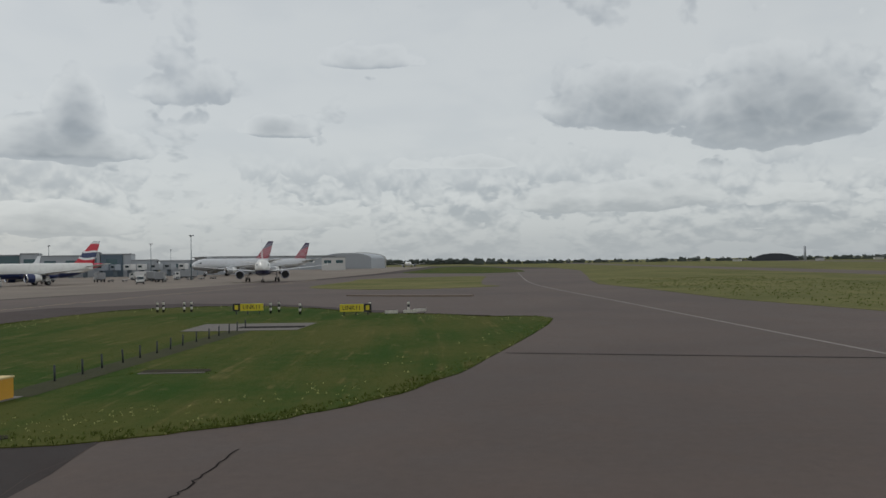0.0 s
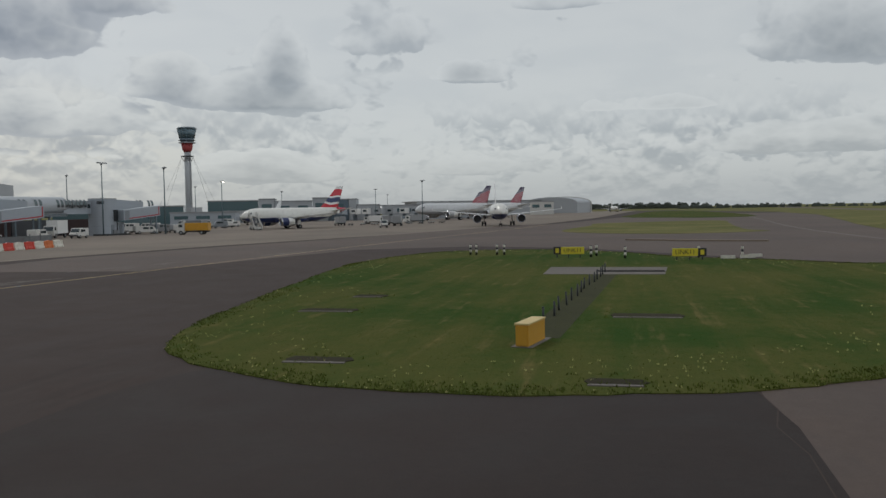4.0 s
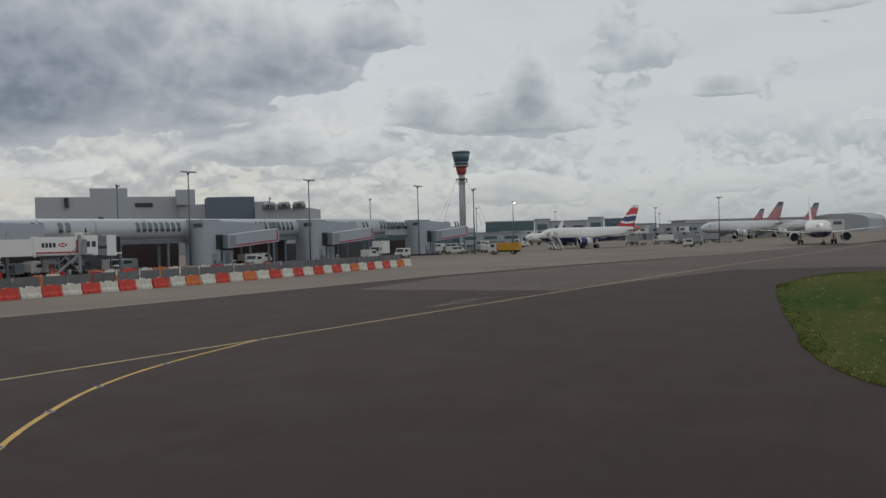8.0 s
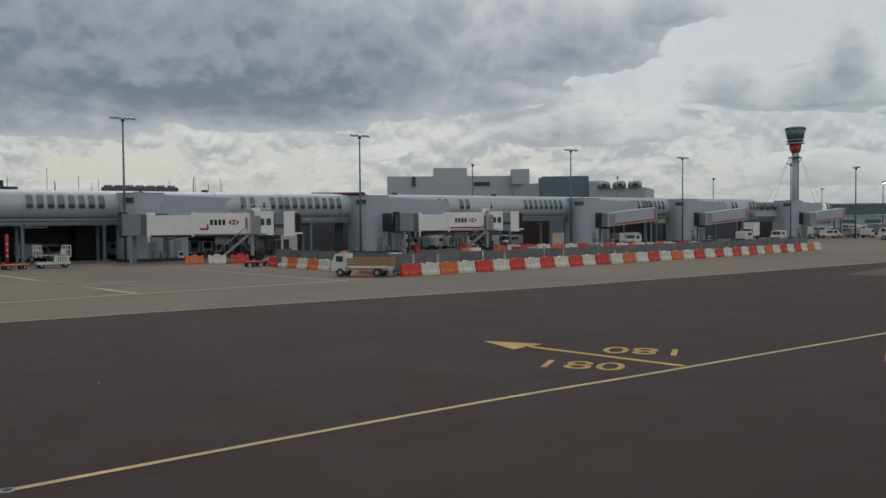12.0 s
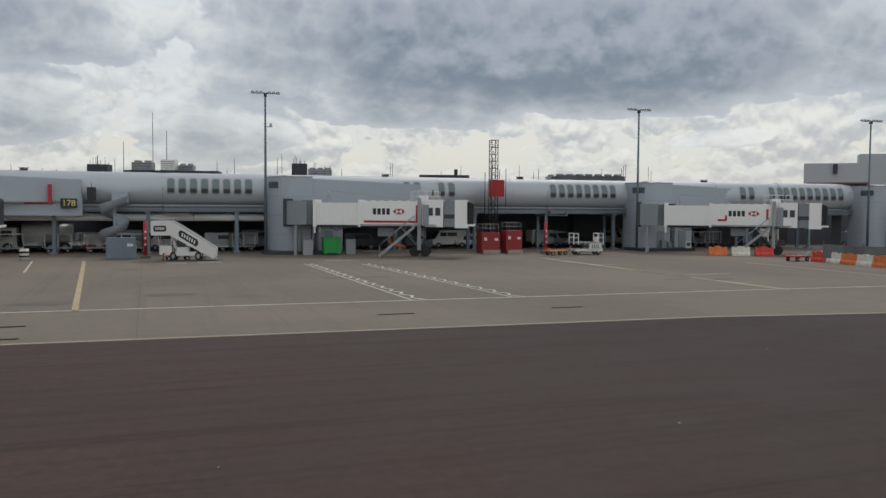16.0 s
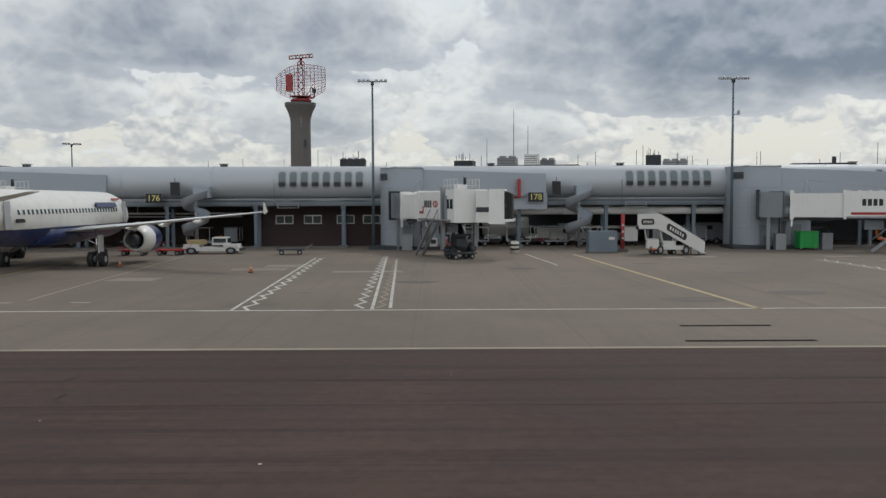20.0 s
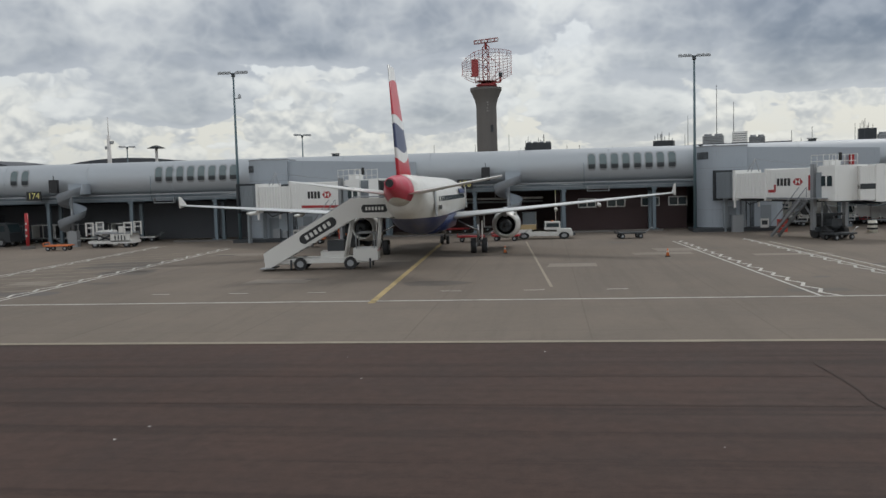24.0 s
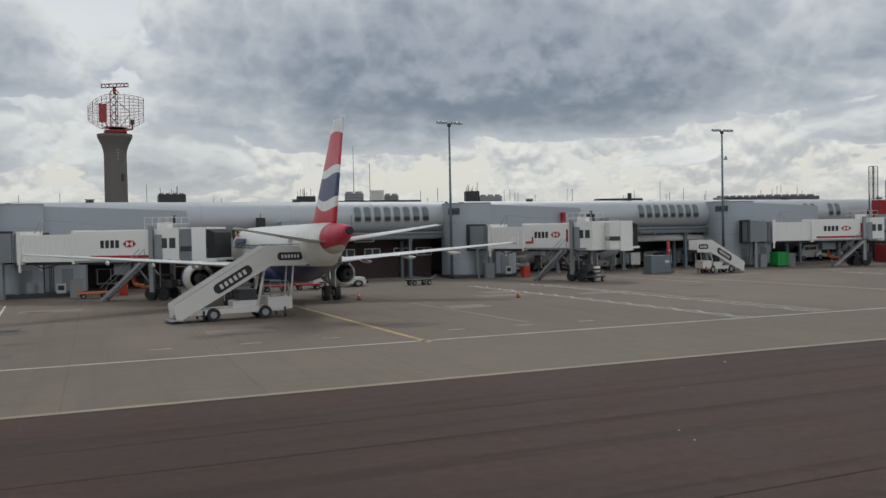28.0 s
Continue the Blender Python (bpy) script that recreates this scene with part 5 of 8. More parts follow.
# deeper corridor box beside the second stand, with its red angle stripe
cb = thing("corridor_box", "grey corridor box with a red angle stripe", "corridor")
cb.matrix_basis = pier_pose(33.2, 2.6, 0)
part("box_wall", boxes(((0, 0.9, 4.75), (12.0, 2.4, 1.7))), tower_skin, cb)
part("stripe", boxes(((1.95, -0.33, 5.15), (2.6, 0.05, 0.22))), red_paint, cb)
part("stripe", boxes(((3.1, -0.8, 6.05), (0.26, 1.0, 1.9))), red_paint, cb)

# ---- aircraft ----
union_tail = banded("flag_tail_paint", ((0.0, RED), (0.20, WHITE), (0.30, BLUE), (0.52, WHITE), (0.60, RED), (0.91, WHITE)), slope=(0, -0.12, 1), wave=0.3, freq=0.9, span=6.3, offset=7.15)
TAIL_RED, TAIL_NAVY, TAIL_PALE = (0.34, 0.025, 0.05), (0.05, 0.035, 0.085), (0.60, 0.60, 0.61)
stripe_tail = banded("striped_tail_paint", tuple((i * 0.055 + (0.030 if i % 2 else 0.0), TAIL_PALE if i % 2 else (TAIL_RED if i < 13 else TAIL_NAVY)) for i in range(17)), slope=(0, 0.35, 1), span=6.6, offset=-0.2)
white_tail = material("white_tail_paint", (0.72, 0.73, 0.73), 0.35, vary=0.06, bump=0)
hull_blue = banded("hull_paint", ((0.0, BLUE), (0.33, (0.74, 0.735, 0.69))), slope=(0, 0, 1), span=4.2, offset=1.75, rough=0.28)
hull_silver = banded("silver_hull_paint", ((0.0, (0.34, 0.35, 0.36)), (0.3, (0.60, 0.61, 0.62))), slope=(0, 0, 1), span=4.2, offset=1.75, rough=0.3)
tail_red = banded("tail_cone_paint", ((0.0, (0.70, 0.69, 0.63)), (0.33, (0.55, 0.03, 0.07))), slope=(0, 0.16, 1), span=3.0, offset=1.0, rough=0.35)


def airfoil(chord, thick, n=9):
    """Section points from leading edge over the top and back below, chord along -Y."""
    up, lo = [], []
    for i in range(n):
        u = (i / (n - 1)) ** 1.5
        t = thick * (1.48 * math.sqrt(u) - 0.63 * u - 1.76 * u * u + 1.42 * u ** 3 - 0.51 * u ** 4)
        up.append((-u * chord, t * 0.62))
        lo.append((-u * chord, -t * 0.5))
    return up + lo[-2:0:-1]


def wing_mesh(stations, side=1, upright=False):
    """Stations: span, leading edge y, z, chord, thickness."""
    bm = bmesh.new()
    rings = []
    for s, y, z, c, th in stations:
        rings.append([((b, y + a, z + s) if upright else (side * s, y + a, z + b)) for a, b in airfoil(c, th)])
    loft(bm, rings)
    return bm


def airliner(name, label, at, rz, hull, fin_paint, cone_paint, windows=True, size=1.0, group="", gear=True, engines=True, detail=True):
    """A twin-jet airliner: nose along +Y, origin on the ground under the main gear."""
    a = thing(name, label, "aircraft", at, rz, group)
    a.scale = (size, size, size)
    prof = [(16.1, 0.06, -0.35), (15.85, 0.42, -0.3), (15.3, 0.86, -0.22), (14.4, 1.33, -0.12), (13.2, 1.72, -0.04), (11.6, 1.95, 0), (9, 1.98, 0), (0, 1.98, 0), (-5.2, 1.98, 0), (-7.5, 1.9, 0.08), (-10, 1.64, 0.38), (-12.5, 1.24, 0.80), (-14.3, 0.92, 1.08)]
    tail = [(-14.3, 0.92, 1.08), (-15.2, 0.75, 1.22), (-16.2, 0.56, 1.36), (-17.2, 0.36, 1.48), (-17.55, 0.27, 1.52)]
    seg = 28

    def ring(y, r, dz):
        return [(r * math.cos(2 * math.pi * i / seg), y, 3.85 + dz + 1.04 * r * math.sin(2 * math.pi * i / seg)) for i in range(seg)]
    bm = bmesh.new()
    loft(bm, [ring(*p) for p in prof])
    body = part("fuselage", bm, hull, a)
    bm = bmesh.new()
    loft(bm, [ring(*p) for p in tail])
    part("tail_cone", bm, cone_paint, body)
    part("exhaust", one(rod, (0, -17.5, 5.37), (0, -17.75, 5.38), 0.25, 0.21, 14), rubber, body)
    bm = bmesh.new()
    loft(bm, [[(x * 1.0, y, 3.0 + z) for x, z in ((-1.7, 0), (-1.4, -0.95), (-0.6, -1.25), (0.6, -1.25), (1.4, -0.95), (1.7, 0))] for y in (6.2,)] + [[(x * 1.2, y, 3.0 + z * 1.06) for x, z in ((-1.7, 0), (-1.4, -0.95), (-0.6, -1.25), (0.6, -1.25), (1.4, -0.95), (1.7, 0))] for y in (3.5, -2.5)] + [[(x * 0.9, -4.6, 3.0 + z * 0.95) for x, z in ((-1.7, 0), (-1.4, -0.95), (-0.6, -1.25), (0.6, -1.25), (1.4, -0.95), (1.7, 0))]])
    part("wing_fairing", bm, hull, body)
    for s in (-1, 1):
        part("wing", wing_mesh([(1.6, 5.6, 2.75, 7.0, 0.95), (6.4, 2.9, 3.2, 4.0, 0.52), (17.6, -3.55, 4.24, 1.65, 0.2)], s), wing_grey, a)
        part("wing_tip_fence", one(slab, [(-3.9, 4.27), (-4.9, 4.85), (-5.25, 4.92), (-5.2, 4.27), (-5.15, 4.08), (-4.8, 4.1)], 0, s * 17.58, s * 17.66), plane_white, a)
        for i, fx in enumerate((6.6, 9.6, 12.6)):
            bm = bmesh.new()
            y0, z0 = 2.9 - (fx - 6.4) * 0.58 - 2.0, 3.05 + (fx - 6.4) * 0.093
            loft(bm, [[(s * fx + w * math.cos(q), y, z + w * 1.25 * math.sin(q)) for q in [k * math.pi / 4 for k in range(8)]] for y, w, z in ((y0 + 0.6, 0.03, z0), (y0 - 0.5, 0.12, z0 - 0.08), (y0 - 1.8, 0.11, z0 - 0.1), (y0 - 2.6, 0.03, z0 - 0.05))])
            part("flap_fairing", bm, plane_white, a)
        part("tailplane", wing_mesh([(0.5, -11.3, 4.70, 3.9, 0.5), (6.2, -15.1, 5.62, 1.5, 0.2)], s), plane_white, a)
    part("fin", wing_mesh([(5.2, -7.6, 0.0, 7.2, 0.5), (6.1, -9.5, 0.0, 5.6, 0.46), (12.05, -14.8, 0.0, 2.2, 0.2)], upright=True), fin_paint, a)
    if engines:
        for s in (-1, 1):
            ex = s * 5.75
            rings = [(6.4, 0.86), (6.75, 1.02), (6.3, 1.12), (5.0, 1.18), (4.6, 1.17)]
            aft = [(4.6, 1.165), (3.6, 1.08), (2.7, 0.88), (2.65, 0.78), (3.1, 0.74)]
            bm = bmesh.new()
            loft(bm, [[(ex + r * math.cos(q), y, 1.95 + r * math.sin(q)) for q in [k * 2 * math.pi / 24 for k in range(24)]] for y, r in rings], cap=False)
            e = part("engine", bm, hull if hull is hull_blue else plane_grey, a)
            part("thrust_reverser", one(loft, [[(ex + r * math.cos(q), y, 1.95 + r * math.sin(q)) for q in [k * 2 * math.pi / 24 for k in range(24)]] for y, r in aft], True, False), plane_white, e, "pale aft cowl of the engine")
            part("intake_lip", one(loft, [[(ex + r * math.cos(q), y, 1.95 + r * math.sin(q)) for q in [k * 2 * math.pi / 24 for k in range(24)]] for y, r in ((6.35, 0.87), (6.78, 0.97), (6.8, 1.03), (6.45, 1.125))], True, False), bare_metal, e)
            part("fan", one(rod, (ex, 6.0, 1.95), (ex, 6.1, 1.95), 0.9, None, 20), rubber, e)
            part("core_nozzle", one(rod, (ex, 3.2, 1.95), (ex, 1.7, 1.95), 0.58, 0.40, 18), steel_dark, e)
            part("exhaust_cone", one(rod, (ex, 1.9, 1.95), (ex, 1.2, 1.95), 0.25, 0.04, 12), steel_dark, e)
            bm = bmesh.new()
            slab(bm, [(5.6, 2.95), (2.6, 2.6), (1.2, 2.9), (0.6, 3.2), (4.2, 3.35)], 0, ex - 0.14, ex + 0.14)
            part("pylon", bm, plane_grey, e)
    tyre = mesh_of("tyre", rods(((-0.2, 0, 0), (0.2, 0, 0), 0.58, None, 18)), rubber)
    ntyre = mesh_of("tyre", rods(((-0.12, 0, 0), (0.12, 0, 0), 0.38, None, 16)), rubber)
    hub = mesh_of("hub", rods(((-0.22, 0, 0), (0.22, 0, 0), 0.25, None, 12)), plane_grey)
    for s in (-1, 1):
        g = part("main_gear", rods(((s * 3.8, 0, 0.55), (s * 3.7, 0.1, 3.0), 0.13), ((s * 3.4, 0, 0.58), (s * 4.2, 0, 0.58), 0.09), ((s * 3.75, 0.1, 1.7), (s * 2.2, 0.3, 2.5), 0.07)), bare_metal, a)
        for dx in (-0.42, 0.42):
            w = part("tyre", tyre, None, g)
            w.matrix_basis = pose(s * 3.8 + dx, 0, 0.58)
            h = part("hub", hub, None, g)
            h.matrix_basis = pose(s * 3.8 + dx, 0, 0.58)
        part("gear_door", boxes(((s * 4.05, 0.1, 1.75), (0.06, 1.0, 1.4))), plane_white, g)
    ng = part("nose_gear", rods(((0, 11.1, 0.4), (0, 11.3, 2.4), 0.09), ((-0.35, 11.1, 0.4), (0.35, 11.1, 0.4), 0.06)), bare_metal, a)
    for dx in (-0.26, 0.26):
        w = part("tyre", ntyre, None, ng)
        w.matrix_basis = pose(dx, 11.1, 0.38)
    # flight deck windows
    bm = bmesh.new()
    for s in (-1, 1):
        for u0, u1 in ((4, 30), (34, 58), (62, 84)):
            q = [(u, v) for u, v in ((u0, 0.30), (u1, 0.26), (u1 - 2, 0.62), (u0 + 1, 0.70))]
            pts = []
            for u, h in q:
                z = 3.85 + h + 0.18
                y = 14.95 - h * 1.15 - (u / 84) ** 2 * 1.35
                r = float(np.interp(y, [13.2, 14.4, 15.3, 15.85], [1.72, 1.33, 0.86, 0.42]))
                zz = (z - 3.85 + 0.1) / 1.04
                x = math.sqrt(max(0.01, (r * 1.03) ** 2 - zz * zz)) if r > abs(zz) else 0.05
                pts.append((s * x * min(1.0, u / 60 + 0.06), y + 0.12, z))
            bm.faces.new([bm.verts.new(p) for p in pts])
    part("flight_deck_window", bm, window_glass, body)
    if windows:
        pane = mesh_of("cabin_window", boxes(((0, 0, 0), (0.05, 0.24, 0.34))), window_glass)
        for s in (-1, 1):
            for i in range(30):
                y = 9.6 - i * 0.62
                r = float(np.interp(-y, [-9, 5.2, 7.5, 10], [1.98, 1.98, 1.92, 1.66]))
                w = part("cabin_window", pane, None, body)
                w.matrix_basis = pose(s * (math.sqrt(r * r - 0.2) + 0.005), y, 4.32, 0, -s * 12, 0)
    if detail:
        for s in (-1, 1):
            for y in (11.6, -9.7):
                r = float(np.interp(-y, [-11.6, 5.2, 7.5, 10], [1.95, 1.98, 1.9, 1.66]))
                part("cabin_door", boxes(((s * (r - 0.02), y, 4.15), (0.06, 0.85, 1.85), 0, 1.0, -s * 3)), plane_grey, body)
            part("name_bar", boxes(((s * 1.93, 7.2, 4.75), (0.06, 4.6, 0.42), 0, 1.0, -s * 26)), material("name_blue", BLUE, 0.4, bump=0), body, "plain dark blue bar in place of the airline name")
            part("mark_bar", boxes(((s * 1.84, -8.2, 3.75), (0.05, 1.3, 0.26))), black_paint, body)
            part("hull_flash", boxes(((s * 1.62, 10.2, 5.25), (0.06, 1.8, 0.16), 0, 1.0, -s * 38)), red_paint, body)
    return a


airliner("airliner", "white airliner with dark blue belly and flag tail parked nose in", (-1.1, 63.10, 0), 1.0, hull_blue, union_tail, tail_red, size=0.965)
airliner("taxiing_airliner", "white airliner with blue belly standing head-on on the taxiway", (289.5, -13.2, 0), 101.0, hull_blue, white_tail, white_tail, windows=False, detail=False, size=0.97)
airliner("parked_airliner", "white airliner with red and blue tail at a far stand", (289.2, 43.2, 0), 49.0, hull_blue, union_tail, tail_red, windows=False, detail=False, size=0.95)
airliner("silver_airliner", "silver airliner with striped flag tail at a far stand", (420.7, 23.5, 0), 46.0, hull_silver, stripe_tail, plane_grey, windows=False, detail=False, size=1.19)
airliner("silver_airliner", "second silver airliner with striped tail further off", (458.8, 13.1, 0), 46.0, hull_silver, stripe_tail, plane_grey, windows=False, detail=False, size=1.19)
airliner("silver_airliner", "third silver airliner behind a far terminal pier", (549.0, 47.0, 0), 46.0, hull_silver, stripe_tail, plane_grey, windows=False, detail=False, size=1.19)
airliner("small_airliner", "small white airliner far down the apron", (776.76, -42.00, 0), 100.0, plane_white, white_tail, plane_white, windows=False, detail=False, size=0.8)
airliner("small_airliner", "far white airliner in front of the hangar", (896.19, 5.45, 0), 60.0, plane_white, white_tail, plane_white, windows=False, detail=False, size=0.9)
airliner("parked_airliner", "white airliner nosed in beyond the pier end", (362.0, 84.0, 0), 75.0, plane_white, white_tail, plane_white, windows=False, detail=False, size=0.72)

# ---- ground vehicles and equipment ----
tyre_s = mesh_of("tyre", rods(((0, -0.14, 0), (0, 0.14, 0), 0.42, None, 16)), rubber)
rim_s = mesh_of("rim", rods(((0, -0.15, 0), (0, 0.15, 0), 0.22, None, 12)), steel_grey)


def wheels(parent, spots, r=0.42):
    for x, y in spots:
        w = part("wheel", tyre_s, None, parent)
        w.matrix_basis = Matrix.LocRotScale((x, y, r), None, (r / 0.42,) * 3)
        part("rim", rim_s, None, w)


def stair_truck(at, rz, size=1.0, flat=False, label="white mobile passenger stairs truck with black oval marks"):
    """Boarding stairs on a low chassis; climbs along +X."""
    s = thing("stair_truck", label, "stairs truck", at, rz, "boarding stairs")
    s.scale = (size,) * 3
    part("chassis", boxes(((3.9, 0, 0.62), (6.0, 1.7, 0.34)), ((1.2, 0, 0.5), (1.6, 1.5, 0.2)), ((6.6, 0, 0.95), (1.6, 1.9, 0.8)), ((4.4, 0, 0.95), (1.6, 1.2, 0.5))), truck_white, s)
    for sy in (-0.8, 0.8):
        part("cab_frame", rods(((6.0, sy, 1.3), (6.0, sy, 2.35), 0.04), ((7.2, sy, 1.3), (7.2, sy, 2.35), 0.04), ((6.0, sy, 2.35), (7.2, sy, 2.35), 0.04)), steel_grey, s)
    part("engine_box", boxes(((4.6, 0, 1.5), (1.1, 1.1, 0.8))), steel_dark, s)
    rise = 3.6 if not flat else 2.5
    top_x = 6.0
    for sy in (-0.98, 0.98):
        bm = bmesh.new()
        slab(bm, [(0.0, 0.25), (0.35, 0.2), (top_x, rise - 0.25), (top_x + 2.5, rise - 0.25), (top_x + 2.5, rise + 1.0), (top_x - 0.2, rise + 1.05), (-0.1, 1.15)], 1, sy - 0.04, sy + 0.04)
        side = part("side_panel", bm, truck_white, s)
        d = Vector((top_x, 0, rise)).normalized()
        ang = -math.degrees(math.atan2(rise - 0.1, top_x))
        cx, cz = 3.55, 0.62 + rise * 0.55
        pts = [(math.copysign(1.05, math.cos(q)) + 0.33 * math.cos(q), 0.33 * math.sin(q)) for q in [k * 2 * math.pi / 20 + 0.01 for k in range(20)]]
        ca, sa = math.cos(radians(-ang)), math.sin(radians(-ang))
        out = -1 if sy < 0 else 1
        part("oval_mark", one(slab, [(cx + u * ca - v * sa, cz + u * sa + v * ca) for u, v in pts], 1, sy + out * 0.04, sy + out * 0.055), black_paint, side)
        part("oval_mark", one(slab, [(top_x + 1.3 + u * 0.62, rise + 0.35 + v * 0.8) for u, v in pts], 1, sy + out * 0.04, sy + out * 0.055), black_paint, side)
        for i in range(6):
            u = -0.85 + i * 0.34
            part("pale_mark", boxes(((cx + u * ca, sy + out * 0.06, cz + u * sa), (0.2, 0.02, 0.3), 0, 1.0, ang)), truck_white, side)
            part("pale_mark", boxes(((top_x + 1.3 + u * 0.62, sy + out * 0.06, rise + 0.35), (0.13, 0.02, 0.22))), truck_white, side)
        part("handrail", rods(((0.0, sy, 1.2), (top_x - 0.1, sy, rise + 1.12), 0.035), ((top_x - 0.1, sy, rise + 1.12), (top_x + 2.5, sy, rise + 1.12), 0.035)), steel_grey, s)
    for i in range(15):
        part("step", boxes(((0.4 + i * top_x / 15.5, 0, 0.35 + i * (rise - 0.3) / 15), (0.42, 1.85, 0.06))), steel_grey, s)
    part("platform", boxes(((top_x + 1.2, 0, rise - 0.2), (2.6, 1.9, 0.12))), steel_grey, s)
    part("platform_bumper", boxes(((top_x + 2.6, 0, rise - 0.15), (0.25, 2.1, 0.3))), rubber, s)
    for sy in (-0.6, 0.6):
        part("lift_strut", rods(((5.2, sy, 0.8), (top_x - 0.3, sy, rise - 0.4), 0.09)), truck_white, s)
        part("prop", rods(((7.4, sy * 1.15, 1.3), (top_x + 1.6, sy * 1.15, rise - 0.3), 0.06)), truck_white, s)
    part("foot_plate", boxes(((0.1, 0, 0.16), (0.9, 1.9, 0.06))), steel_grey, s)
    for x in (1.7, 6.9):
        part("jack_leg", rods(((x, -0.95, 0.06), (x, -0.95, 0.7), 0.07), ((x, 0.95, 0.06), (x, 0.95, 0.7), 0.07)), steel_dark, s)
    wheels(s, [(2.3, -0.85), (2.3, 0.85), (5.6, -0.85), (5.6, 0.85)])
    for sy in (-0.6, 0.6):
        part("rear_lamp", boxes(((7.42, sy, 1.2), (0.05, 0.2, 0.12))), red_paint, s)
    return s


stair_truck((-9.82, 52.24, 0), 6, 0.94)
stair_truck((269.5, 44.5, 0), 36, 0.95, label="white boarding stairs at the nose of a far airliner")
folded = stair_truck((51.4, 74.14, 0), 170, 0.86, flat=True, label="folded white boarding stairs parked beside the tower")
folded.scale = (0.66, 0.86, 1.02)


def cargo_loader(at, rz, label="white belt loader and tractor on the apron"):
    v = thing("tow_tractor", label, "tractor", at, rz, "apron tractors")
    part("body", boxes(((0, 0, 0.62), (4.6, 1.7, 0.5)), ((1.6, 0, 1.0), (1.2, 1.7, 0.4)), ((-1.6, 0, 0.95), (1.3, 1.6, 0.5))), truck_white, v)
    part("cab", boxes(((0.7, 0, 1.6), (1.3, 1.6, 0.95), 0, 0.92)), truck_white, v)
    part("windscreen", boxes(((0.7, 0, 1.68), (1.36, 1.4, 0.55)), ((0.7, 0, 1.68), (1.0, 1.66, 0.5))), window_glass, v)
    part("bumper", boxes(((2.4, 0, 0.55), (0.2, 1.7, 0.3)), ((-2.4, 0, 0.55), (0.2, 1.7, 0.3))), steel_dark, v)
    part("crate", boxes(((-1.3, 0.1, 1.45), (1.4, 1.2, 0.55))), material("crate_ochre", (0.36, 0.27, 0.14), 0.7), v)
    wheels(v, [(1.6, -0.8), (1.6, 0.8), (-1.6, -0.8), (-1.6, 0.8)])
    part("beacon", one(rod, (0.7, 0, 2.05), (0.7, 0, 2.25), 0.08), orange_paint, v)
    v.scale = (1.12, 0.9, 0.74)
    return v


def van(at, rz, paint, label, kind_name="van", h=2.0, l=4.6, group="vans under the pier"):
    v = thing(kind_name, label, "van" if h < 2.6 else "truck", at, rz, group)
    bm = bmesh.new()
    slab(bm, [(-l / 2, 0.45), (l / 2, 0.45), (l / 2, 1.0), (l / 2 - 0.5, 1.15), (l / 2 - 1.1, h - 0.05), (l / 2 - 1.5, h), (-l / 2 + 0.1, h), (-l / 2, h - 0.2)], 1, -0.92, 0.92)
    part("body", bm, paint, v)
    part("windscreen", one(slab, [(l / 2 - 0.47, 1.2), (l / 2 - 0.44, 1.24), (l / 2 - 1.0, h - 0.1), (l / 2 - 1.05, h - 0.15)], 1, -0.78, 0.78), window_glass, v)
    for sy in (-0.93, 0.93):
        part("side_window", boxes(((l / 2 - 1.5, sy, h - 0.5), (0.8, 0.03, 0.5))), window_glass, v)
        part("side_window", boxes(((-0.2, sy, h - 0.5), (1.3, 0.03, 0.45))), window_glass, v)
    for sx in (-1, 1):
        part("bumper", boxes(((sx * (l / 2 + 0.02), 0, 0.55), (0.12, 1.8, 0.25))), steel_dark, v)
        part("headlight", boxes(((l / 2 + 0.01, sx * 0.65, 0.9), (0.06, 0.32, 0.18))), bare_metal, v)
    wheels(v, [(l / 2 - 0.9, -0.82), (l / 2 - 0.9, 0.82), (-l / 2 + 0.9, -0.82), (-l / 2 + 0.9, 0.82)], 0.34)
    return v


def box_truck(at, rz, paint, cab_paint, label, l=7.0, h=3.0):
    v = thing("box_truck", label, "truck", at, rz, "service trucks")
    part("cargo_box", boxes(((-0.9, 0, 0.9 + (h - 0.9) / 2), (l - 2.0, 2.2, h - 0.9))), paint, v)
    bm = bmesh.new()
    slab(bm, [(l / 2 - 1.8, 0.5), (l / 2, 0.5), (l / 2, 1.4), (l / 2 - 0.35, 2.4), (l / 2 - 1.8, 2.5)], 1, -1.05, 1.05)
    part("cab", bm, cab_paint, v)
    part("windscreen", one(slab, [(l / 2 - 0.02, 1.5), (l / 2 + 0.02, 1.5), (l / 2 - 0.3, 2.3), (l / 2 - 0.35, 2.28)], 1, -0.92, 0.92), window_glass, v)
    for sy in (-1.06, 1.06):
        part("side_window", boxes(((l / 2 - 0.95, sy, 1.9), (0.8, 0.03, 0.6))), window_glass, v)
    part("chassis", boxes(((-0.3, 0, 0.7), (l - 0.8, 0.9, 0.3))), steel_dark, v)
    wheels(v, [(l / 2 - 1.0, -0.95), (l / 2 - 1.0, 0.95), (-l / 2 + 1.5, -0.95), (-l / 2 + 1.5, 0.95)], 0.46)
    return v


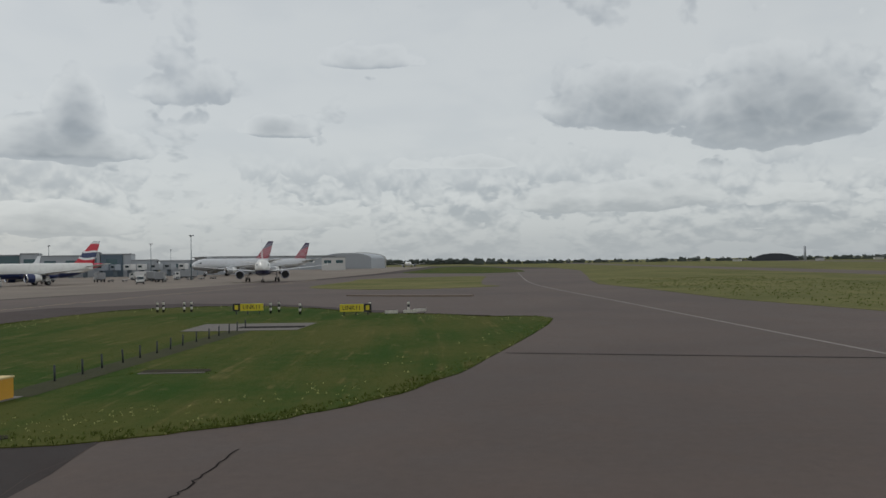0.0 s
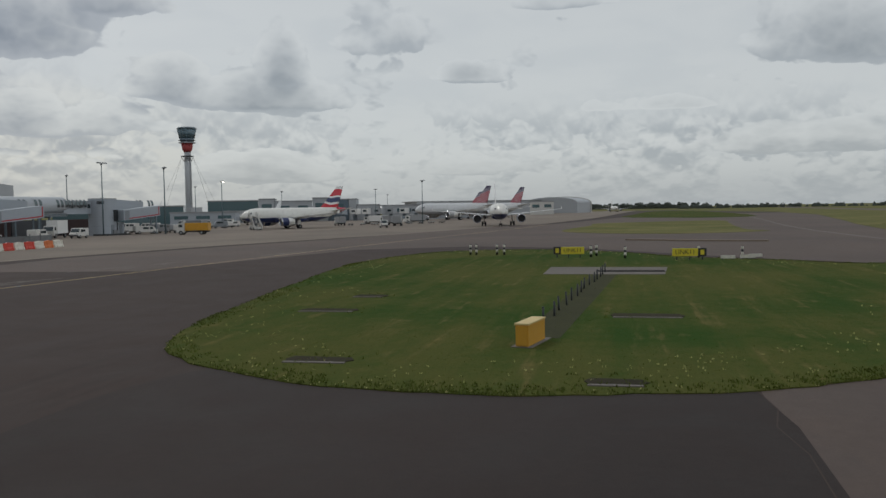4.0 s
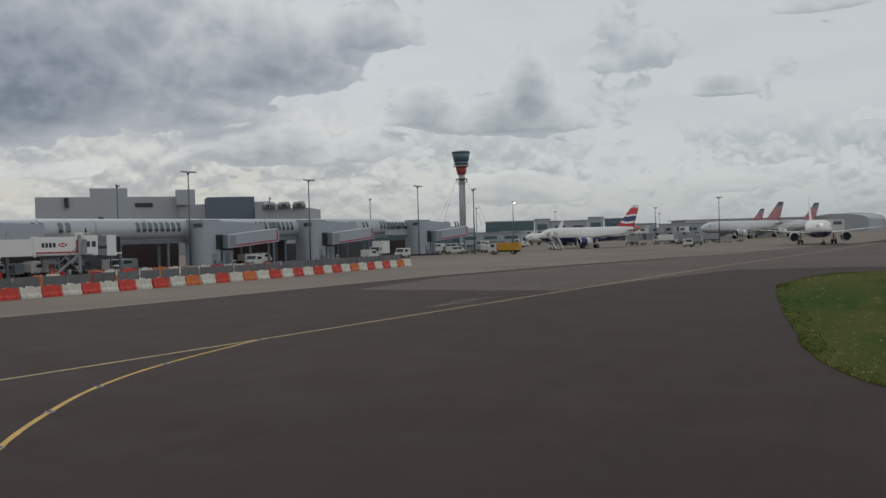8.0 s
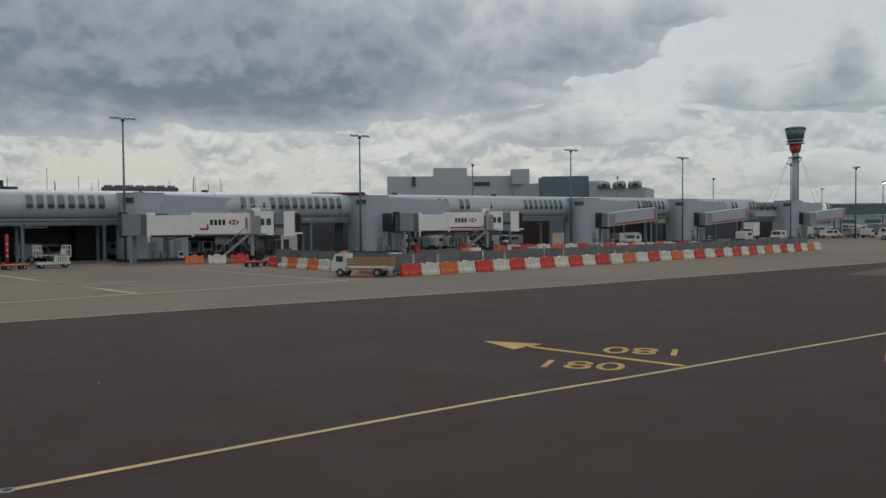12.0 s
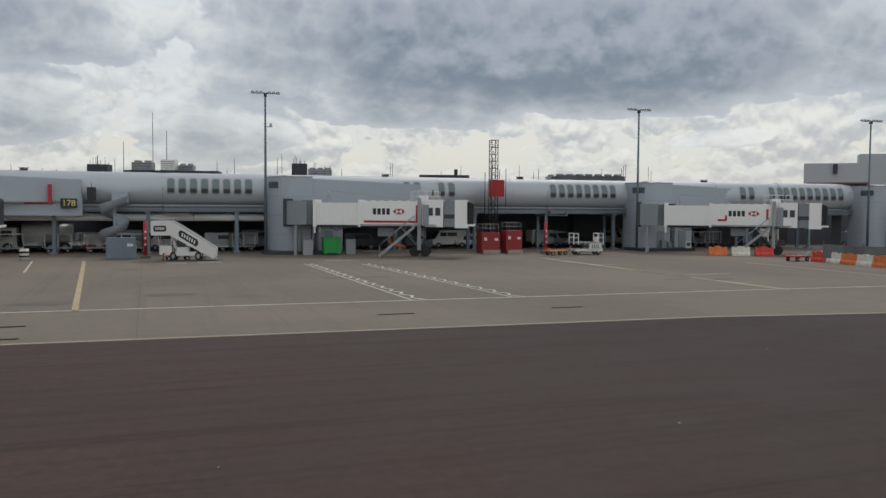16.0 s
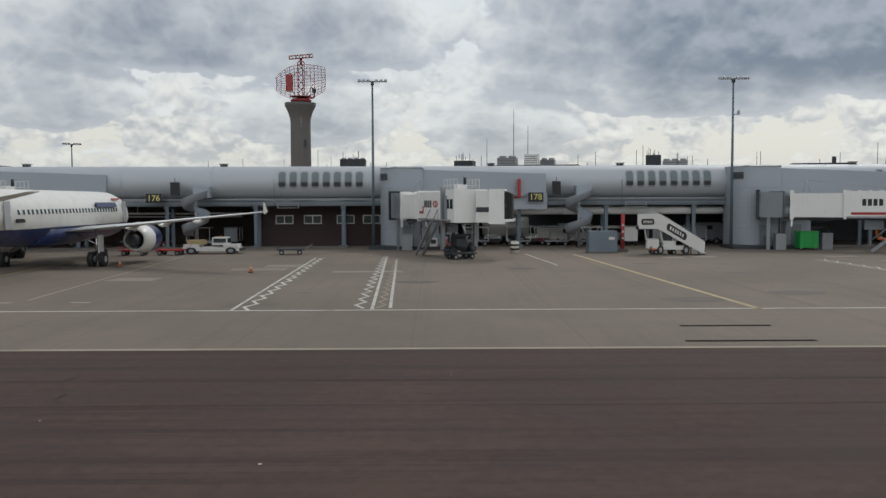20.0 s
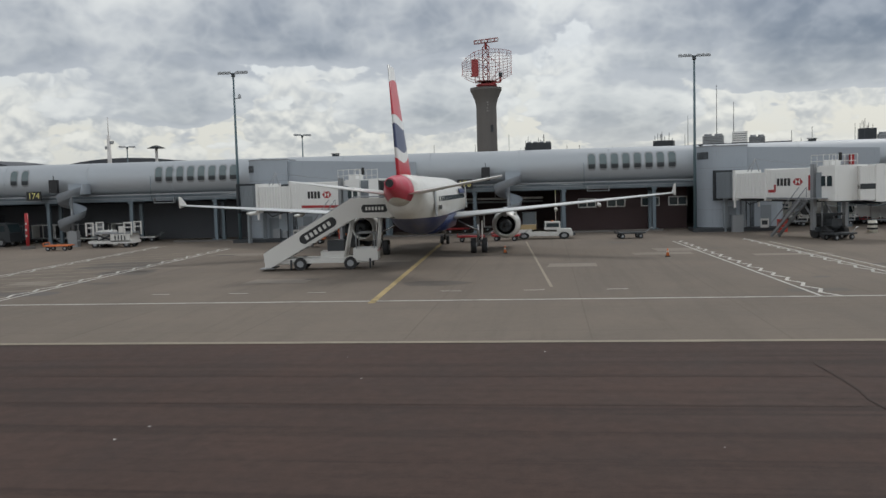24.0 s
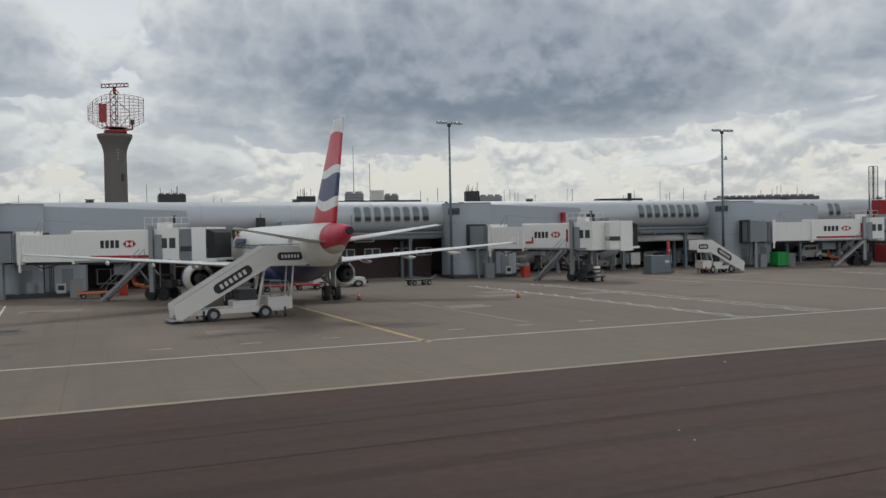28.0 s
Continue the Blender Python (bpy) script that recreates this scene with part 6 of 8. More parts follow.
def tanker(at, rz):
    v = thing("fuel_tanker", "pale fuel tanker lorry parked under the pier", "truck", at, rz, "service trucks")
    part("tank", one(rod, (-3.4, 0, 1.95), (1.6, 0, 1.95), 1.05, None, 20), truck_white, v)
    part("chassis", boxes(((-0.5, 0, 0.75), (7.0, 1.0, 0.3))), steel_dark, v)
    part("cab", boxes(((2.9, 0, 1.55), (1.8, 2.2, 2.0), 0, 0.92)), truck_white, v)
    part("windscreen", boxes(((3.72, 0, 1.95), (0.1, 1.8, 0.75)), ((3.0, 0, 1.95), (1.0, 2.16, 0.6))), window_glass, v)
    part("walkway", boxes(((-0.9, 0, 3.05), (4.6, 0.5, 0.06))), steel_grey, v)
    wheels(v, [(2.9, -0.95), (2.9, 0.95), (-1.2, -0.95), (-1.2, 0.95), (-2.6, -0.95), (-2.6, 0.95)], 0.5)


def dolly(at, rz, paint=steel_dark, label="low dark baggage dolly", n=1):
    v = thing("baggage_dolly", label, "trolley", at, rz, "baggage dollies")
    part("deck", boxes(((0, 0, 0.48), (2.4, 1.3, 0.12))), paint, v)
    part("side_rail", rods(((-1.2, -0.6, 0.5), (-1.2, -0.6, 0.75), 0.03), ((-1.2, 0.6, 0.5), (-1.2, 0.6, 0.75), 0.03), ((-1.2, -0.6, 0.75), (-1.2, 0.6, 0.75), 0.03)), paint, v)
    part("tow_bar", rods(((1.2, 0, 0.4), (2.0, 0, 0.95), 0.035)), steel_grey, v)
    wheels(v, [(-0.8, -0.5), (-0.8, 0.5), (0.8, -0.5), (0.8, 0.5)], 0.22)


for i in range(9):
    q = random.Random(200 + i)
    dolly((318.0 + i * 3.2, 36.0 - i * 2.9, 0), 40 + q.uniform(-12, 12), q.choice((steel_dark, steel_grey, bridge_grey)), "dark container dolly in a row on the apron")


def flatbed(at, rz):
    v = thing("flatbed_truck", "small white flatbed truck with wooden drop sides", "truck", at, rz)
    part("cab", one(slab, [(1.1, 0.45), (2.4, 0.45), (2.4, 1.05), (2.05, 1.85), (1.15, 1.9)], 1, -0.85, 0.85), truck_white, v)
    part("windscreen", one(slab, [(2.39, 1.1), (2.43, 1.1), (2.1, 1.78), (2.05, 1.76)], 1, -0.72, 0.72), window_glass, v)
    for sy in (-0.86, 0.86):
        part("side_window", boxes(((1.65, sy, 1.45), (0.6, 0.03, 0.45))), window_glass, v)
    part("bed", boxes(((-0.8, 0, 0.78), (3.6, 1.75, 0.14)), ((-0.7, 0, 0.6), (3.8, 0.9, 0.2))), truck_white, v)
    wood = material("drop_side_wood", (0.30, 0.20, 0.10), 0.75, vary=0.3)
    for sy in (-0.87, 0.87):
        for z in (0.98, 1.2, 1.42):
            part("side_board", boxes(((-0.8, sy, z), (3.6, 0.05, 0.2))), wood, v)
    part("tail_board", boxes(((-2.6, 0, 1.2), (0.05, 1.75, 0.7))), wood, v)
    part("light_bar", boxes(((1.6, 0, 1.98), (0.3, 1.1, 0.14))), orange_paint, v)
    wheels(v, [(1.6, -0.75), (1.6, 0.75), (-1.6, -0.75), (-1.6, 0.75)], 0.34)
    return v


flatbed((103.22, 39.87, 0), 122)
cargo_loader((7.2, 78.32, 0), 2, "white cargo tractor with crates beside the parked aircraft")
dolly((14.70, 76.45, 0), 10)
dolly((105.33, 60.54, 0), 15, red_paint, "low red baggage trailer beside the barriers")
dolly((86.6, 75.2, 0), 8, orange_paint, "low orange towbar trolley")
dolly((48.04, 74.77, 0), 4, orange_paint, "low orange equipment trolley")
dolly((-37.78, 74.96, 0), 5, orange_paint, "low orange towbar trolley")
dolly((-14.13, 77.41, 0), 5, orange_paint, "low orange towbar trolley")
dolly((29.91, 69.66, 0), 30, steel_dark, "dark two-axle dolly beside the bridge wheels")
dolly((0.8, 76.0, 0), 4, red_paint, "red baggage trailer behind the parked aircraft")
dolly((3.9, 76.4, 0), -6, red_paint, "second red trailer coupled behind the parked aircraft")
drum = thing("safety_drum", "white and black banded safety drum beside the bridge", "drum", (35.1, 77.3, 0))
part("drum_body", one(rod, (0, 0, 0), (0, 0, 1.05), 0.42, 0.36, 16), white_plastic, drum)
for z in (0.3, 0.68):
    part("dark_band", one(rod, (0, 0, z), (0, 0, z + 0.16), 0.43, 0.41, 16), rubber, drum)
tanker((34.61, 93.07, 0), 180)
for i, (x, y, rz, paint, lab) in enumerate((
        (42.55, 92.87, 0, truck_white, "white van parked under the pier"), (47.65, 93.71, 180, truck_white, "white van facing the service road"),
        (53.78, 92.70, 0, steel_grey, "grey van under the pier"), (68.65, 91.26, 20, steel_dark, "dark van beside the pier leg"),
        (145.47, 84.98, 20, truck_white, "white car parked under the pier"), (151.36, 83.92, 25, truck_white, "white car parked beside another"),
        (157.17, 82.71, 15, truck_white, "white estate car under the pier"), (164.91, 80.22, 190, steel_grey, "grey car under the pier"),
        (189.87, 75.55, 0, truck_white, "white service van beside the walkway"), (195.40, 77.22, 15, truck_white, "white minibus beside the walkway"),
        (211.19, 63.16, 10, truck_white, "white van on the apron edge"), (220.41, 60.94, 190, truck_white, "white pickup on the apron edge"),
        (281.0, 15.3, 200, truck_white, "white airside car driving past"),
        (252.71, 56.65, 10, truck_white, "white van at the end stand"), (259.59, 62.64, 40, steel_grey, "grey van at the end stand"))):
    van((x, y, 0), rz, paint, lab)
box_truck((236.6, 44.8, 0), 100, yellow_paint, truck_white, "yellow high-sided service truck with white cab", 6.9, 2.5)
box_truck((224.01, 68.73, 0), 195, bridge_white, truck_white, "white catering truck beside the walkway", 7.5, 3.6)
box_truck((-51.15, 83.0, 0), 0, black_paint, steel_dark, "black refuse lorry under the pier", 7.5, 3.2)
for i in range(14):
    q = random.Random(300 + i)
    k = q.random()
    van((246 + 100 * k + q.uniform(-4, 4), 66 + 22 * k + q.uniform(-7, 7), 0), q.uniform(0, 360), q.choice((truck_white, truck_white, steel_grey, bridge_grey)), "service vehicle standing at the far gates", h=q.uniform(1.6, 2.6), l=q.uniform(4.0, 5.6), group="vehicles at the far gates")
van((183.5, 69.0, 0), 200, truck_white, "white van behind the barriers", h=1.9)
for i in range(26):
    x0, x1 = ((24, 58), (104, 130), (64, 98), (138, 172))[i % 4]
    q = random.Random(40 + i)
    x, y = q.uniform(x0, x1), q.uniform(93.0, 95.4) - (8 if x0 > 130 else 0)
    van((x, y, 0), q.choice((-90, -75, -100, 80, 0, 180)), q.choice((truck_white, truck_white, steel_grey, bridge_grey)), "shaded van parked deep under the pier", h=q.uniform(1.7, 2.4), l=q.uniform(4.0, 5.2))
for i in range(14):
    q = random.Random(80 + i)
    x, y = (q.uniform(24, 57) if i % 2 else q.uniform(-44, -33)), q.uniform(90.5, 92.5) - (0 if i % 2 else 3.4)
    dolly((x, y, 0), q.uniform(-15, 15), q.choice((steel_grey, steel_dark, truck_white, red_paint)), "baggage trolley parked in the shade under the pier")
for x, y, rz in ((320.0, 40.0, 30), (336.0, 30.0, 15), (345.0, 36.0, 80), (372.0, 30.0, 20), (330.0, 60.0, 60), (312.0, 52.0, 20), (352.0, 24.0, 120), (262.0, 58.0, 70), (306.0, 18.0, 10), (318.0, 24.0, 40)):
    box_truck((x, y, 0), rz, bridge_white if x % 2 else steel_grey, truck_white, "far service truck beside the parked aircraft", 7.5, 2.8)


def bin_green(at, rz=0):
    b = thing("skip_bin", "bright green metal skip bin beside the tower", "bin", at, rz)
    part("tub", boxes(((0, 0, 0.95), (1.75, 1.3, 1.5))), green_paint, b)
    part("lid", boxes(((0, 0, 1.74), (1.85, 1.4, 0.1))), green_paint, b)
    part("rib", boxes(((-0.45, -0.67, 0.95), (0.08, 0.06, 1.4)), ((0.45, -0.67, 0.95), (0.08, 0.06, 1.4))), green_paint, b)
    wheels(b, [(-0.7, -0.45), (0.7, -0.45), (-0.7, 0.45), (0.7, 0.45)], 0.14)


bin_green((63.46, 80.78, 0))


def tub(at, paint, label, s=(0.75, 0.7, 1.05)):
    b = thing("bin", label, "bin", at)
    part("body", boxes(((0, 0, s[2] / 2), s, 0, 1.0)), paint, b)
    part("lid", boxes(((0, 0, s[2] + 0.04), (s[0] * 1.06, s[1] * 1.06, 0.08))), paint, b)


for x, y in ((28.75, 81.29), (-11.72, 79.59), (139.55, 74.98)):
    tub((x, y, 0), red_plastic, "red plastic bin beside the stair tower")
for x, y in ((65.54, 81.13), (61.06, 81.17), (25.06, 82.53), (-15.45, 79.59), (-39.19, 79.92)):
    tub((x, y, 0), steel_grey, "grey metal equipment cabinet beside the tower", (1.0, 0.6, 1.5))


pale_block = material("pale_block", (0.34, 0.29, 0.22), 0.8, vary=0.3)


def kiosk(at, paint, s, label):
    k = thing("plant_cabinet", label, "cabinet", at)
    part("body", boxes(((0, 0, s[2] / 2 + 0.1), s)), paint, k)
    part("base", boxes(((0, 0, 0.06), (s[0] * 1.08, s[1] * 1.08, 0.12))), concrete_wall, k)
    part("door", boxes(((0, -s[1] / 2 - 0.01, s[2] / 2 + 0.1), (s[0] * 0.4, 0.03, s[2] * 0.8))), paint, k)
    if paint is cabinet_red:
        for dx in (-0.45, 0.0, 0.45):
            for dy in (-0.42, 0.42):
                part("rail_post", one(rod, (dx * s[0], dy * s[1], s[2] + 0.1), (dx * s[0], dy * s[1], s[2] + 1.0), 0.025, None, 6), steel_grey, k)
        part("top_rail", rods(*[((-0.45 * s[0], dy * s[1], s[2] + h), (0.45 * s[0], dy * s[1], s[2] + h), 0.022, None, 6) for dy in (-0.42, 0.42) for h in (0.55, 1.0)]), steel_grey, k)
        part("kick_block", boxes(((0, -s[1] / 2 - 0.25, 0.2), (s[0] * 0.9, 0.35, 0.4))), pale_block, k)
        part("pale_mark", boxes(((-s[0] * 0.3, -s[1] / 2 - 0.02, s[2] * 0.72), (0.3, 0.03, 0.34))), truck_white, k)
    part("pale_label", boxes(((s[0] * 0.3, -s[1] / 2 - 0.01, s[2] * 0.7), (s[0] * 0.2, 0.03, 0.25))), truck_white, k)


kiosk((80.81, 80.26, 0), cabinet_red, (2.1, 1.6, 2.2), "red fire equipment cabinet under the lattice mast")
kiosk((83.41, 79.83, 0), cabinet_red, (1.9, 1.5, 2.4), "taller red cabinet with rails on top")
kiosk((43.16, 77.72, 0), steel_blue, (2.6, 1.4, 1.9), "blue-grey open equipment shelter")
kiosk((-35.55, 79.84, 0), bridge_white, (1.5, 1.0, 1.5), "white equipment cabinet under the pier")


def red_post(x, y):
    p = thing("hydrant_post", "tall red equipment post with pale marks", "post", (x, y, 0), group="red posts")
    part("post", one(rod, (0, 0, 0), (0, 0, 3.5), 0.17, None, 12), red_paint, p)
    for z in (1.3, 1.9, 2.5):
        part("pale_mark", boxes(((0, -0.17, z), (0.17, 0.05, 0.2))), truck_white, p)
    part("foot", boxes(((0, 0, 0.15), (0.9, 0.9, 0.3))), concrete_wall, p)


for x, y in ((45.26, 78.49), (86.76, 78.10), (-42.88, 78.02)):
    red_post(x, y)


def lattice_mast(at, h=12.7):
    m = thing("lattice_mast", "dark steel lattice mast with a red hoist cage", "mast", at)
    s = 0.38
    c = [(-s, -s), (s, -s), (s, s), (-s, s)]
    for x, y in c:
        part("leg", one(rod, (x, y, 0), (x, y, h), 0.05), steel_dark, m)
    n = 16
    for i in range(n):
        z0, z1 = h * i / n, h * (i + 1) / n
        for (x0, y0), (x1, y1) in zip(c, c[1:] + c[:1]):
            part("rung", one(rod, (x0, y0, z1), (x1, y1, z1), 0.03, None, 5), steel_dark, m)
            part("brace", one(rod, (x0, y0, z0), (x1, y1, z1), 0.022, None, 5), steel_dark, m)
    part("hoist_cage", boxes(((0, -0.9, 7.2), (1.5, 1.1, 1.9))), red_paint, m, "red hoist cage")
    for k in range(5):
        part("cage_bar", boxes(((-0.6 + k * 0.3, -1.47, 7.2), (0.06, 0.05, 1.9))), cabinet_red, m)
    part("cage_rail", rods(((-0.9, -1.5, 5.2), (-0.9, -1.5, 9.4), 0.04), ((0.9, -1.5, 5.2), (0.9, -1.5, 9.4), 0.04), ((-1.2, -0.4, 3.4), (-1.2, -0.4, 9.0), 0.05)), steel_dark, m)


lattice_mast((82.93, 84.00, 0))


def belt_rack(at, rz):
    v = thing("container_loader", "white low container loader with raised end frames", "loader", at, rz, "container loaders")
    part("chassis", boxes(((0, 0, 0.55), (4.4, 1.9, 0.28))), truck_white, v)
    part("engine_housing", boxes(((1.05, 0, 0.95), (2.0, 1.9, 0.75))), truck_white, v)
    for k in range(4):
        part("grille_slat", boxes(((0.55 + k * 0.32, -0.97, 0.95), (0.1, 0.04, 0.45))), steel_dark, v)
    part("deck", boxes(((0, 0, 1.36), (4.5, 2.0, 0.1))), steel_grey, v)
    for k in range(7):
        part("deck_roller", rods(((-2.0 + k * 0.66, -0.9, 1.44), (-2.0 + k * 0.66, 0.9, 1.44), 0.05, None, 8)), steel_grey, v)
    for x in (-2.0, 1.9):
        for dx in (-0.35, 0.35):
            for y in (-0.95, 0.95):
                part("post", boxes(((x + dx, y, 1.8), (0.11, 0.11, 1.3))), truck_white, v)
        for z in (1.95, 2.4):
            part("frame_rail", boxes(((x, -0.95, z), (0.8, 0.08, 0.1))), truck_white, v)
            part("frame_rail", boxes(((x, 0.95, z), (0.8, 0.08, 0.1))), truck_white, v)
    part("control_box", boxes(((1.2, -0.8, 1.75), (0.5, 0.4, 0.6))), truck_white, v)
    part("scissor_arm", boxes(((-0.6, -0.8, 0.95), (2.2, 0.1, 0.14), 0, 1.0, 22), ((-0.6, -0.8, 0.95), (2.2, 0.1, 0.14), 0, 1.0, -22)), steel_dark, v)
    wheels(v, [(-1.6, -0.75), (-1.6, 0.75), (1.6, -0.75), (1.6, 0.75)], 0.36)
    return v


belt_rack((-34.03, 78.33, 0), 0)
rack = belt_rack((90.4, 75.6, 0), -8)
rack.scale = (0.72, 0.8, 0.95)

# baggage carts in rows in the shade
def cart(at, rz, cover):
    c = thing("baggage_cart", "roofed baggage cart standing under the pier", "trolley", at, rz, "baggage carts")
    part("deck", boxes(((0, 0, 0.5), (2.6, 1.4, 0.12))), steel_grey, c)
    part("roof", boxes(((0, 0, 1.95), (2.7, 1.5, 0.08))), cover, c)
    part("end_panel", boxes(((-1.3, 0, 1.2), (0.05, 1.4, 1.4))), cover, c)
    for x in (-1.25, 0.0, 1.25):
        part("post", boxes(((x, -0.68, 1.22), (0.07, 0.07, 1.4))), truck_white, c)
    part("tow_bar", rods(((1.3, 0, 0.4), (2.1, 0, 0.5), 0.04)), steel_dark, c)
    wheels(c, [(-0.9, -0.55), (-0.9, 0.55), (0.9, -0.55), (0.9, 0.55)], 0.22)
    return c


for i in range(34):
    q = random.Random(140 + i)
    x0, x1, yb = ((24, 57, 90), (27, 56, 93.5), (102, 129, 91), (-60, -36, 88), (136, 172, 84.5))[i % 5]
    x = x0 + (x1 - x0) * ((i // 5) + q.uniform(0.2, 0.8)) / 7
    cart((x, yb + q.uniform(-0.6, 0.8) - (0.12 * (x - 136) if x0 > 130 else 0), 0), q.choice((0, 0, 180, 90, 8)), q.choice((truck_white, steel_grey, bridge_grey, steel_blue, truck_white)))

for x, y, rz, cover in ((-16.5, 91.8, 0, truck_white), (-12.6, 92.2, 8, steel_blue), (-5.0, 92.4, 180, truck_white), (2.0, 92.8, 0, steel_grey), (5.6, 93.2, 90, bridge_grey)):
    cart((x, y, 0), rz, cover)
dolly((-2.0, 90.6, 0), 10, red_paint, "red baggage trolley parked under the pier")
dolly((4.0, 90.4, 0), -5, truck_white, "pale baggage trolley parked under the pier")
# pipes under the deck of the middle bay
for k, (z, y) in enumerate(((3.55, 6.6), (3.2, 6.9))):
    pr = part("pipe_run", rods(((0, y, z), (25.0, y, z), 0.11, None, 8), *[((x, y, z), (x, y, 4.5), 0.03, None, 5) for x in (2.0, 8.0, 14.0, 20.0)]), truck_white if k == 0 else steel_grey, pier)
    pr.matrix_basis = pier_pose(-17.5)

# cones
cone_b = bmesh.new()
rod(cone_b, (0, 0, 0.04), (0, 0, 0.72), 0.17, 0.03, 12)
cone_mesh = mesh_of("cone_body", cone_b, orange_paint)
cone_base = mesh_of("cone_base", boxes(((0, 0, 0.03), (0.42, 0.42, 0.06))), rubber)
cone_band = mesh_of("cone_band", rods(((0, 0, 0.38), (0, 0, 0.52), 0.108, 0.085, 12)), white_plastic)
for x, y in ((15.3, 57.1), (4.5, 62.4)):
    c = thing("traffic_cone", "orange traffic cone with white band", "cone", (x, y, 0), group="traffic cones")
    part("cone_body", cone_mesh, None, c)
    part("cone_base", cone_base, None, c)
    part("cone_band", cone_band, None, c)
    c.scale = (0.75, 0.75, 0.75)

# ---- red and white water-filled barriers round the works area ----


def barrier_mesh(mat):
    bm = bmesh.new()
    prof = [(-0.32, 0), (0.32, 0), (0.32, 0.22), (0.17, 0.45), (0.14, 1.0), (-0.14, 1.0), (-0.17, 0.45), (-0.32, 0.22)]
    rings = []
    for x, k, top in ((-0.97, 0.55, 0.9), (-0.93, 0.95, 0.98), (-0.72, 1.0, 1.0), (-0.66, 0.72, 0.9), (-0.40, 0.72, 0.9), (-0.34, 1.0, 1.0), (-0.16, 1.0, 1.06), (0.16, 1.0, 1.06), (0.34, 1.0, 1.0), (0.40, 0.72, 0.9), (0.66, 0.72, 0.9), (0.72, 1.0, 1.0), (0.93, 0.95, 0.98), (0.97, 0.55, 0.9)):
        rings.append([(x, y * k, z * (top if z > 0.9 else 1.0)) for y, z in prof])
    loft(bm, rings, smooth=False)
    return mesh_of("barrier_unit", bm, mat)


unit_meshes = [barrier_mesh(m) for m in (white_plastic, red_plastic, orange_paint)]


def barrier_run(pts, seed, label):
    r = random.Random(seed)
    k = 0
    for (x0, y0), (x1, y1) in zip(pts, pts[1:]):
        d = math.hypot(x1 - x0, y1 - y0)
        n = max(1, int(d / 1.98))
        for i in range(n):
            t = (i + 0.5) / n
            mat = 0 if k % 2 else (1 if r.random() < 0.55 else 2)
            ob = new("plastic_barrier", unit_meshes[mat])
            ob.matrix_basis = pose(x0 + (x1 - x0) * t + r.uniform(-0.06, 0.06), y0 + (y1 - y0) * t + r.uniform(-0.06, 0.06), 0, 0, 0, math.degrees(math.atan2(y1 - y0, x1 - x0)) + r.uniform(-2, 2))
            tagged(ob, ("white", "red", "orange")[mat] + " plastic water-filled barrier unit in a row", "barrier", label)
            k += 1


FRONT = [(104.92, 36.96), (129.04, 35.67), (150.07, 34.66), (179.20, 35.19)]
barrier_run(FRONT, 1, "barriers along the works area")
barrier_run([(102.3, 70.9), (109.07, 67.95)], 2, "barriers beside the bridge")
barrier_run([(106.69, 60.01), (105.81, 47.92), (105.12, 38.26)], 3, "barriers along the works side")
barrier_run([(143.53, 70.53), (148.22, 68.63), (157.69, 62.85), (177.74, 52.71)], 4, "barriers behind the works area")
panel = mesh_of("site_hoarding", boxes(((0, 0, 1.0), (2.36, 0.04, 1.5)), ((-1.18, 0, 1.0), (0.06, 0.06, 2.0)), ((1.18, 0, 1.0), (0.06, 0.06, 2.0)), ((0, 0, 0.1), (0.7, 0.3, 0.2))), material("hoarding_grey", (0.13, 0.14, 0.145), 0.7, vary=0.7, scale=0.5, bump=0.004))
r = random.Random(9)
for (x0, y0), (x1, y1) in zip(*[(lambda q: (q, q[1:]))([(x, y + 1.7) for x, y in FRONT])][0]):
    n = int(math.hypot(x1 - x0, y1 - y0) / 2.42)
    for i in range(n):
        t = (i + 0.5) / n
        ob = new("site_hoarding", panel)
        ob.matrix_basis = pose(x0 + (x1 - x0) * t, y0 + (y1 - y0) * t + r.uniform(-0.1, 0.1), 0, 0, 0, math.degrees(math.atan2(y1 - y0, x1 - x0)) + r.uniform(-3, 3))
        tagged(ob, "grey site hoarding panel on a block foot", "fence", "site fence panels")
for i in range(8):
    ob = new("site_hoarding", panel)
    ob.matrix_basis = pose(106.4 + r.uniform(-0.1, 0.1), 40 + i * 2.45, 0, 0, 0, 90 + r.uniform(-3, 3))
    tagged(ob, "grey site hoarding panel on a block foot", "fence", "site fence panels")
for i in range(18):
    x, y = r.uniform(112, 172), r.uniform(44, 60)
    s = r.uniform(0.5, 1.3)
    ob = thing("material_pile", "pile of building material inside the works area", "stack", (x, y, 0), r.uniform(0, 90), "works material")
    part("pallet_load", boxes(((0, 0, s * 0.4), (s * 2, s * 1.2, s * 0.8)), ((s * 0.2, 0.1, s * 0.95), (s * 1.2, s, s * 0.3))), (red_paint, steel_grey, orange_paint, white_plastic)[i % 4], ob)

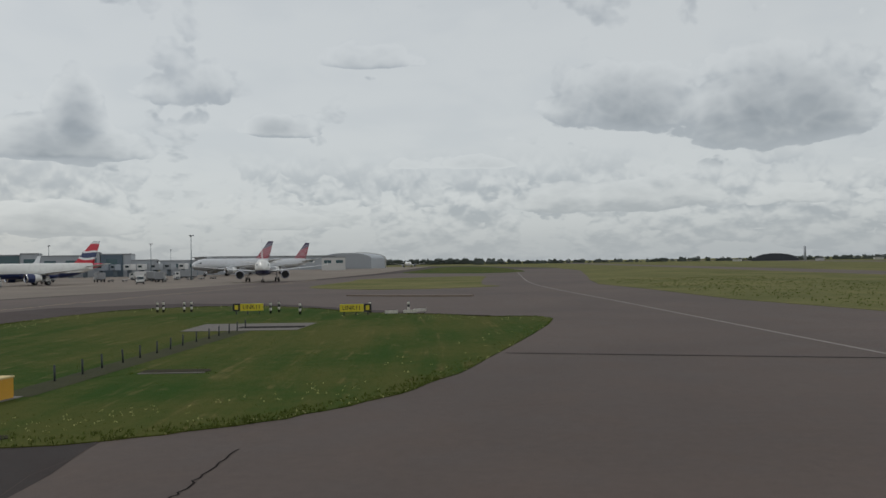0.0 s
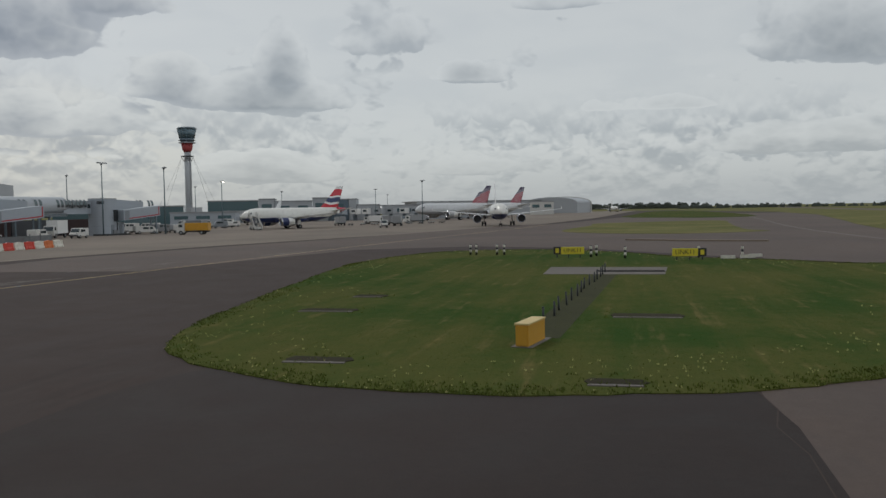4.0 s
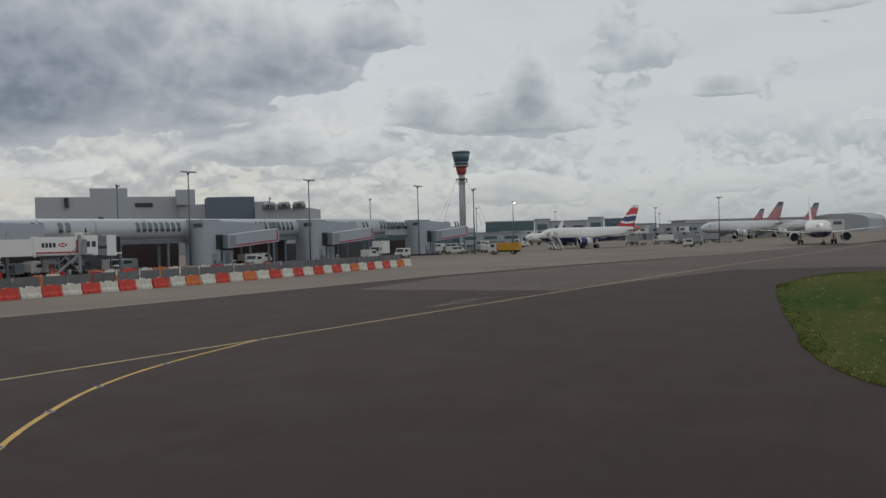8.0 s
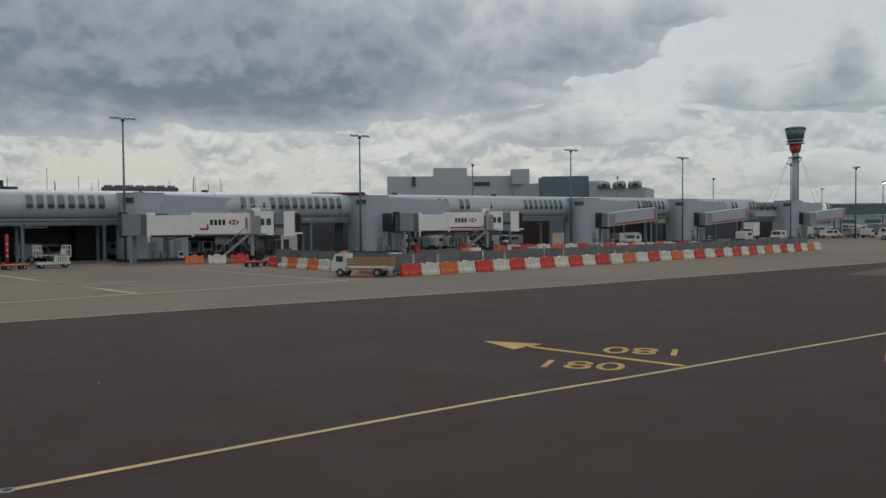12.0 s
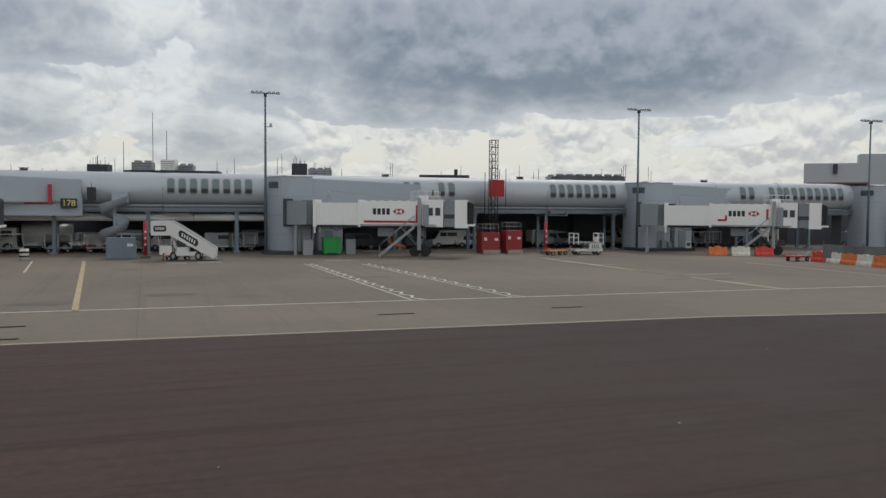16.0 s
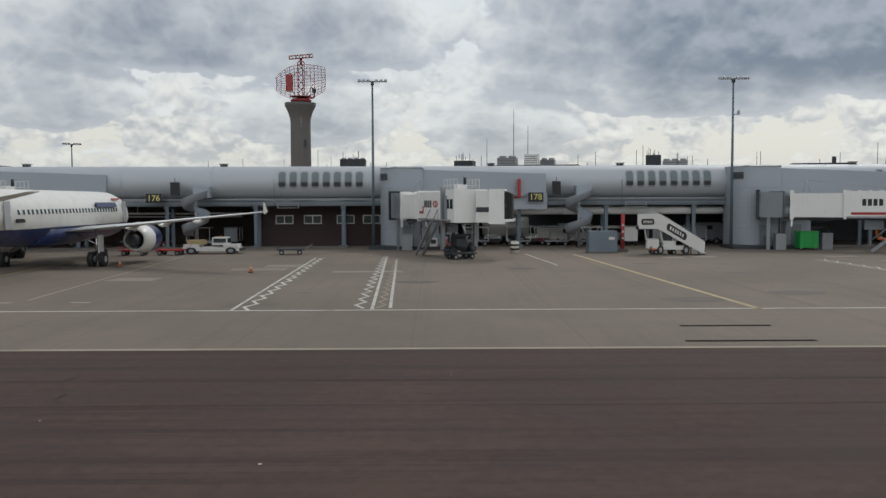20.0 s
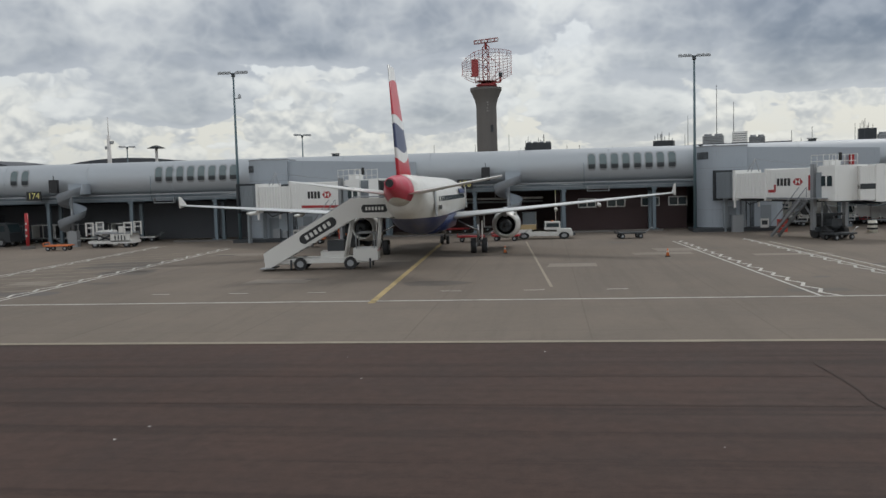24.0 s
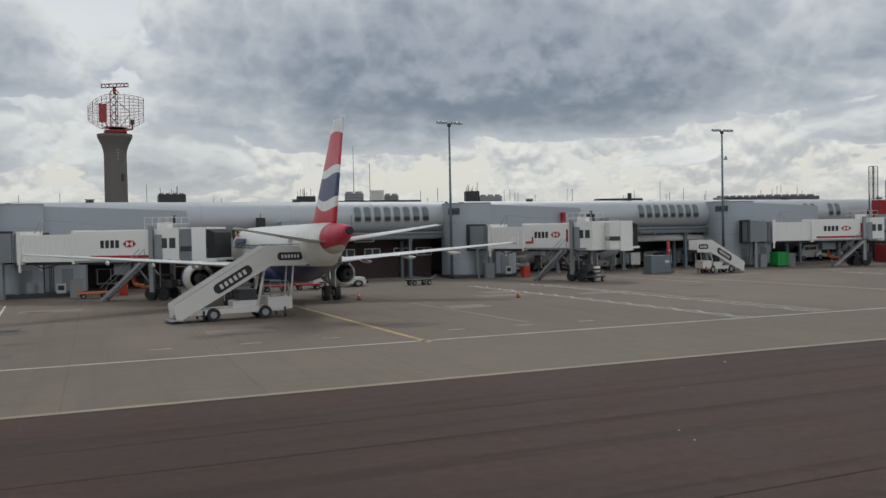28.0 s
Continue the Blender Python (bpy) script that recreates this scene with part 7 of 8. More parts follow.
# inset lights along the curved lead-off line
ring_mesh = mesh_of("light_ring", rods(((0, 0, 0.0), (0, 0, 0.022), 0.15, 0.13, 14)), bridge_grey)
lens_mesh = mesh_of("light_lens", rods(((0, 0, 0.02), (0, 0, 0.035), 0.09, 0.07, 10)), steel_dark)
for x, y in ((91.2, -5.38), (86.8, -7.07), (83.5, -9.08), (80.3, -11.56), (77.7, -14.4), (74.7, -19.0), (73.0, -25.3), (72.3, -30.6), (71.76, -36.0), (71.4, -44.0), (64.9, -0.63), (98.2, -3.94), (117.5, -5.87)):
    lt = thing("taxiway_light", "round steel light set flush in the taxiway", "light", (x, y, 0.0), group="inset taxiway lights")
    part("light_ring", ring_mesh, None, lt)
    part("light_lens", lens_mesh, None, lt)

# ---- things on the grass island ----
pit_earth = material("pit_earth", (0.038, 0.034, 0.022), 0.95, vary=0.5, scale=0.8, grain=8, bump=0.02, spec=0.08)
boxm = thing("marker_box", "yellow weathered equipment box on the grass", "box", (97.55, -40.44, 0.03), -12)
part("cabinet", boxes(((0, 0, 0.37), (1.8, 0.42, 0.68))), yellow_paint, boxm)
part("top_cap", boxes(((0, 0, 0.735), (1.85, 0.48, 0.05))), material("cap_cream", (0.62, 0.48, 0.22), 0.6), boxm)
part("end_plate", boxes(((-0.92, 0, 0.37), (0.05, 0.36, 0.6))), yellow_paint, boxm)
part("pad", boxes(((0.1, 0, 0.0), (2.2, 0.7, 0.05))), concrete_wall, boxm)
post_mesh = mesh_of("fence_post", rods(((0, 0, 0), (0, 0, 0.62), 0.042, None, 8), ((0, 0, 0.62), (0, 0, 0.66), 0.05, 0.02, 8)), steel_dark)
for i in range(14):
    x = 102.5 + i * 1.95
    ob = new("fence_post", post_mesh)
    ob.matrix_basis = pose(x, -40.5 - (x - 102.5) * 0.078 + r.uniform(-0.08, 0.08), 0.0, r.uniform(-3, 3), r.uniform(-3, 3), 0)
    tagged(ob, "short dark steel bollard post in the grass", "post", "bollards across the island")
sheet("worn_path", [(98.58, -39.91), (125.73, -41.69), (125.67, -43.22), (98.58, -41.31)], 0.045, material("bare_earth", (0.05, 0.052, 0.027), 0.95, vary=0.5, scale=0.5, grain=6, bump=0.02, spec=0.08), "bare earth strip along the posts")
sheet("concrete_pad", [(126.20, -38.44), (132.84, -38.49), (132.37, -46.76), (125.92, -46.24), (125.98, -42.64)], 0.05, pale, "pale concrete slab in the grass", edge=0.05)
sheet("drain_cover", [(128.07, -41.85), (129.49, -41.83), (129.32, -46.38), (127.89, -46.39)], 0.06, tar, "dark drain trench in the slab", edge=0.03)
for x0, y0, x1, y1 in ((104.38, -43.09, 105.39, -45.66), (105.56, -29.46, 106.43, -31.83), (93.54, -33.62, 94.23, -35.42), (91.26, -42.52, 91.87, -43.78), (111.61, -30.06, 112.58, -31.54)):
    sheet("drain_cover", [(x0 - 0.1, y0), (x0 + (x1 - x0) * 0.5, y0 + 0.15), (x1 + 0.1, y0), (x1, y1), (x0 + (x1 - x0) * 0.4, y1 - 0.2), (x0, y1)], 0.055, pit_earth, "brown earth drain pit in the grass", edge=0.05)
    sheet("drain_rim", [(x0 - 0.25, y0 + 0.05), (x0 - 0.05, y0 + 0.05), (x0 - 0.05, y1 - 0.05), (x0 - 0.25, y1 - 0.05)], 0.06, pale, "concrete rim of a drain pit", edge=0.05)
    tufts("pit_grass", [(x0 - 0.7, y0 + 0.6), (x1 + 0.7, y0 + 0.6), (x1 + 0.7, y1 - 0.6), (x0 - 0.7, y1 - 0.6)], 40, 0.07, blade, "longer grass round a drain pit", 12)


def taxi_sign(at, rz, text, flip):
    s = thing("taxiway_sign", "yellow taxiway sign lettered " + text + " on a low frame", "sign", at, rz, "taxiway signs")
    part("panel", boxes(((0.35 if flip else -0.35, 0, 0.62), (2.0, 0.16, 0.62))), sign_yellow, s)
    part("dark_panel", boxes(((-0.98 if flip else 0.98, 0, 0.62), (0.64, 0.17, 0.66))), black_paint, s)
    letters("lettering", text, 0.5, black_paint, s, pose(0.35 if flip else -0.35, -0.09, 0.62, 90, 0, 0), 0.006)
    part("lettering_mark", boxes(((-0.98 if flip else 0.98, -0.09, 0.62), (0.3, 0.02, 0.4))), sign_yellow, s)
    for x in (-1.0, 0.0, 1.0):
        part("leg", boxes(((x, 0, 0.16), (0.1, 0.1, 0.32))), steel_dark, s)


taxi_sign((144.91, -39.12, 0.03), -88, "LINK11", True)
taxi_sign((140.82, -48.98, 0.03), -88, "LINK11", False)
pole_w = mesh_of("marker_pole", rods(((0, 0, 0), (0, 0, 1.0), 0.1, None, 8)), black_paint)
pole_b = mesh_of("pole_band", rods(((0, 0, 0.25), (0, 0, 0.5), 0.105, None, 8), ((0, 0, 0.72), (0, 0, 0.95), 0.105, None, 8)), white_plastic)
for x, y in ((150.30, -29.52), (150.27, -30.09), (150.00, -32.12), (149.98, -32.80), (145.45, -41.03), (147.25, -41.47), (143.45, -43.94), (143.90, -49.97), (143.11, -53.34)):
    m = thing("marker_post", "short black and white banded marker post", "post", (x, y, 0.03), group="marker posts")
    part("marker_pole", pole_w, None, m)
    part("pole_band", pole_b, None, m)
for x, y in ((140.92, -51.94), (141.42, -53.50), (142.92, -54.32)):
    m = thing("edge_marker", "low white edge marker board", "marker", (x, y, 0.03), -85, "edge markers")
    part("board", boxes(((0, 0, 0.22), (1.1, 0.1, 0.24))), white_plastic, m)
    part("leg", boxes(((-0.4, 0, 0.06), (0.06, 0.06, 0.14)), ((0.4, 0, 0.06), (0.06, 0.06, 0.14))), steel_dark, m)
solid("earth_bank", one(prism, [(175.40, -60.64), (178.44, -52.74), (183.06, -44.36), (184.19, -44.67), (179.46, -53.74), (176.63, -61.05)], 0.0, 0.16), material("bank_earth", (0.20, 0.155, 0.115), 0.95, vary=0.4, scale=0.5), "low dark earth strip across the taxiway", "bank")

# ---- control tower ----


def ring_pts(x, y, r, z, seg=24, flat=1.0):
    return [(x + r * math.cos(2 * math.pi * i / seg), y + r * flat * math.sin(2 * math.pi * i / seg), z) for i in range(seg)]


ct = thing("control_tower", "slim control tower with a flared glass cab and red collar", "control tower", (510.89, 192.22, 0))
ct.scale = (0.945, 0.945, 0.945)
part("shaft", one(loft, [ring_pts(0, 0, 1.85, 0), ring_pts(0, 0, 1.85, 42.6)]), block_grey, ct)
part("shaft_rib", boxes(((-0.7, -1.78, 20), (0.3, 0.3, 40)), ((0.5, -1.84, 20), (0.4, 0.25, 40))), steel_grey, ct)
part("stay_ring", one(loft, [ring_pts(0, 0, 3.6, 38.6, 12), ring_pts(0, 0, 3.6, 39.1, 12)]), steel_dark, ct, "dark ring that holds the stay cables")
for a in (0, 60, 120, 180, 240, 300):
    c, s_ = math.cos(radians(a)), math.sin(radians(a))
    part("ring_strut", one(rod, (1.85 * c, 1.85 * s_, 35.6), (3.5 * c, 3.5 * s_, 38.7), 0.22, None, 6), steel_grey, ct)
part("collar", one(loft, [ring_pts(0, 0, 2.1, 41.4), ring_pts(0, 0, 2.9, 43.0), ring_pts(0, 0, 3.4, 46.6)]), radar_red, ct, "red collar below the cab")
part("gallery", one(loft, [ring_pts(0, 0, 4.9, 46.6), ring_pts(0, 0, 4.9, 47.1)]), block_grey, ct)
part("gallery_rail", one(loft, [ring_pts(0, 0, 4.9, 48.1), ring_pts(0, 0, 4.9, 48.25)]), steel_dark, ct)
part("cab_base", one(loft, [ring_pts(0, 0, 3.7, 47.1), ring_pts(0, 0, 4.3, 49.4)]), block_blue, ct)
part("cab_glass", one(loft, [ring_pts(0, 0, 4.25, 49.4), ring_pts(0, 0, 5.5, 54.9)]), cab_glass, ct)
for i in range(16):
    a = radians(i * 22.5)
    part("mullion", one(rod, (4.28 * math.cos(a), 4.28 * math.sin(a), 49.4), (5.54 * math.cos(a), 5.54 * math.sin(a), 54.9), 0.11, None, 5), steel_blue, ct)
part("roof", one(loft, [ring_pts(0, 0, 5.65, 54.9), ring_pts(0, 0, 5.65, 55.5), ring_pts(0, 0, 4.9, 56.0)]), steel_blue, ct)
for a in (210, 330, 90):
    c, s = math.cos(radians(a)), math.sin(radians(a))
    for k in (0.75, 1.0):
        part("stay_cable", one(rod, (3.5 * c, 3.5 * s, 38.6), (19 * k * c, 19 * k * s, 10), 0.06, None, 5), steel_grey, ct)
part("foot_building", boxes(((0, 0, 4), (14, 10, 9))), block_grey, ct)

# ---- radar tower ----
rt = thing("radar_tower", "concrete radar tower with a red and white lattice dish", "radar tower", (-8.5, 230.6, 0))
rt.scale = (1.035, 1.035, 1.035)
part("shaft", one(loft, [ring_pts(0, 0, 2.75, 0, 16), ring_pts(0, 0, 2.62, 25.2, 16)], False), concrete_wall, rt)
part("head", one(loft, [ring_pts(0, 0, r, z, 16) for r, z in ((2.62, 25.2), (2.75, 26.2), (3.1, 27.4), (3.6, 28.5), (4.05, 29.4), (4.1, 30.1))], False), concrete_wall, rt)
part("slit_window", boxes(((1.5, -2.2, 19.5), (0.7, 0.5, 1.8))), steel_dark, rt)
for k in range(7):
    part("wall_rung", boxes(((0.55, -2.72, 24.0 + k * 0.75), (0.5, 0.12, 0.09))), radar_white, rt)
part("turntable", one(loft, [ring_pts(0.2, 0, r, z, 20) for r, z in ((2.0, 30.1), (2.7, 30.6), (2.7, 30.95), (1.4, 31.3))], False), radar_red, rt)
part("turntable_rail", one(loft, [ring_pts(0.2, 0, 2.8, 31.7, 20), ring_pts(0.2, 0, 2.8, 31.8, 20)]), radar_wire, rt)
part("feed_arm", rods(((0.5, -1.0, 31.0), (4.0, -2.6, 31.2), 0.22), ((4.0, -2.6, 31.2), (4.1, -2.7, 33.0), 0.2), ((1.2, -0.6, 31.4), (4.0, -2.6, 32.2), 0.09)), radar_red, rt)
part("feed_horn", boxes(((4.0, -2.6, 33.0), (0.9, 0.9, 1.1))), steel_dark, rt)
W, H0, H1 = 6.3, 31.3, 40.2


def dish_pt(u, v):
    """The dish: u across, v up, both -1..1; bowed to the back, with one rounded and one square end."""
    cut = 1.0 - (0.34 * u * u if u > 0 else 0.62 * abs(u) ** 2.6)
    z = (H0 + H1) / 2 + v * cut * (H1 - H0) / 2 - (0.9 * u * u if u < 0 else -0.3 * u)
    return Vector((u * W + 0.4, -1.9 + 3.1 * (1 - u * u) + 1.0 * (1 - v * v), z))


for i in range(13):
    u = -1 + i / 6
    bm = bmesh.new()
    for j in range(8):
        rod(bm, dish_pt(u, -1 + j / 4), dish_pt(u, -1 + (j + 1) / 4), 0.085 if i % 3 == 0 else 0.055, None, 5)
    part("dish_rib", bm, radar_red if i % 3 == 0 else radar_wire, rt)
for j in range(11):
    v = -1 + j / 5
    ring = [[dish_pt(-1 + i / 8, v) + Vector((0, a, b)) for a, b in ((-0.045, -0.045), (0.045, -0.045), (0.045, 0.045), (-0.045, 0.045))] for i in range(17)]
    part("dish_rung", one(loft, ring, False), radar_red if j in (0, 5, 10) else radar_wire, rt)
for i in range(44):
    u = -1 + i / 21.5
    bm = bmesh.new()
    for j in range(6):
        rod(bm, dish_pt(u, -1 + j / 3), dish_pt(u, -1 + (j + 1) / 3), 0.022, None, 4)
    part("mesh_wire", bm, radar_wire, rt)
part("red_screen", boxes(((-2.6, -1.0, 35.2), (1.8, 0.4, 4.4))), radar_red, rt)
bm = bmesh.new()
for z0 in (31.0, 32.9, 34.8, 36.7, 38.6):
    for sx in (-1, 1):
        rod(bm, (sx * 0.85, 1.8, z0), (-sx * 0.85, 1.8, z0 + 1.9), 0.09, None, 5)
        rod(bm, (sx * 0.85, 1.8, z0), (sx * 0.85, 1.8, z0 + 1.9), 0.11, None, 5)
part("back_frame", bm, radar_red, rt)
for sx in (-1, 1):
    part("side_brace", rods(((sx * 0.9, 1.8, 31.4), (sx * 3.4, 0.2, 35.0), 0.08, None, 5), ((sx * 0.9, 1.8, 38.4), (sx * 3.4, 0.2, 36.0), 0.08, None, 5)), radar_red, rt)
part("top_bar", boxes(((0.3, 0.4, 41.75), (6.2, 0.7, 0.18), 0, 1.0, -5), ((0.3, 0.4, 42.55), (6.2, 0.7, 0.18), 0, 1.0, -5)), radar_red, rt)
for i in range(8):
    x = -2.7 + i * 0.86
    part("top_bar_slat", boxes(((x, 0.1, 42.13 + 0.0875 * (x - 0.3)), (0.34, 0.5, 0.75))), radar_white if i % 2 else radar_wire, rt)
part("top_post", rods(((0.2, 0.6, 40.0), (0.2, 0.6, 41.7), 0.35), ((-0.8, 0.6, 40.4), (0.2, 0.6, 41.5), 0.12), ((1.2, 0.6, 40.4), (0.2, 0.6, 41.5), 0.12)), radar_red, rt)

# ---- grey building blocks behind the pier ----
gb = thing("terminal_block", "large grey windowless block behind the pier", "building")
part("wall", one(prism, [(262.77, 233.96), (302.34, 201.35), (317.32, 215.51), (290.47, 253.79)], 0, 21.3), block_grey, gb)
part("wall", one(prism, [(299.06, 203.06), (303.74, 164.23), (327.89, 179.70), (321.12, 213.77)], 0, 18.0), block_grey, gb)
part("roof_box", one(prism, [(276.72, 223.09), (286.47, 215.11), (292.43, 221.72), (282.68, 230.20)], 21.3, 24.4), block_grey, gb)
part("roof_box", one(prism, [(296.55, 201.06), (301.12, 196.59), (305.24, 201.49), (300.65, 205.96)], 18, 23.6), block_grey, gb)
part("blue_block", one(prism, [(292.47, 182.56), (302.86, 170.28), (314.08, 180.44), (301.87, 192.83)], 0, 19.9), block_blue, gb)
part("wall", one(prism, [(300.82, 168.25), (306.61, 149.09), (327.51, 159.67), (320.01, 180.55)], 0, 15.2), block_grey, gb)
for i in range(3):
    x, y = 302.4 + i * 1.75, 163.4 - i * 5.2
    part("cooling_drum", one(loft, [[(x + 2.3 * math.cos(q), y + 2.3 * math.sin(q), z) for q in [k * math.pi / 9 for k in range(18)]] for z in (15.2, 16.6)] + [[(x + 1.7 * math.cos(q), y + 1.7 * math.sin(q), 17.5) for q in [k * math.pi / 9 for k in range(18)]]]), steel_grey, gb)
    part("drum_grille", boxes(((x - 1.7, y - 1.4, 16.2), (1.6, 1.0, 0.9), -60)), steel_dark, gb)
part("slit", boxes(((270.26, 227.28, 19.3), (1.3, 1.3, 3.4), -40)), steel_dark, gb)
part("slit", boxes(((290.26, 211.01, 18.3), (6.0, 0.6, 1.4), -40)), steel_dark, gb)

# long low terminal buildings beyond the pier's end
for poly, h, mat, lab in (
        ([(336.0, 106.0), (345.5, 86.5), (365, 94), (356, 114)], 4.6, tower_skin, "low grey terminal canopy wing"),
        ([(414, 158), (422, 147.5), (440, 156), (432, 167)], 7.8, teal_glass, "teal glazed hall beside the terminal"),
        ([(430.5, 140.0), (439.5, 119.2), (459, 127), (450, 148)], 9.8, teal_glass, "teal glazed terminal block"),
        ([(439.6, 119.0), (442.2, 112.2), (461, 119), (459, 126)], 10.4, block_grey, "grey terminal stair block"),
        ([(442.3, 112.0), (447.8, 95.9), (467, 103), (462, 118)], 9.3, block_grey, "long grey terminal building with glass bands"),
        ([(447.8, 95.7), (449.9, 88.9), (469, 95), (467, 102)], 10.6, block_grey, "square grey terminal block"),
        ([(450.3, 88.6), (452.6, 79.7), (472, 85), (469, 94)], 9.8, block_blue, "slate blue glazed terminal block"),
        ([(452.7, 79.5), (453.5, 76.2), (473, 81), (472, 84.5)], 9.8, block_grey, "narrow grey terminal block"),
        ([(453.6, 76.0), (456.1, 66.0), (476, 71), (473, 80.5)], 7.0, block_grey, "grey sloping terminal end"),
        ([(462, 66.0), (474, 18.0), (494, 23), (482, 71)], 6.6, block_grey, "low grey pier with long windows"),
        ([(627.4, 11.8), (628.7, -3.6), (646, -2), (644, 13)], 8.2, truck_white, "plain white storage building"),
        ([(693.1, 103.3), (748.5, 2.7), (786, 20), (730, 122)], 10.4, block_grey, "very long grey hangar hall"),
        ([(936.02, 45.29), (956.34, 19.52), (981.40, 27.56), (961.08, 57.32)], 11.5, truck_white, "far pale storage building"),
        ([(257.62, 80.60), (293.64, 86.98), (293.10, 99.02), (255.72, 92.55)], 6.0, teal_glass, "teal glass link building at the pier end")):
    t = thing("terminal_building", lab, "building", group="terminal buildings")
    part("wall", one(prism, poly, 0, h), mat, t)
    part("roof", one(prism, [(sum(p[0] for p in poly) / 4 + (x - sum(p[0] for p in poly) / 4) * 1.02, sum(p[1] for p in poly) / 4 + (y - sum(p[1] for p in poly) / 4) * 1.04) for x, y in poly], h, h + 0.5), steel_grey, t)
    (x0, y0), (x1, y1) = poly[0], poly[1]
    n = int(math.hypot(x1 - x0, y1 - y0) / 6)
    ang = math.degrees(math.atan2(y1 - y0, x1 - x0))
    for i in range(n):
        if (i * 7) % 5 == 3:
            continue
        k = (i + 0.5) / n
        nx, ny = (y1 - y0), -(x1 - x0)
        q = math.hypot(nx, ny)
        w = part("window", boxes(((x0 + (x1 - x0) * k + nx / q * 0.06, y0 + (y1 - y0) * k + ny / q * 0.06, h * 0.68), (4.6, 0.2, h * 0.24), ang)), teal_glass, t)
hg = thing("hangar", "dark far hangar end with a shallow arched roof", "hangar", (768.0, -2.5, 0), 72)
arch = [(22 * math.cos(q), 8 + 4.5 * math.sin(q)) for q in [math.pi * i / 12 for i in range(13)]]
part("shell", one(slab, [(22, 0)] + arch + [(-22, 0)], 1, 0, 30), block_grey, hg)
part("front_frame", one(slab, [(23, 0), (23, 8)] + [(23 * math.cos(q), 8 + 5.2 * math.sin(q)) for q in [math.pi * i / 12 for i in range(13)]] + [(-23, 0)], 1, -0.6, 0), truck_white, hg)
for k in range(5):
    part("hangar_door", boxes(((-14 + k * 7, -0.7, 4.2), (6.6, 0.3, 8.0))), block_blue, hg)

for i in range(16):
    q = random.Random(60 + i)
    k = i / 15
    px, py = 430 + 30 * k + q.uniform(-2, 1), 128 - 80 * k
    g = thing("gate_hut", "small grey gate room on legs before the terminal", "building", (px - 4, py, 0), q.uniform(60, 80), "gate rooms")
    part("room", boxes(((0, 0, 4.2), (q.uniform(3, 6), 3, 2.6))), q.choice((bridge_white, block_grey, tower_skin)), g)
    part("leg", boxes(((0, 0, 1.45), (0.5, 2.2, 2.9))), steel_blue, g)
    part("window", boxes(((0, 1.52, 4.4), (2.0, 0.06, 0.9))), window_glass, g)
# wave roofs and masts beyond the pier
for x, y, w, h in ((-149.41, 300.91, 27, 19.2), (-204.06, 273.56, 30, 19.5), (-263.55, 252.62, 34, 18), (-58.06, 317.75, 18, 17.2)):
    wr = thing("wave_roof_building", "dark low building with a curved wave roof", "building", (x, y, 0), group="wave roofs")
    part("roof", one(slab, [(w * math.cos(math.pi * i / 14), 14.5 + (h - 14.5) * math.sin(math.pi * i / 14)) for i in range(15)], 1, 0, 30), dome_grey, wr)
    part("wall", boxes(((0, 15, 7.2), (w * 1.9, 26, 14.4))), dark_render, wr)
wm = thing("white_mast", "white mast with small side aerials", "mast", (-114.11, 226.52, 0))
part("pole", one(rod, (0, 0, 0), (0, 0, 22), 0.8, 0.45, 10), radar_white, wm)
part("tip", one(rod, (0, 0, 22), (0, 0, 27), 0.12), radar_white, wm)
part("aerials", boxes(((0.8, 0, 20), (1.2, 0.5, 0.9)), ((-0.7, 0, 18.6), (0.8, 0.5, 0.9))), steel_grey, wm)
um = thing("umbrella_lamp", "grey lamp with a flat umbrella reflector", "lamp post", (-72.47, 168.48, 0))
part("pole", one(rod, (0, 0, 0), (0, 0, 14.6), 0.3), radar_white, um)
part("reflector", one(rod, (0, 0, 14.6), (0, 0, 15.2), 1.9, 0.4, 14), steel_dark, um)

# terminal roofs with plant, seen over the tube
rb = thing("terminal_roof_building", "dark flat terminal building behind the pier", "building")
part("wall", one(prism, [(15.95, 208.04), (152.73, 159.46), (165.51, 198.86), (25.95, 248.04)], 0, 10.6), dark_render, rb)
part("parapet", one(prism, [(15.94, 207.71), (152.73, 159.15), (152.73, 159.86), (15.97, 208.49)], 10.6, 10.9), concrete_wall, rb)


def plant(at, rz, s, paint, label, fans=0):
    p = thing("roof_plant", label, "roof plant", at, rz, "rooftop plant")
    part("casing", boxes(((0, 0, s[2] / 2), s)), paint, p)
    part("plinth", boxes(((0, 0, -0.7 if at[2] > 5 else 0.1), (s[0] * 1.04, s[1] * 1.04, 1.4 if at[2] > 5 else 0.2))), steel_dark, p)
    for i in range(fans):
        x = (i - (fans - 1) / 2) * s[0] / max(fans, 1)
        part("fan_drum", one(rod, (x, 0, s[2]), (x, 0, s[2] + 0.45), s[0] / fans * 0.38, None, 14), steel_grey, p)
    for i in range(4):
        part("slat", boxes(((0, -s[1] / 2 - 0.03, s[2] * (0.2 + 0.2 * i)), (s[0] * 0.9, 0.06, 0.1))), steel_dark, p)


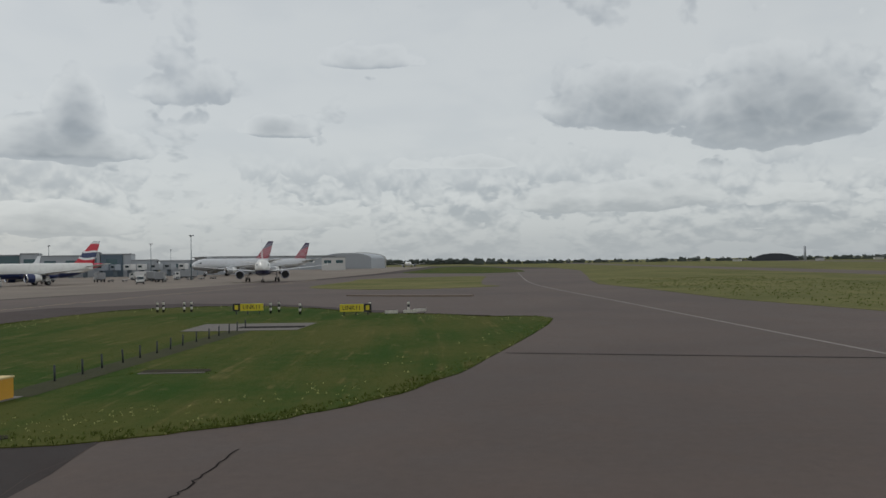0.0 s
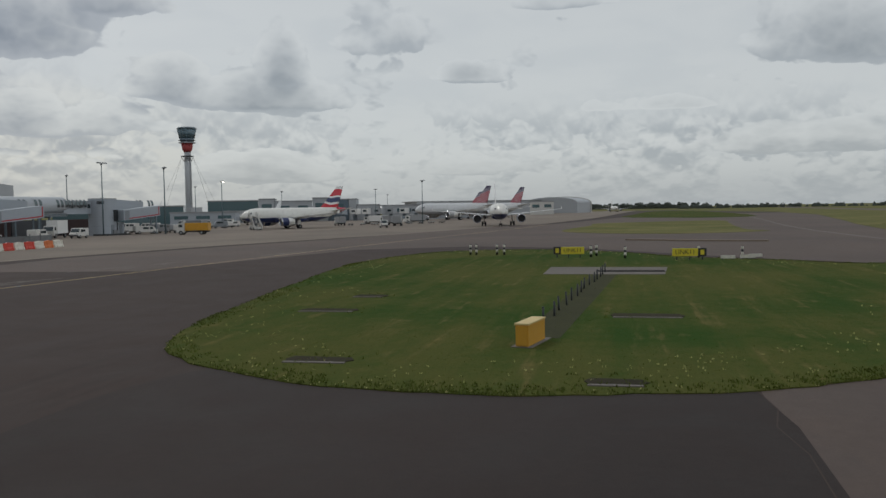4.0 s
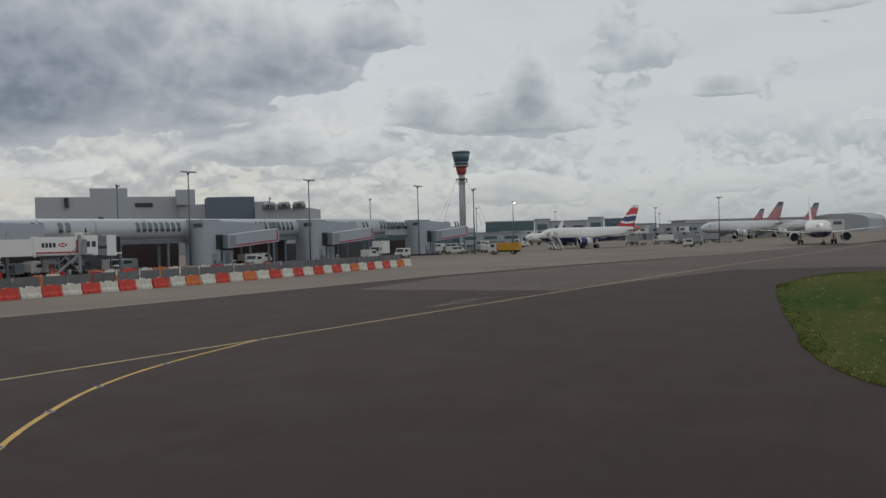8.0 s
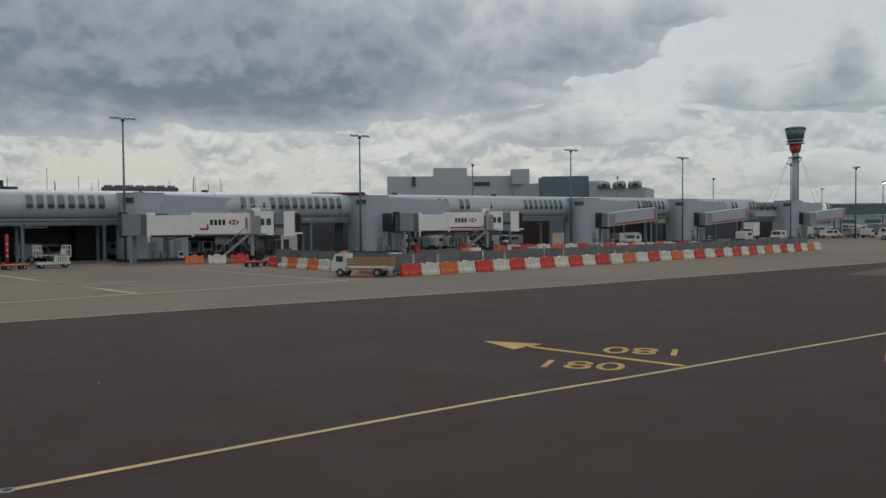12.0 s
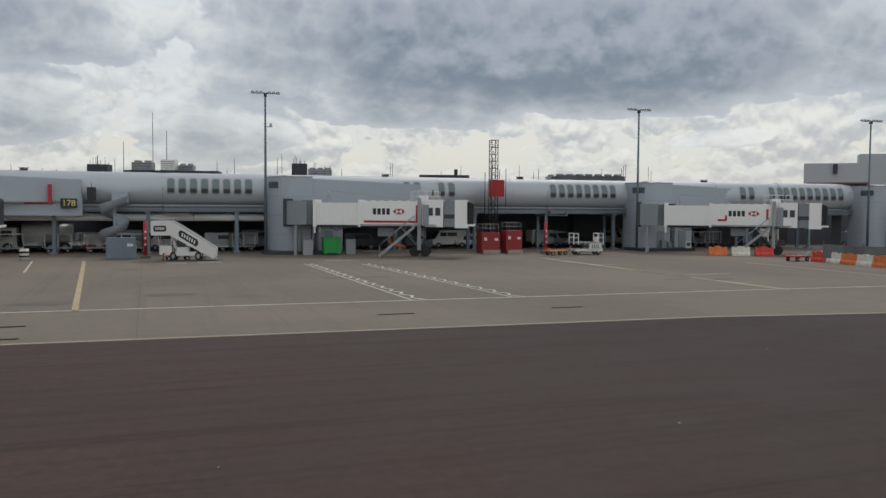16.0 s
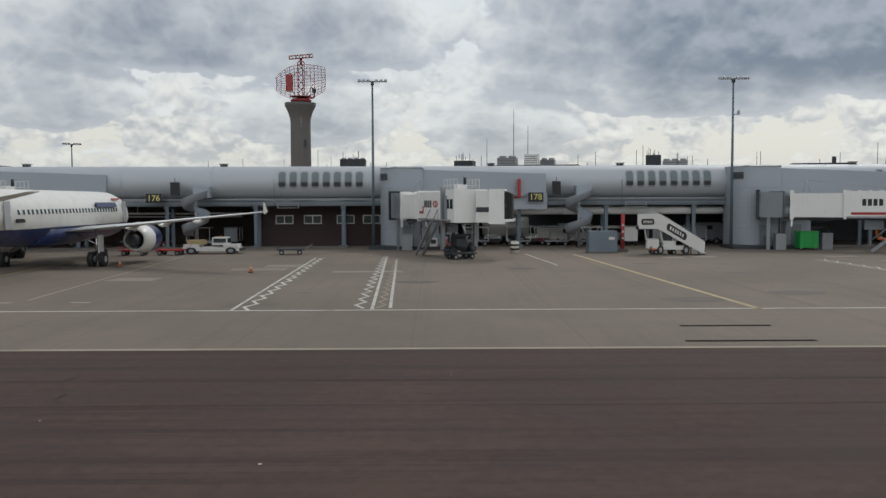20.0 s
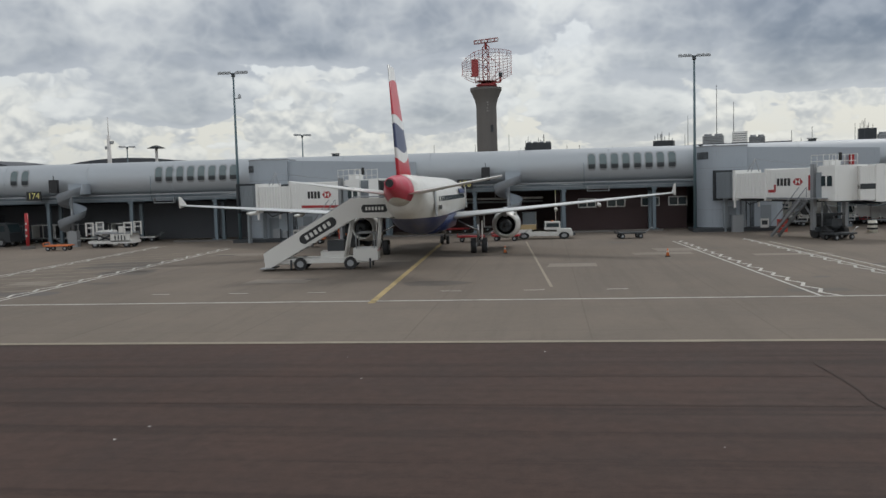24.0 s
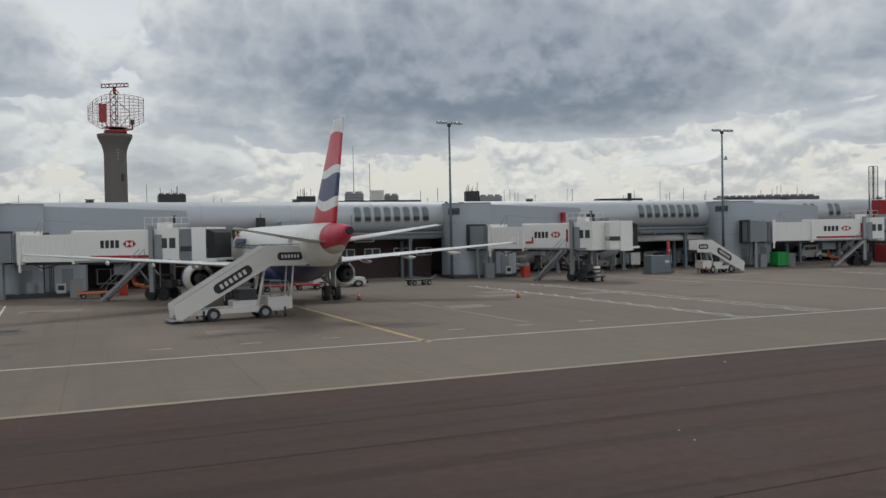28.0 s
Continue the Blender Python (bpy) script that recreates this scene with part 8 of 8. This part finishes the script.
plant((51.5, 202.44, 11.9), -14, (21, 6, 1.2), dark_render, "long dark plant room on the terminal roof")
plant((44.8, 200.0, 13.1), -14, (4.5, 3, 1.7), steel_grey, "grey air handling unit with fans", 2)
plant((54.3, 200.00, 13.1), -14, (3.4, 3, 1.2), steel_grey, "grey air handling unit with fans", 2)
plant((50.4, 199.2, 13.1), -14, (3.2, 3, 2.4), bridge_white, "pale boxed roof unit")
plant((35.1, 209.1, 11.9), -14, (4.6, 4, 2.6), steel_dark, "dark roof tank room")
plant((5.2, 235.0, 0), 0, (6.8, 5, 16.2), steel_dark, "dark lift house with small roof boxes", 4)
plant((83.0, 215.0, 11.9), -14, (3.8, 3, 4.2), steel_dark, "dark square cooling tower")
plant((88.2, 214.0, 11.9), -14, (6.0, 3, 2.8), steel_grey, "grey roof units in a row", 3)
plant((114.0, 190.0, 11.9), -14, (12, 4, 1.0), dark_render, "low dark roof hut with two flues")
plant((116.5, 188.5, 12.8), -14, (0.8, 0.8, 1.5), steel_dark, "dark flue on the roof hut")
plant((142.0, 176.0, 11.9), -14, (13, 4, 0.7), steel_grey, "row of rooftop coolers", 7)
plant((131.07, 148.92, 0), -14, (14, 4, 11.6), dark_render, "low dark roof block with coolers", 7)
aer = random.Random(21)
aerials = thing("roof_aerials", "thin radio aerials standing on the terminal roofs", "aerial")
for i in range(46):
    t = aer.random()
    x, y = -35 + 200 * t, 222 - 46 * t + aer.uniform(-6, 6)
    part("aerial", one(rod, (x, y, 8), (x, y, aer.uniform(12.8, 16.0) + (3 if i % 11 == 0 else 0)), 0.06, None, 5), steel_dark, aerials)
for i in range(26):
    bx, by, bz, w = ((5.2, 235.0, 16.2, 6.4), (35.1, 209.1, 14.4, 4.4), (83.0, 215.0, 16.0, 3.2))[i % 3]
    x = bx + aer.uniform(-w / 2, w / 2)
    part("aerial", one(rod, (x, by, bz - 0.5), (x, by, bz + aer.uniform(0.5, 2.4)), 0.06, None, 5), steel_dark, aerials)
for x, y, h in ((49.96, 203.48, 22.5), (46.93, 207.35, 27), (40.40, 207.45, 20)):
    part("aerial", one(rod, (x, y, 8), (x, y, h), 0.11, 0.05, 6), steel_dark, aerials)
rh = thing("roof_hatch", "flat dark red roof edge behind the tube", "roof", (132.60, 83.93, 0), -40)
part("plate", boxes(((0, 0, 8.55), (7.5, 2.5, 0.22))), material("roof_red", (0.16, 0.04, 0.04), 0.7), rh)
part("prop", boxes(((0, 0, 4.2), (1.2, 0.6, 8.4))), steel_dark, rh)

# ---- far woods and far field buildings ----


def woods(name, pts, count, h, seed, label):
    """A far belt of trees: trunks and ragged crowns of many small leaf clumps."""
    r = random.Random(seed)
    vs, fs = [], []
    for _ in range(count):
        t = r.random() * (len(pts) - 1)
        i = int(t)
        k = t - i
        x = pts[i][0] + (pts[i + 1][0] - pts[i][0]) * k + r.uniform(-25, 25)
        y = pts[i][1] + (pts[i + 1][1] - pts[i][1]) * k + r.uniform(-15, 15)
        hh = h * r.uniform(0.55, 1.0) * (1.0 + 0.35 * noise.noise(Vector((x * 0.01, y * 0.01, seed))))
        for _ in range(26):
            a, e, q = r.uniform(0, 6.3), r.random() ** 0.7, r.uniform(0.2, 1.0)
            rad = hh * 0.48 * math.sqrt(max(0.05, 1 - (e - 0.45) ** 2 * 2.6)) * q
            c = Vector((x + math.cos(a) * rad, y + math.sin(a) * rad, -3 + hh * (0.12 + 0.86 * e)))
            s = hh * r.uniform(0.10, 0.2)
            n0 = len(vs)
            for d in ((1, 0, 0), (-0.5, 0.86, 0), (-0.5, -0.86, 0), (0, 0, 1.0), (0.1, 0, -0.8)):
                vs.append(tuple(c + Vector(d) * s * r.uniform(0.7, 1.3)))
            fs += [(n0, n0 + 1, n0 + 3), (n0 + 1, n0 + 2, n0 + 3), (n0 + 2, n0, n0 + 3), (n0 + 1, n0, n0 + 4), (n0 + 2, n0 + 1, n0 + 4), (n0, n0 + 2, n0 + 4)]
    me = bpy.data.meshes.new(name)
    me.from_pydata(vs, [], fs)
    me.materials.append(hazed_green)
    tagged(new(name, me), label, "trees", kind="stuff")


woods("far_woods", [(1177.62, -131.57), (1197.94, -251.33), (1128.25, -421.08), (1058.48, -560.89), (998.68, -700.72), (898.90, -900.54)], 420, 8, 31, "far dark green belt of trees on the horizon")
woods("far_woods", [(1497.90, 58.61), (1498.00, -61.30), (1398.01, -171.29)], 160, 12, 32, "distant hazy trees along the airfield edge")
fd = thing("domed_hall", "far grey hall with a shallow domed roof", "building", (983.29, -439.03, -2))
part("dome", one(slab, [(24 * math.cos(math.pi * i / 14), 2 + 8 * math.sin(math.pi * i / 14)) for i in range(15)], 0, -10, 10), dome_grey, fd)
fd.matrix_basis = pose(985, -438, -2, 0, 0, 65) @ pose(0, 0, 0, 0, 0, 90)
ch = thing("far_chimney", "slim far grey chimney", "chimney", (968.34, -462.98, -3))
part("stack", one(rod, (0, 0, 0), (0, 0, 18), 1.5, 1.2, 10), block_grey, ch)
for x, y, w in ((998.21, -401.09, 20), (888.34, -440.98, 34), (928.46, -520.89, 26)):
    fb = thing("far_shed", "low white shed across the airfield", "building", (x, y, -2), 65, "far sheds")
    part("wall", boxes(((0, 0, 2.0), (8, w, 4.0))), truck_white, fb)
    part("roof", boxes(((0, 0, 4.2), (8.6, w + 0.6, 0.4))), steel_grey, fb)
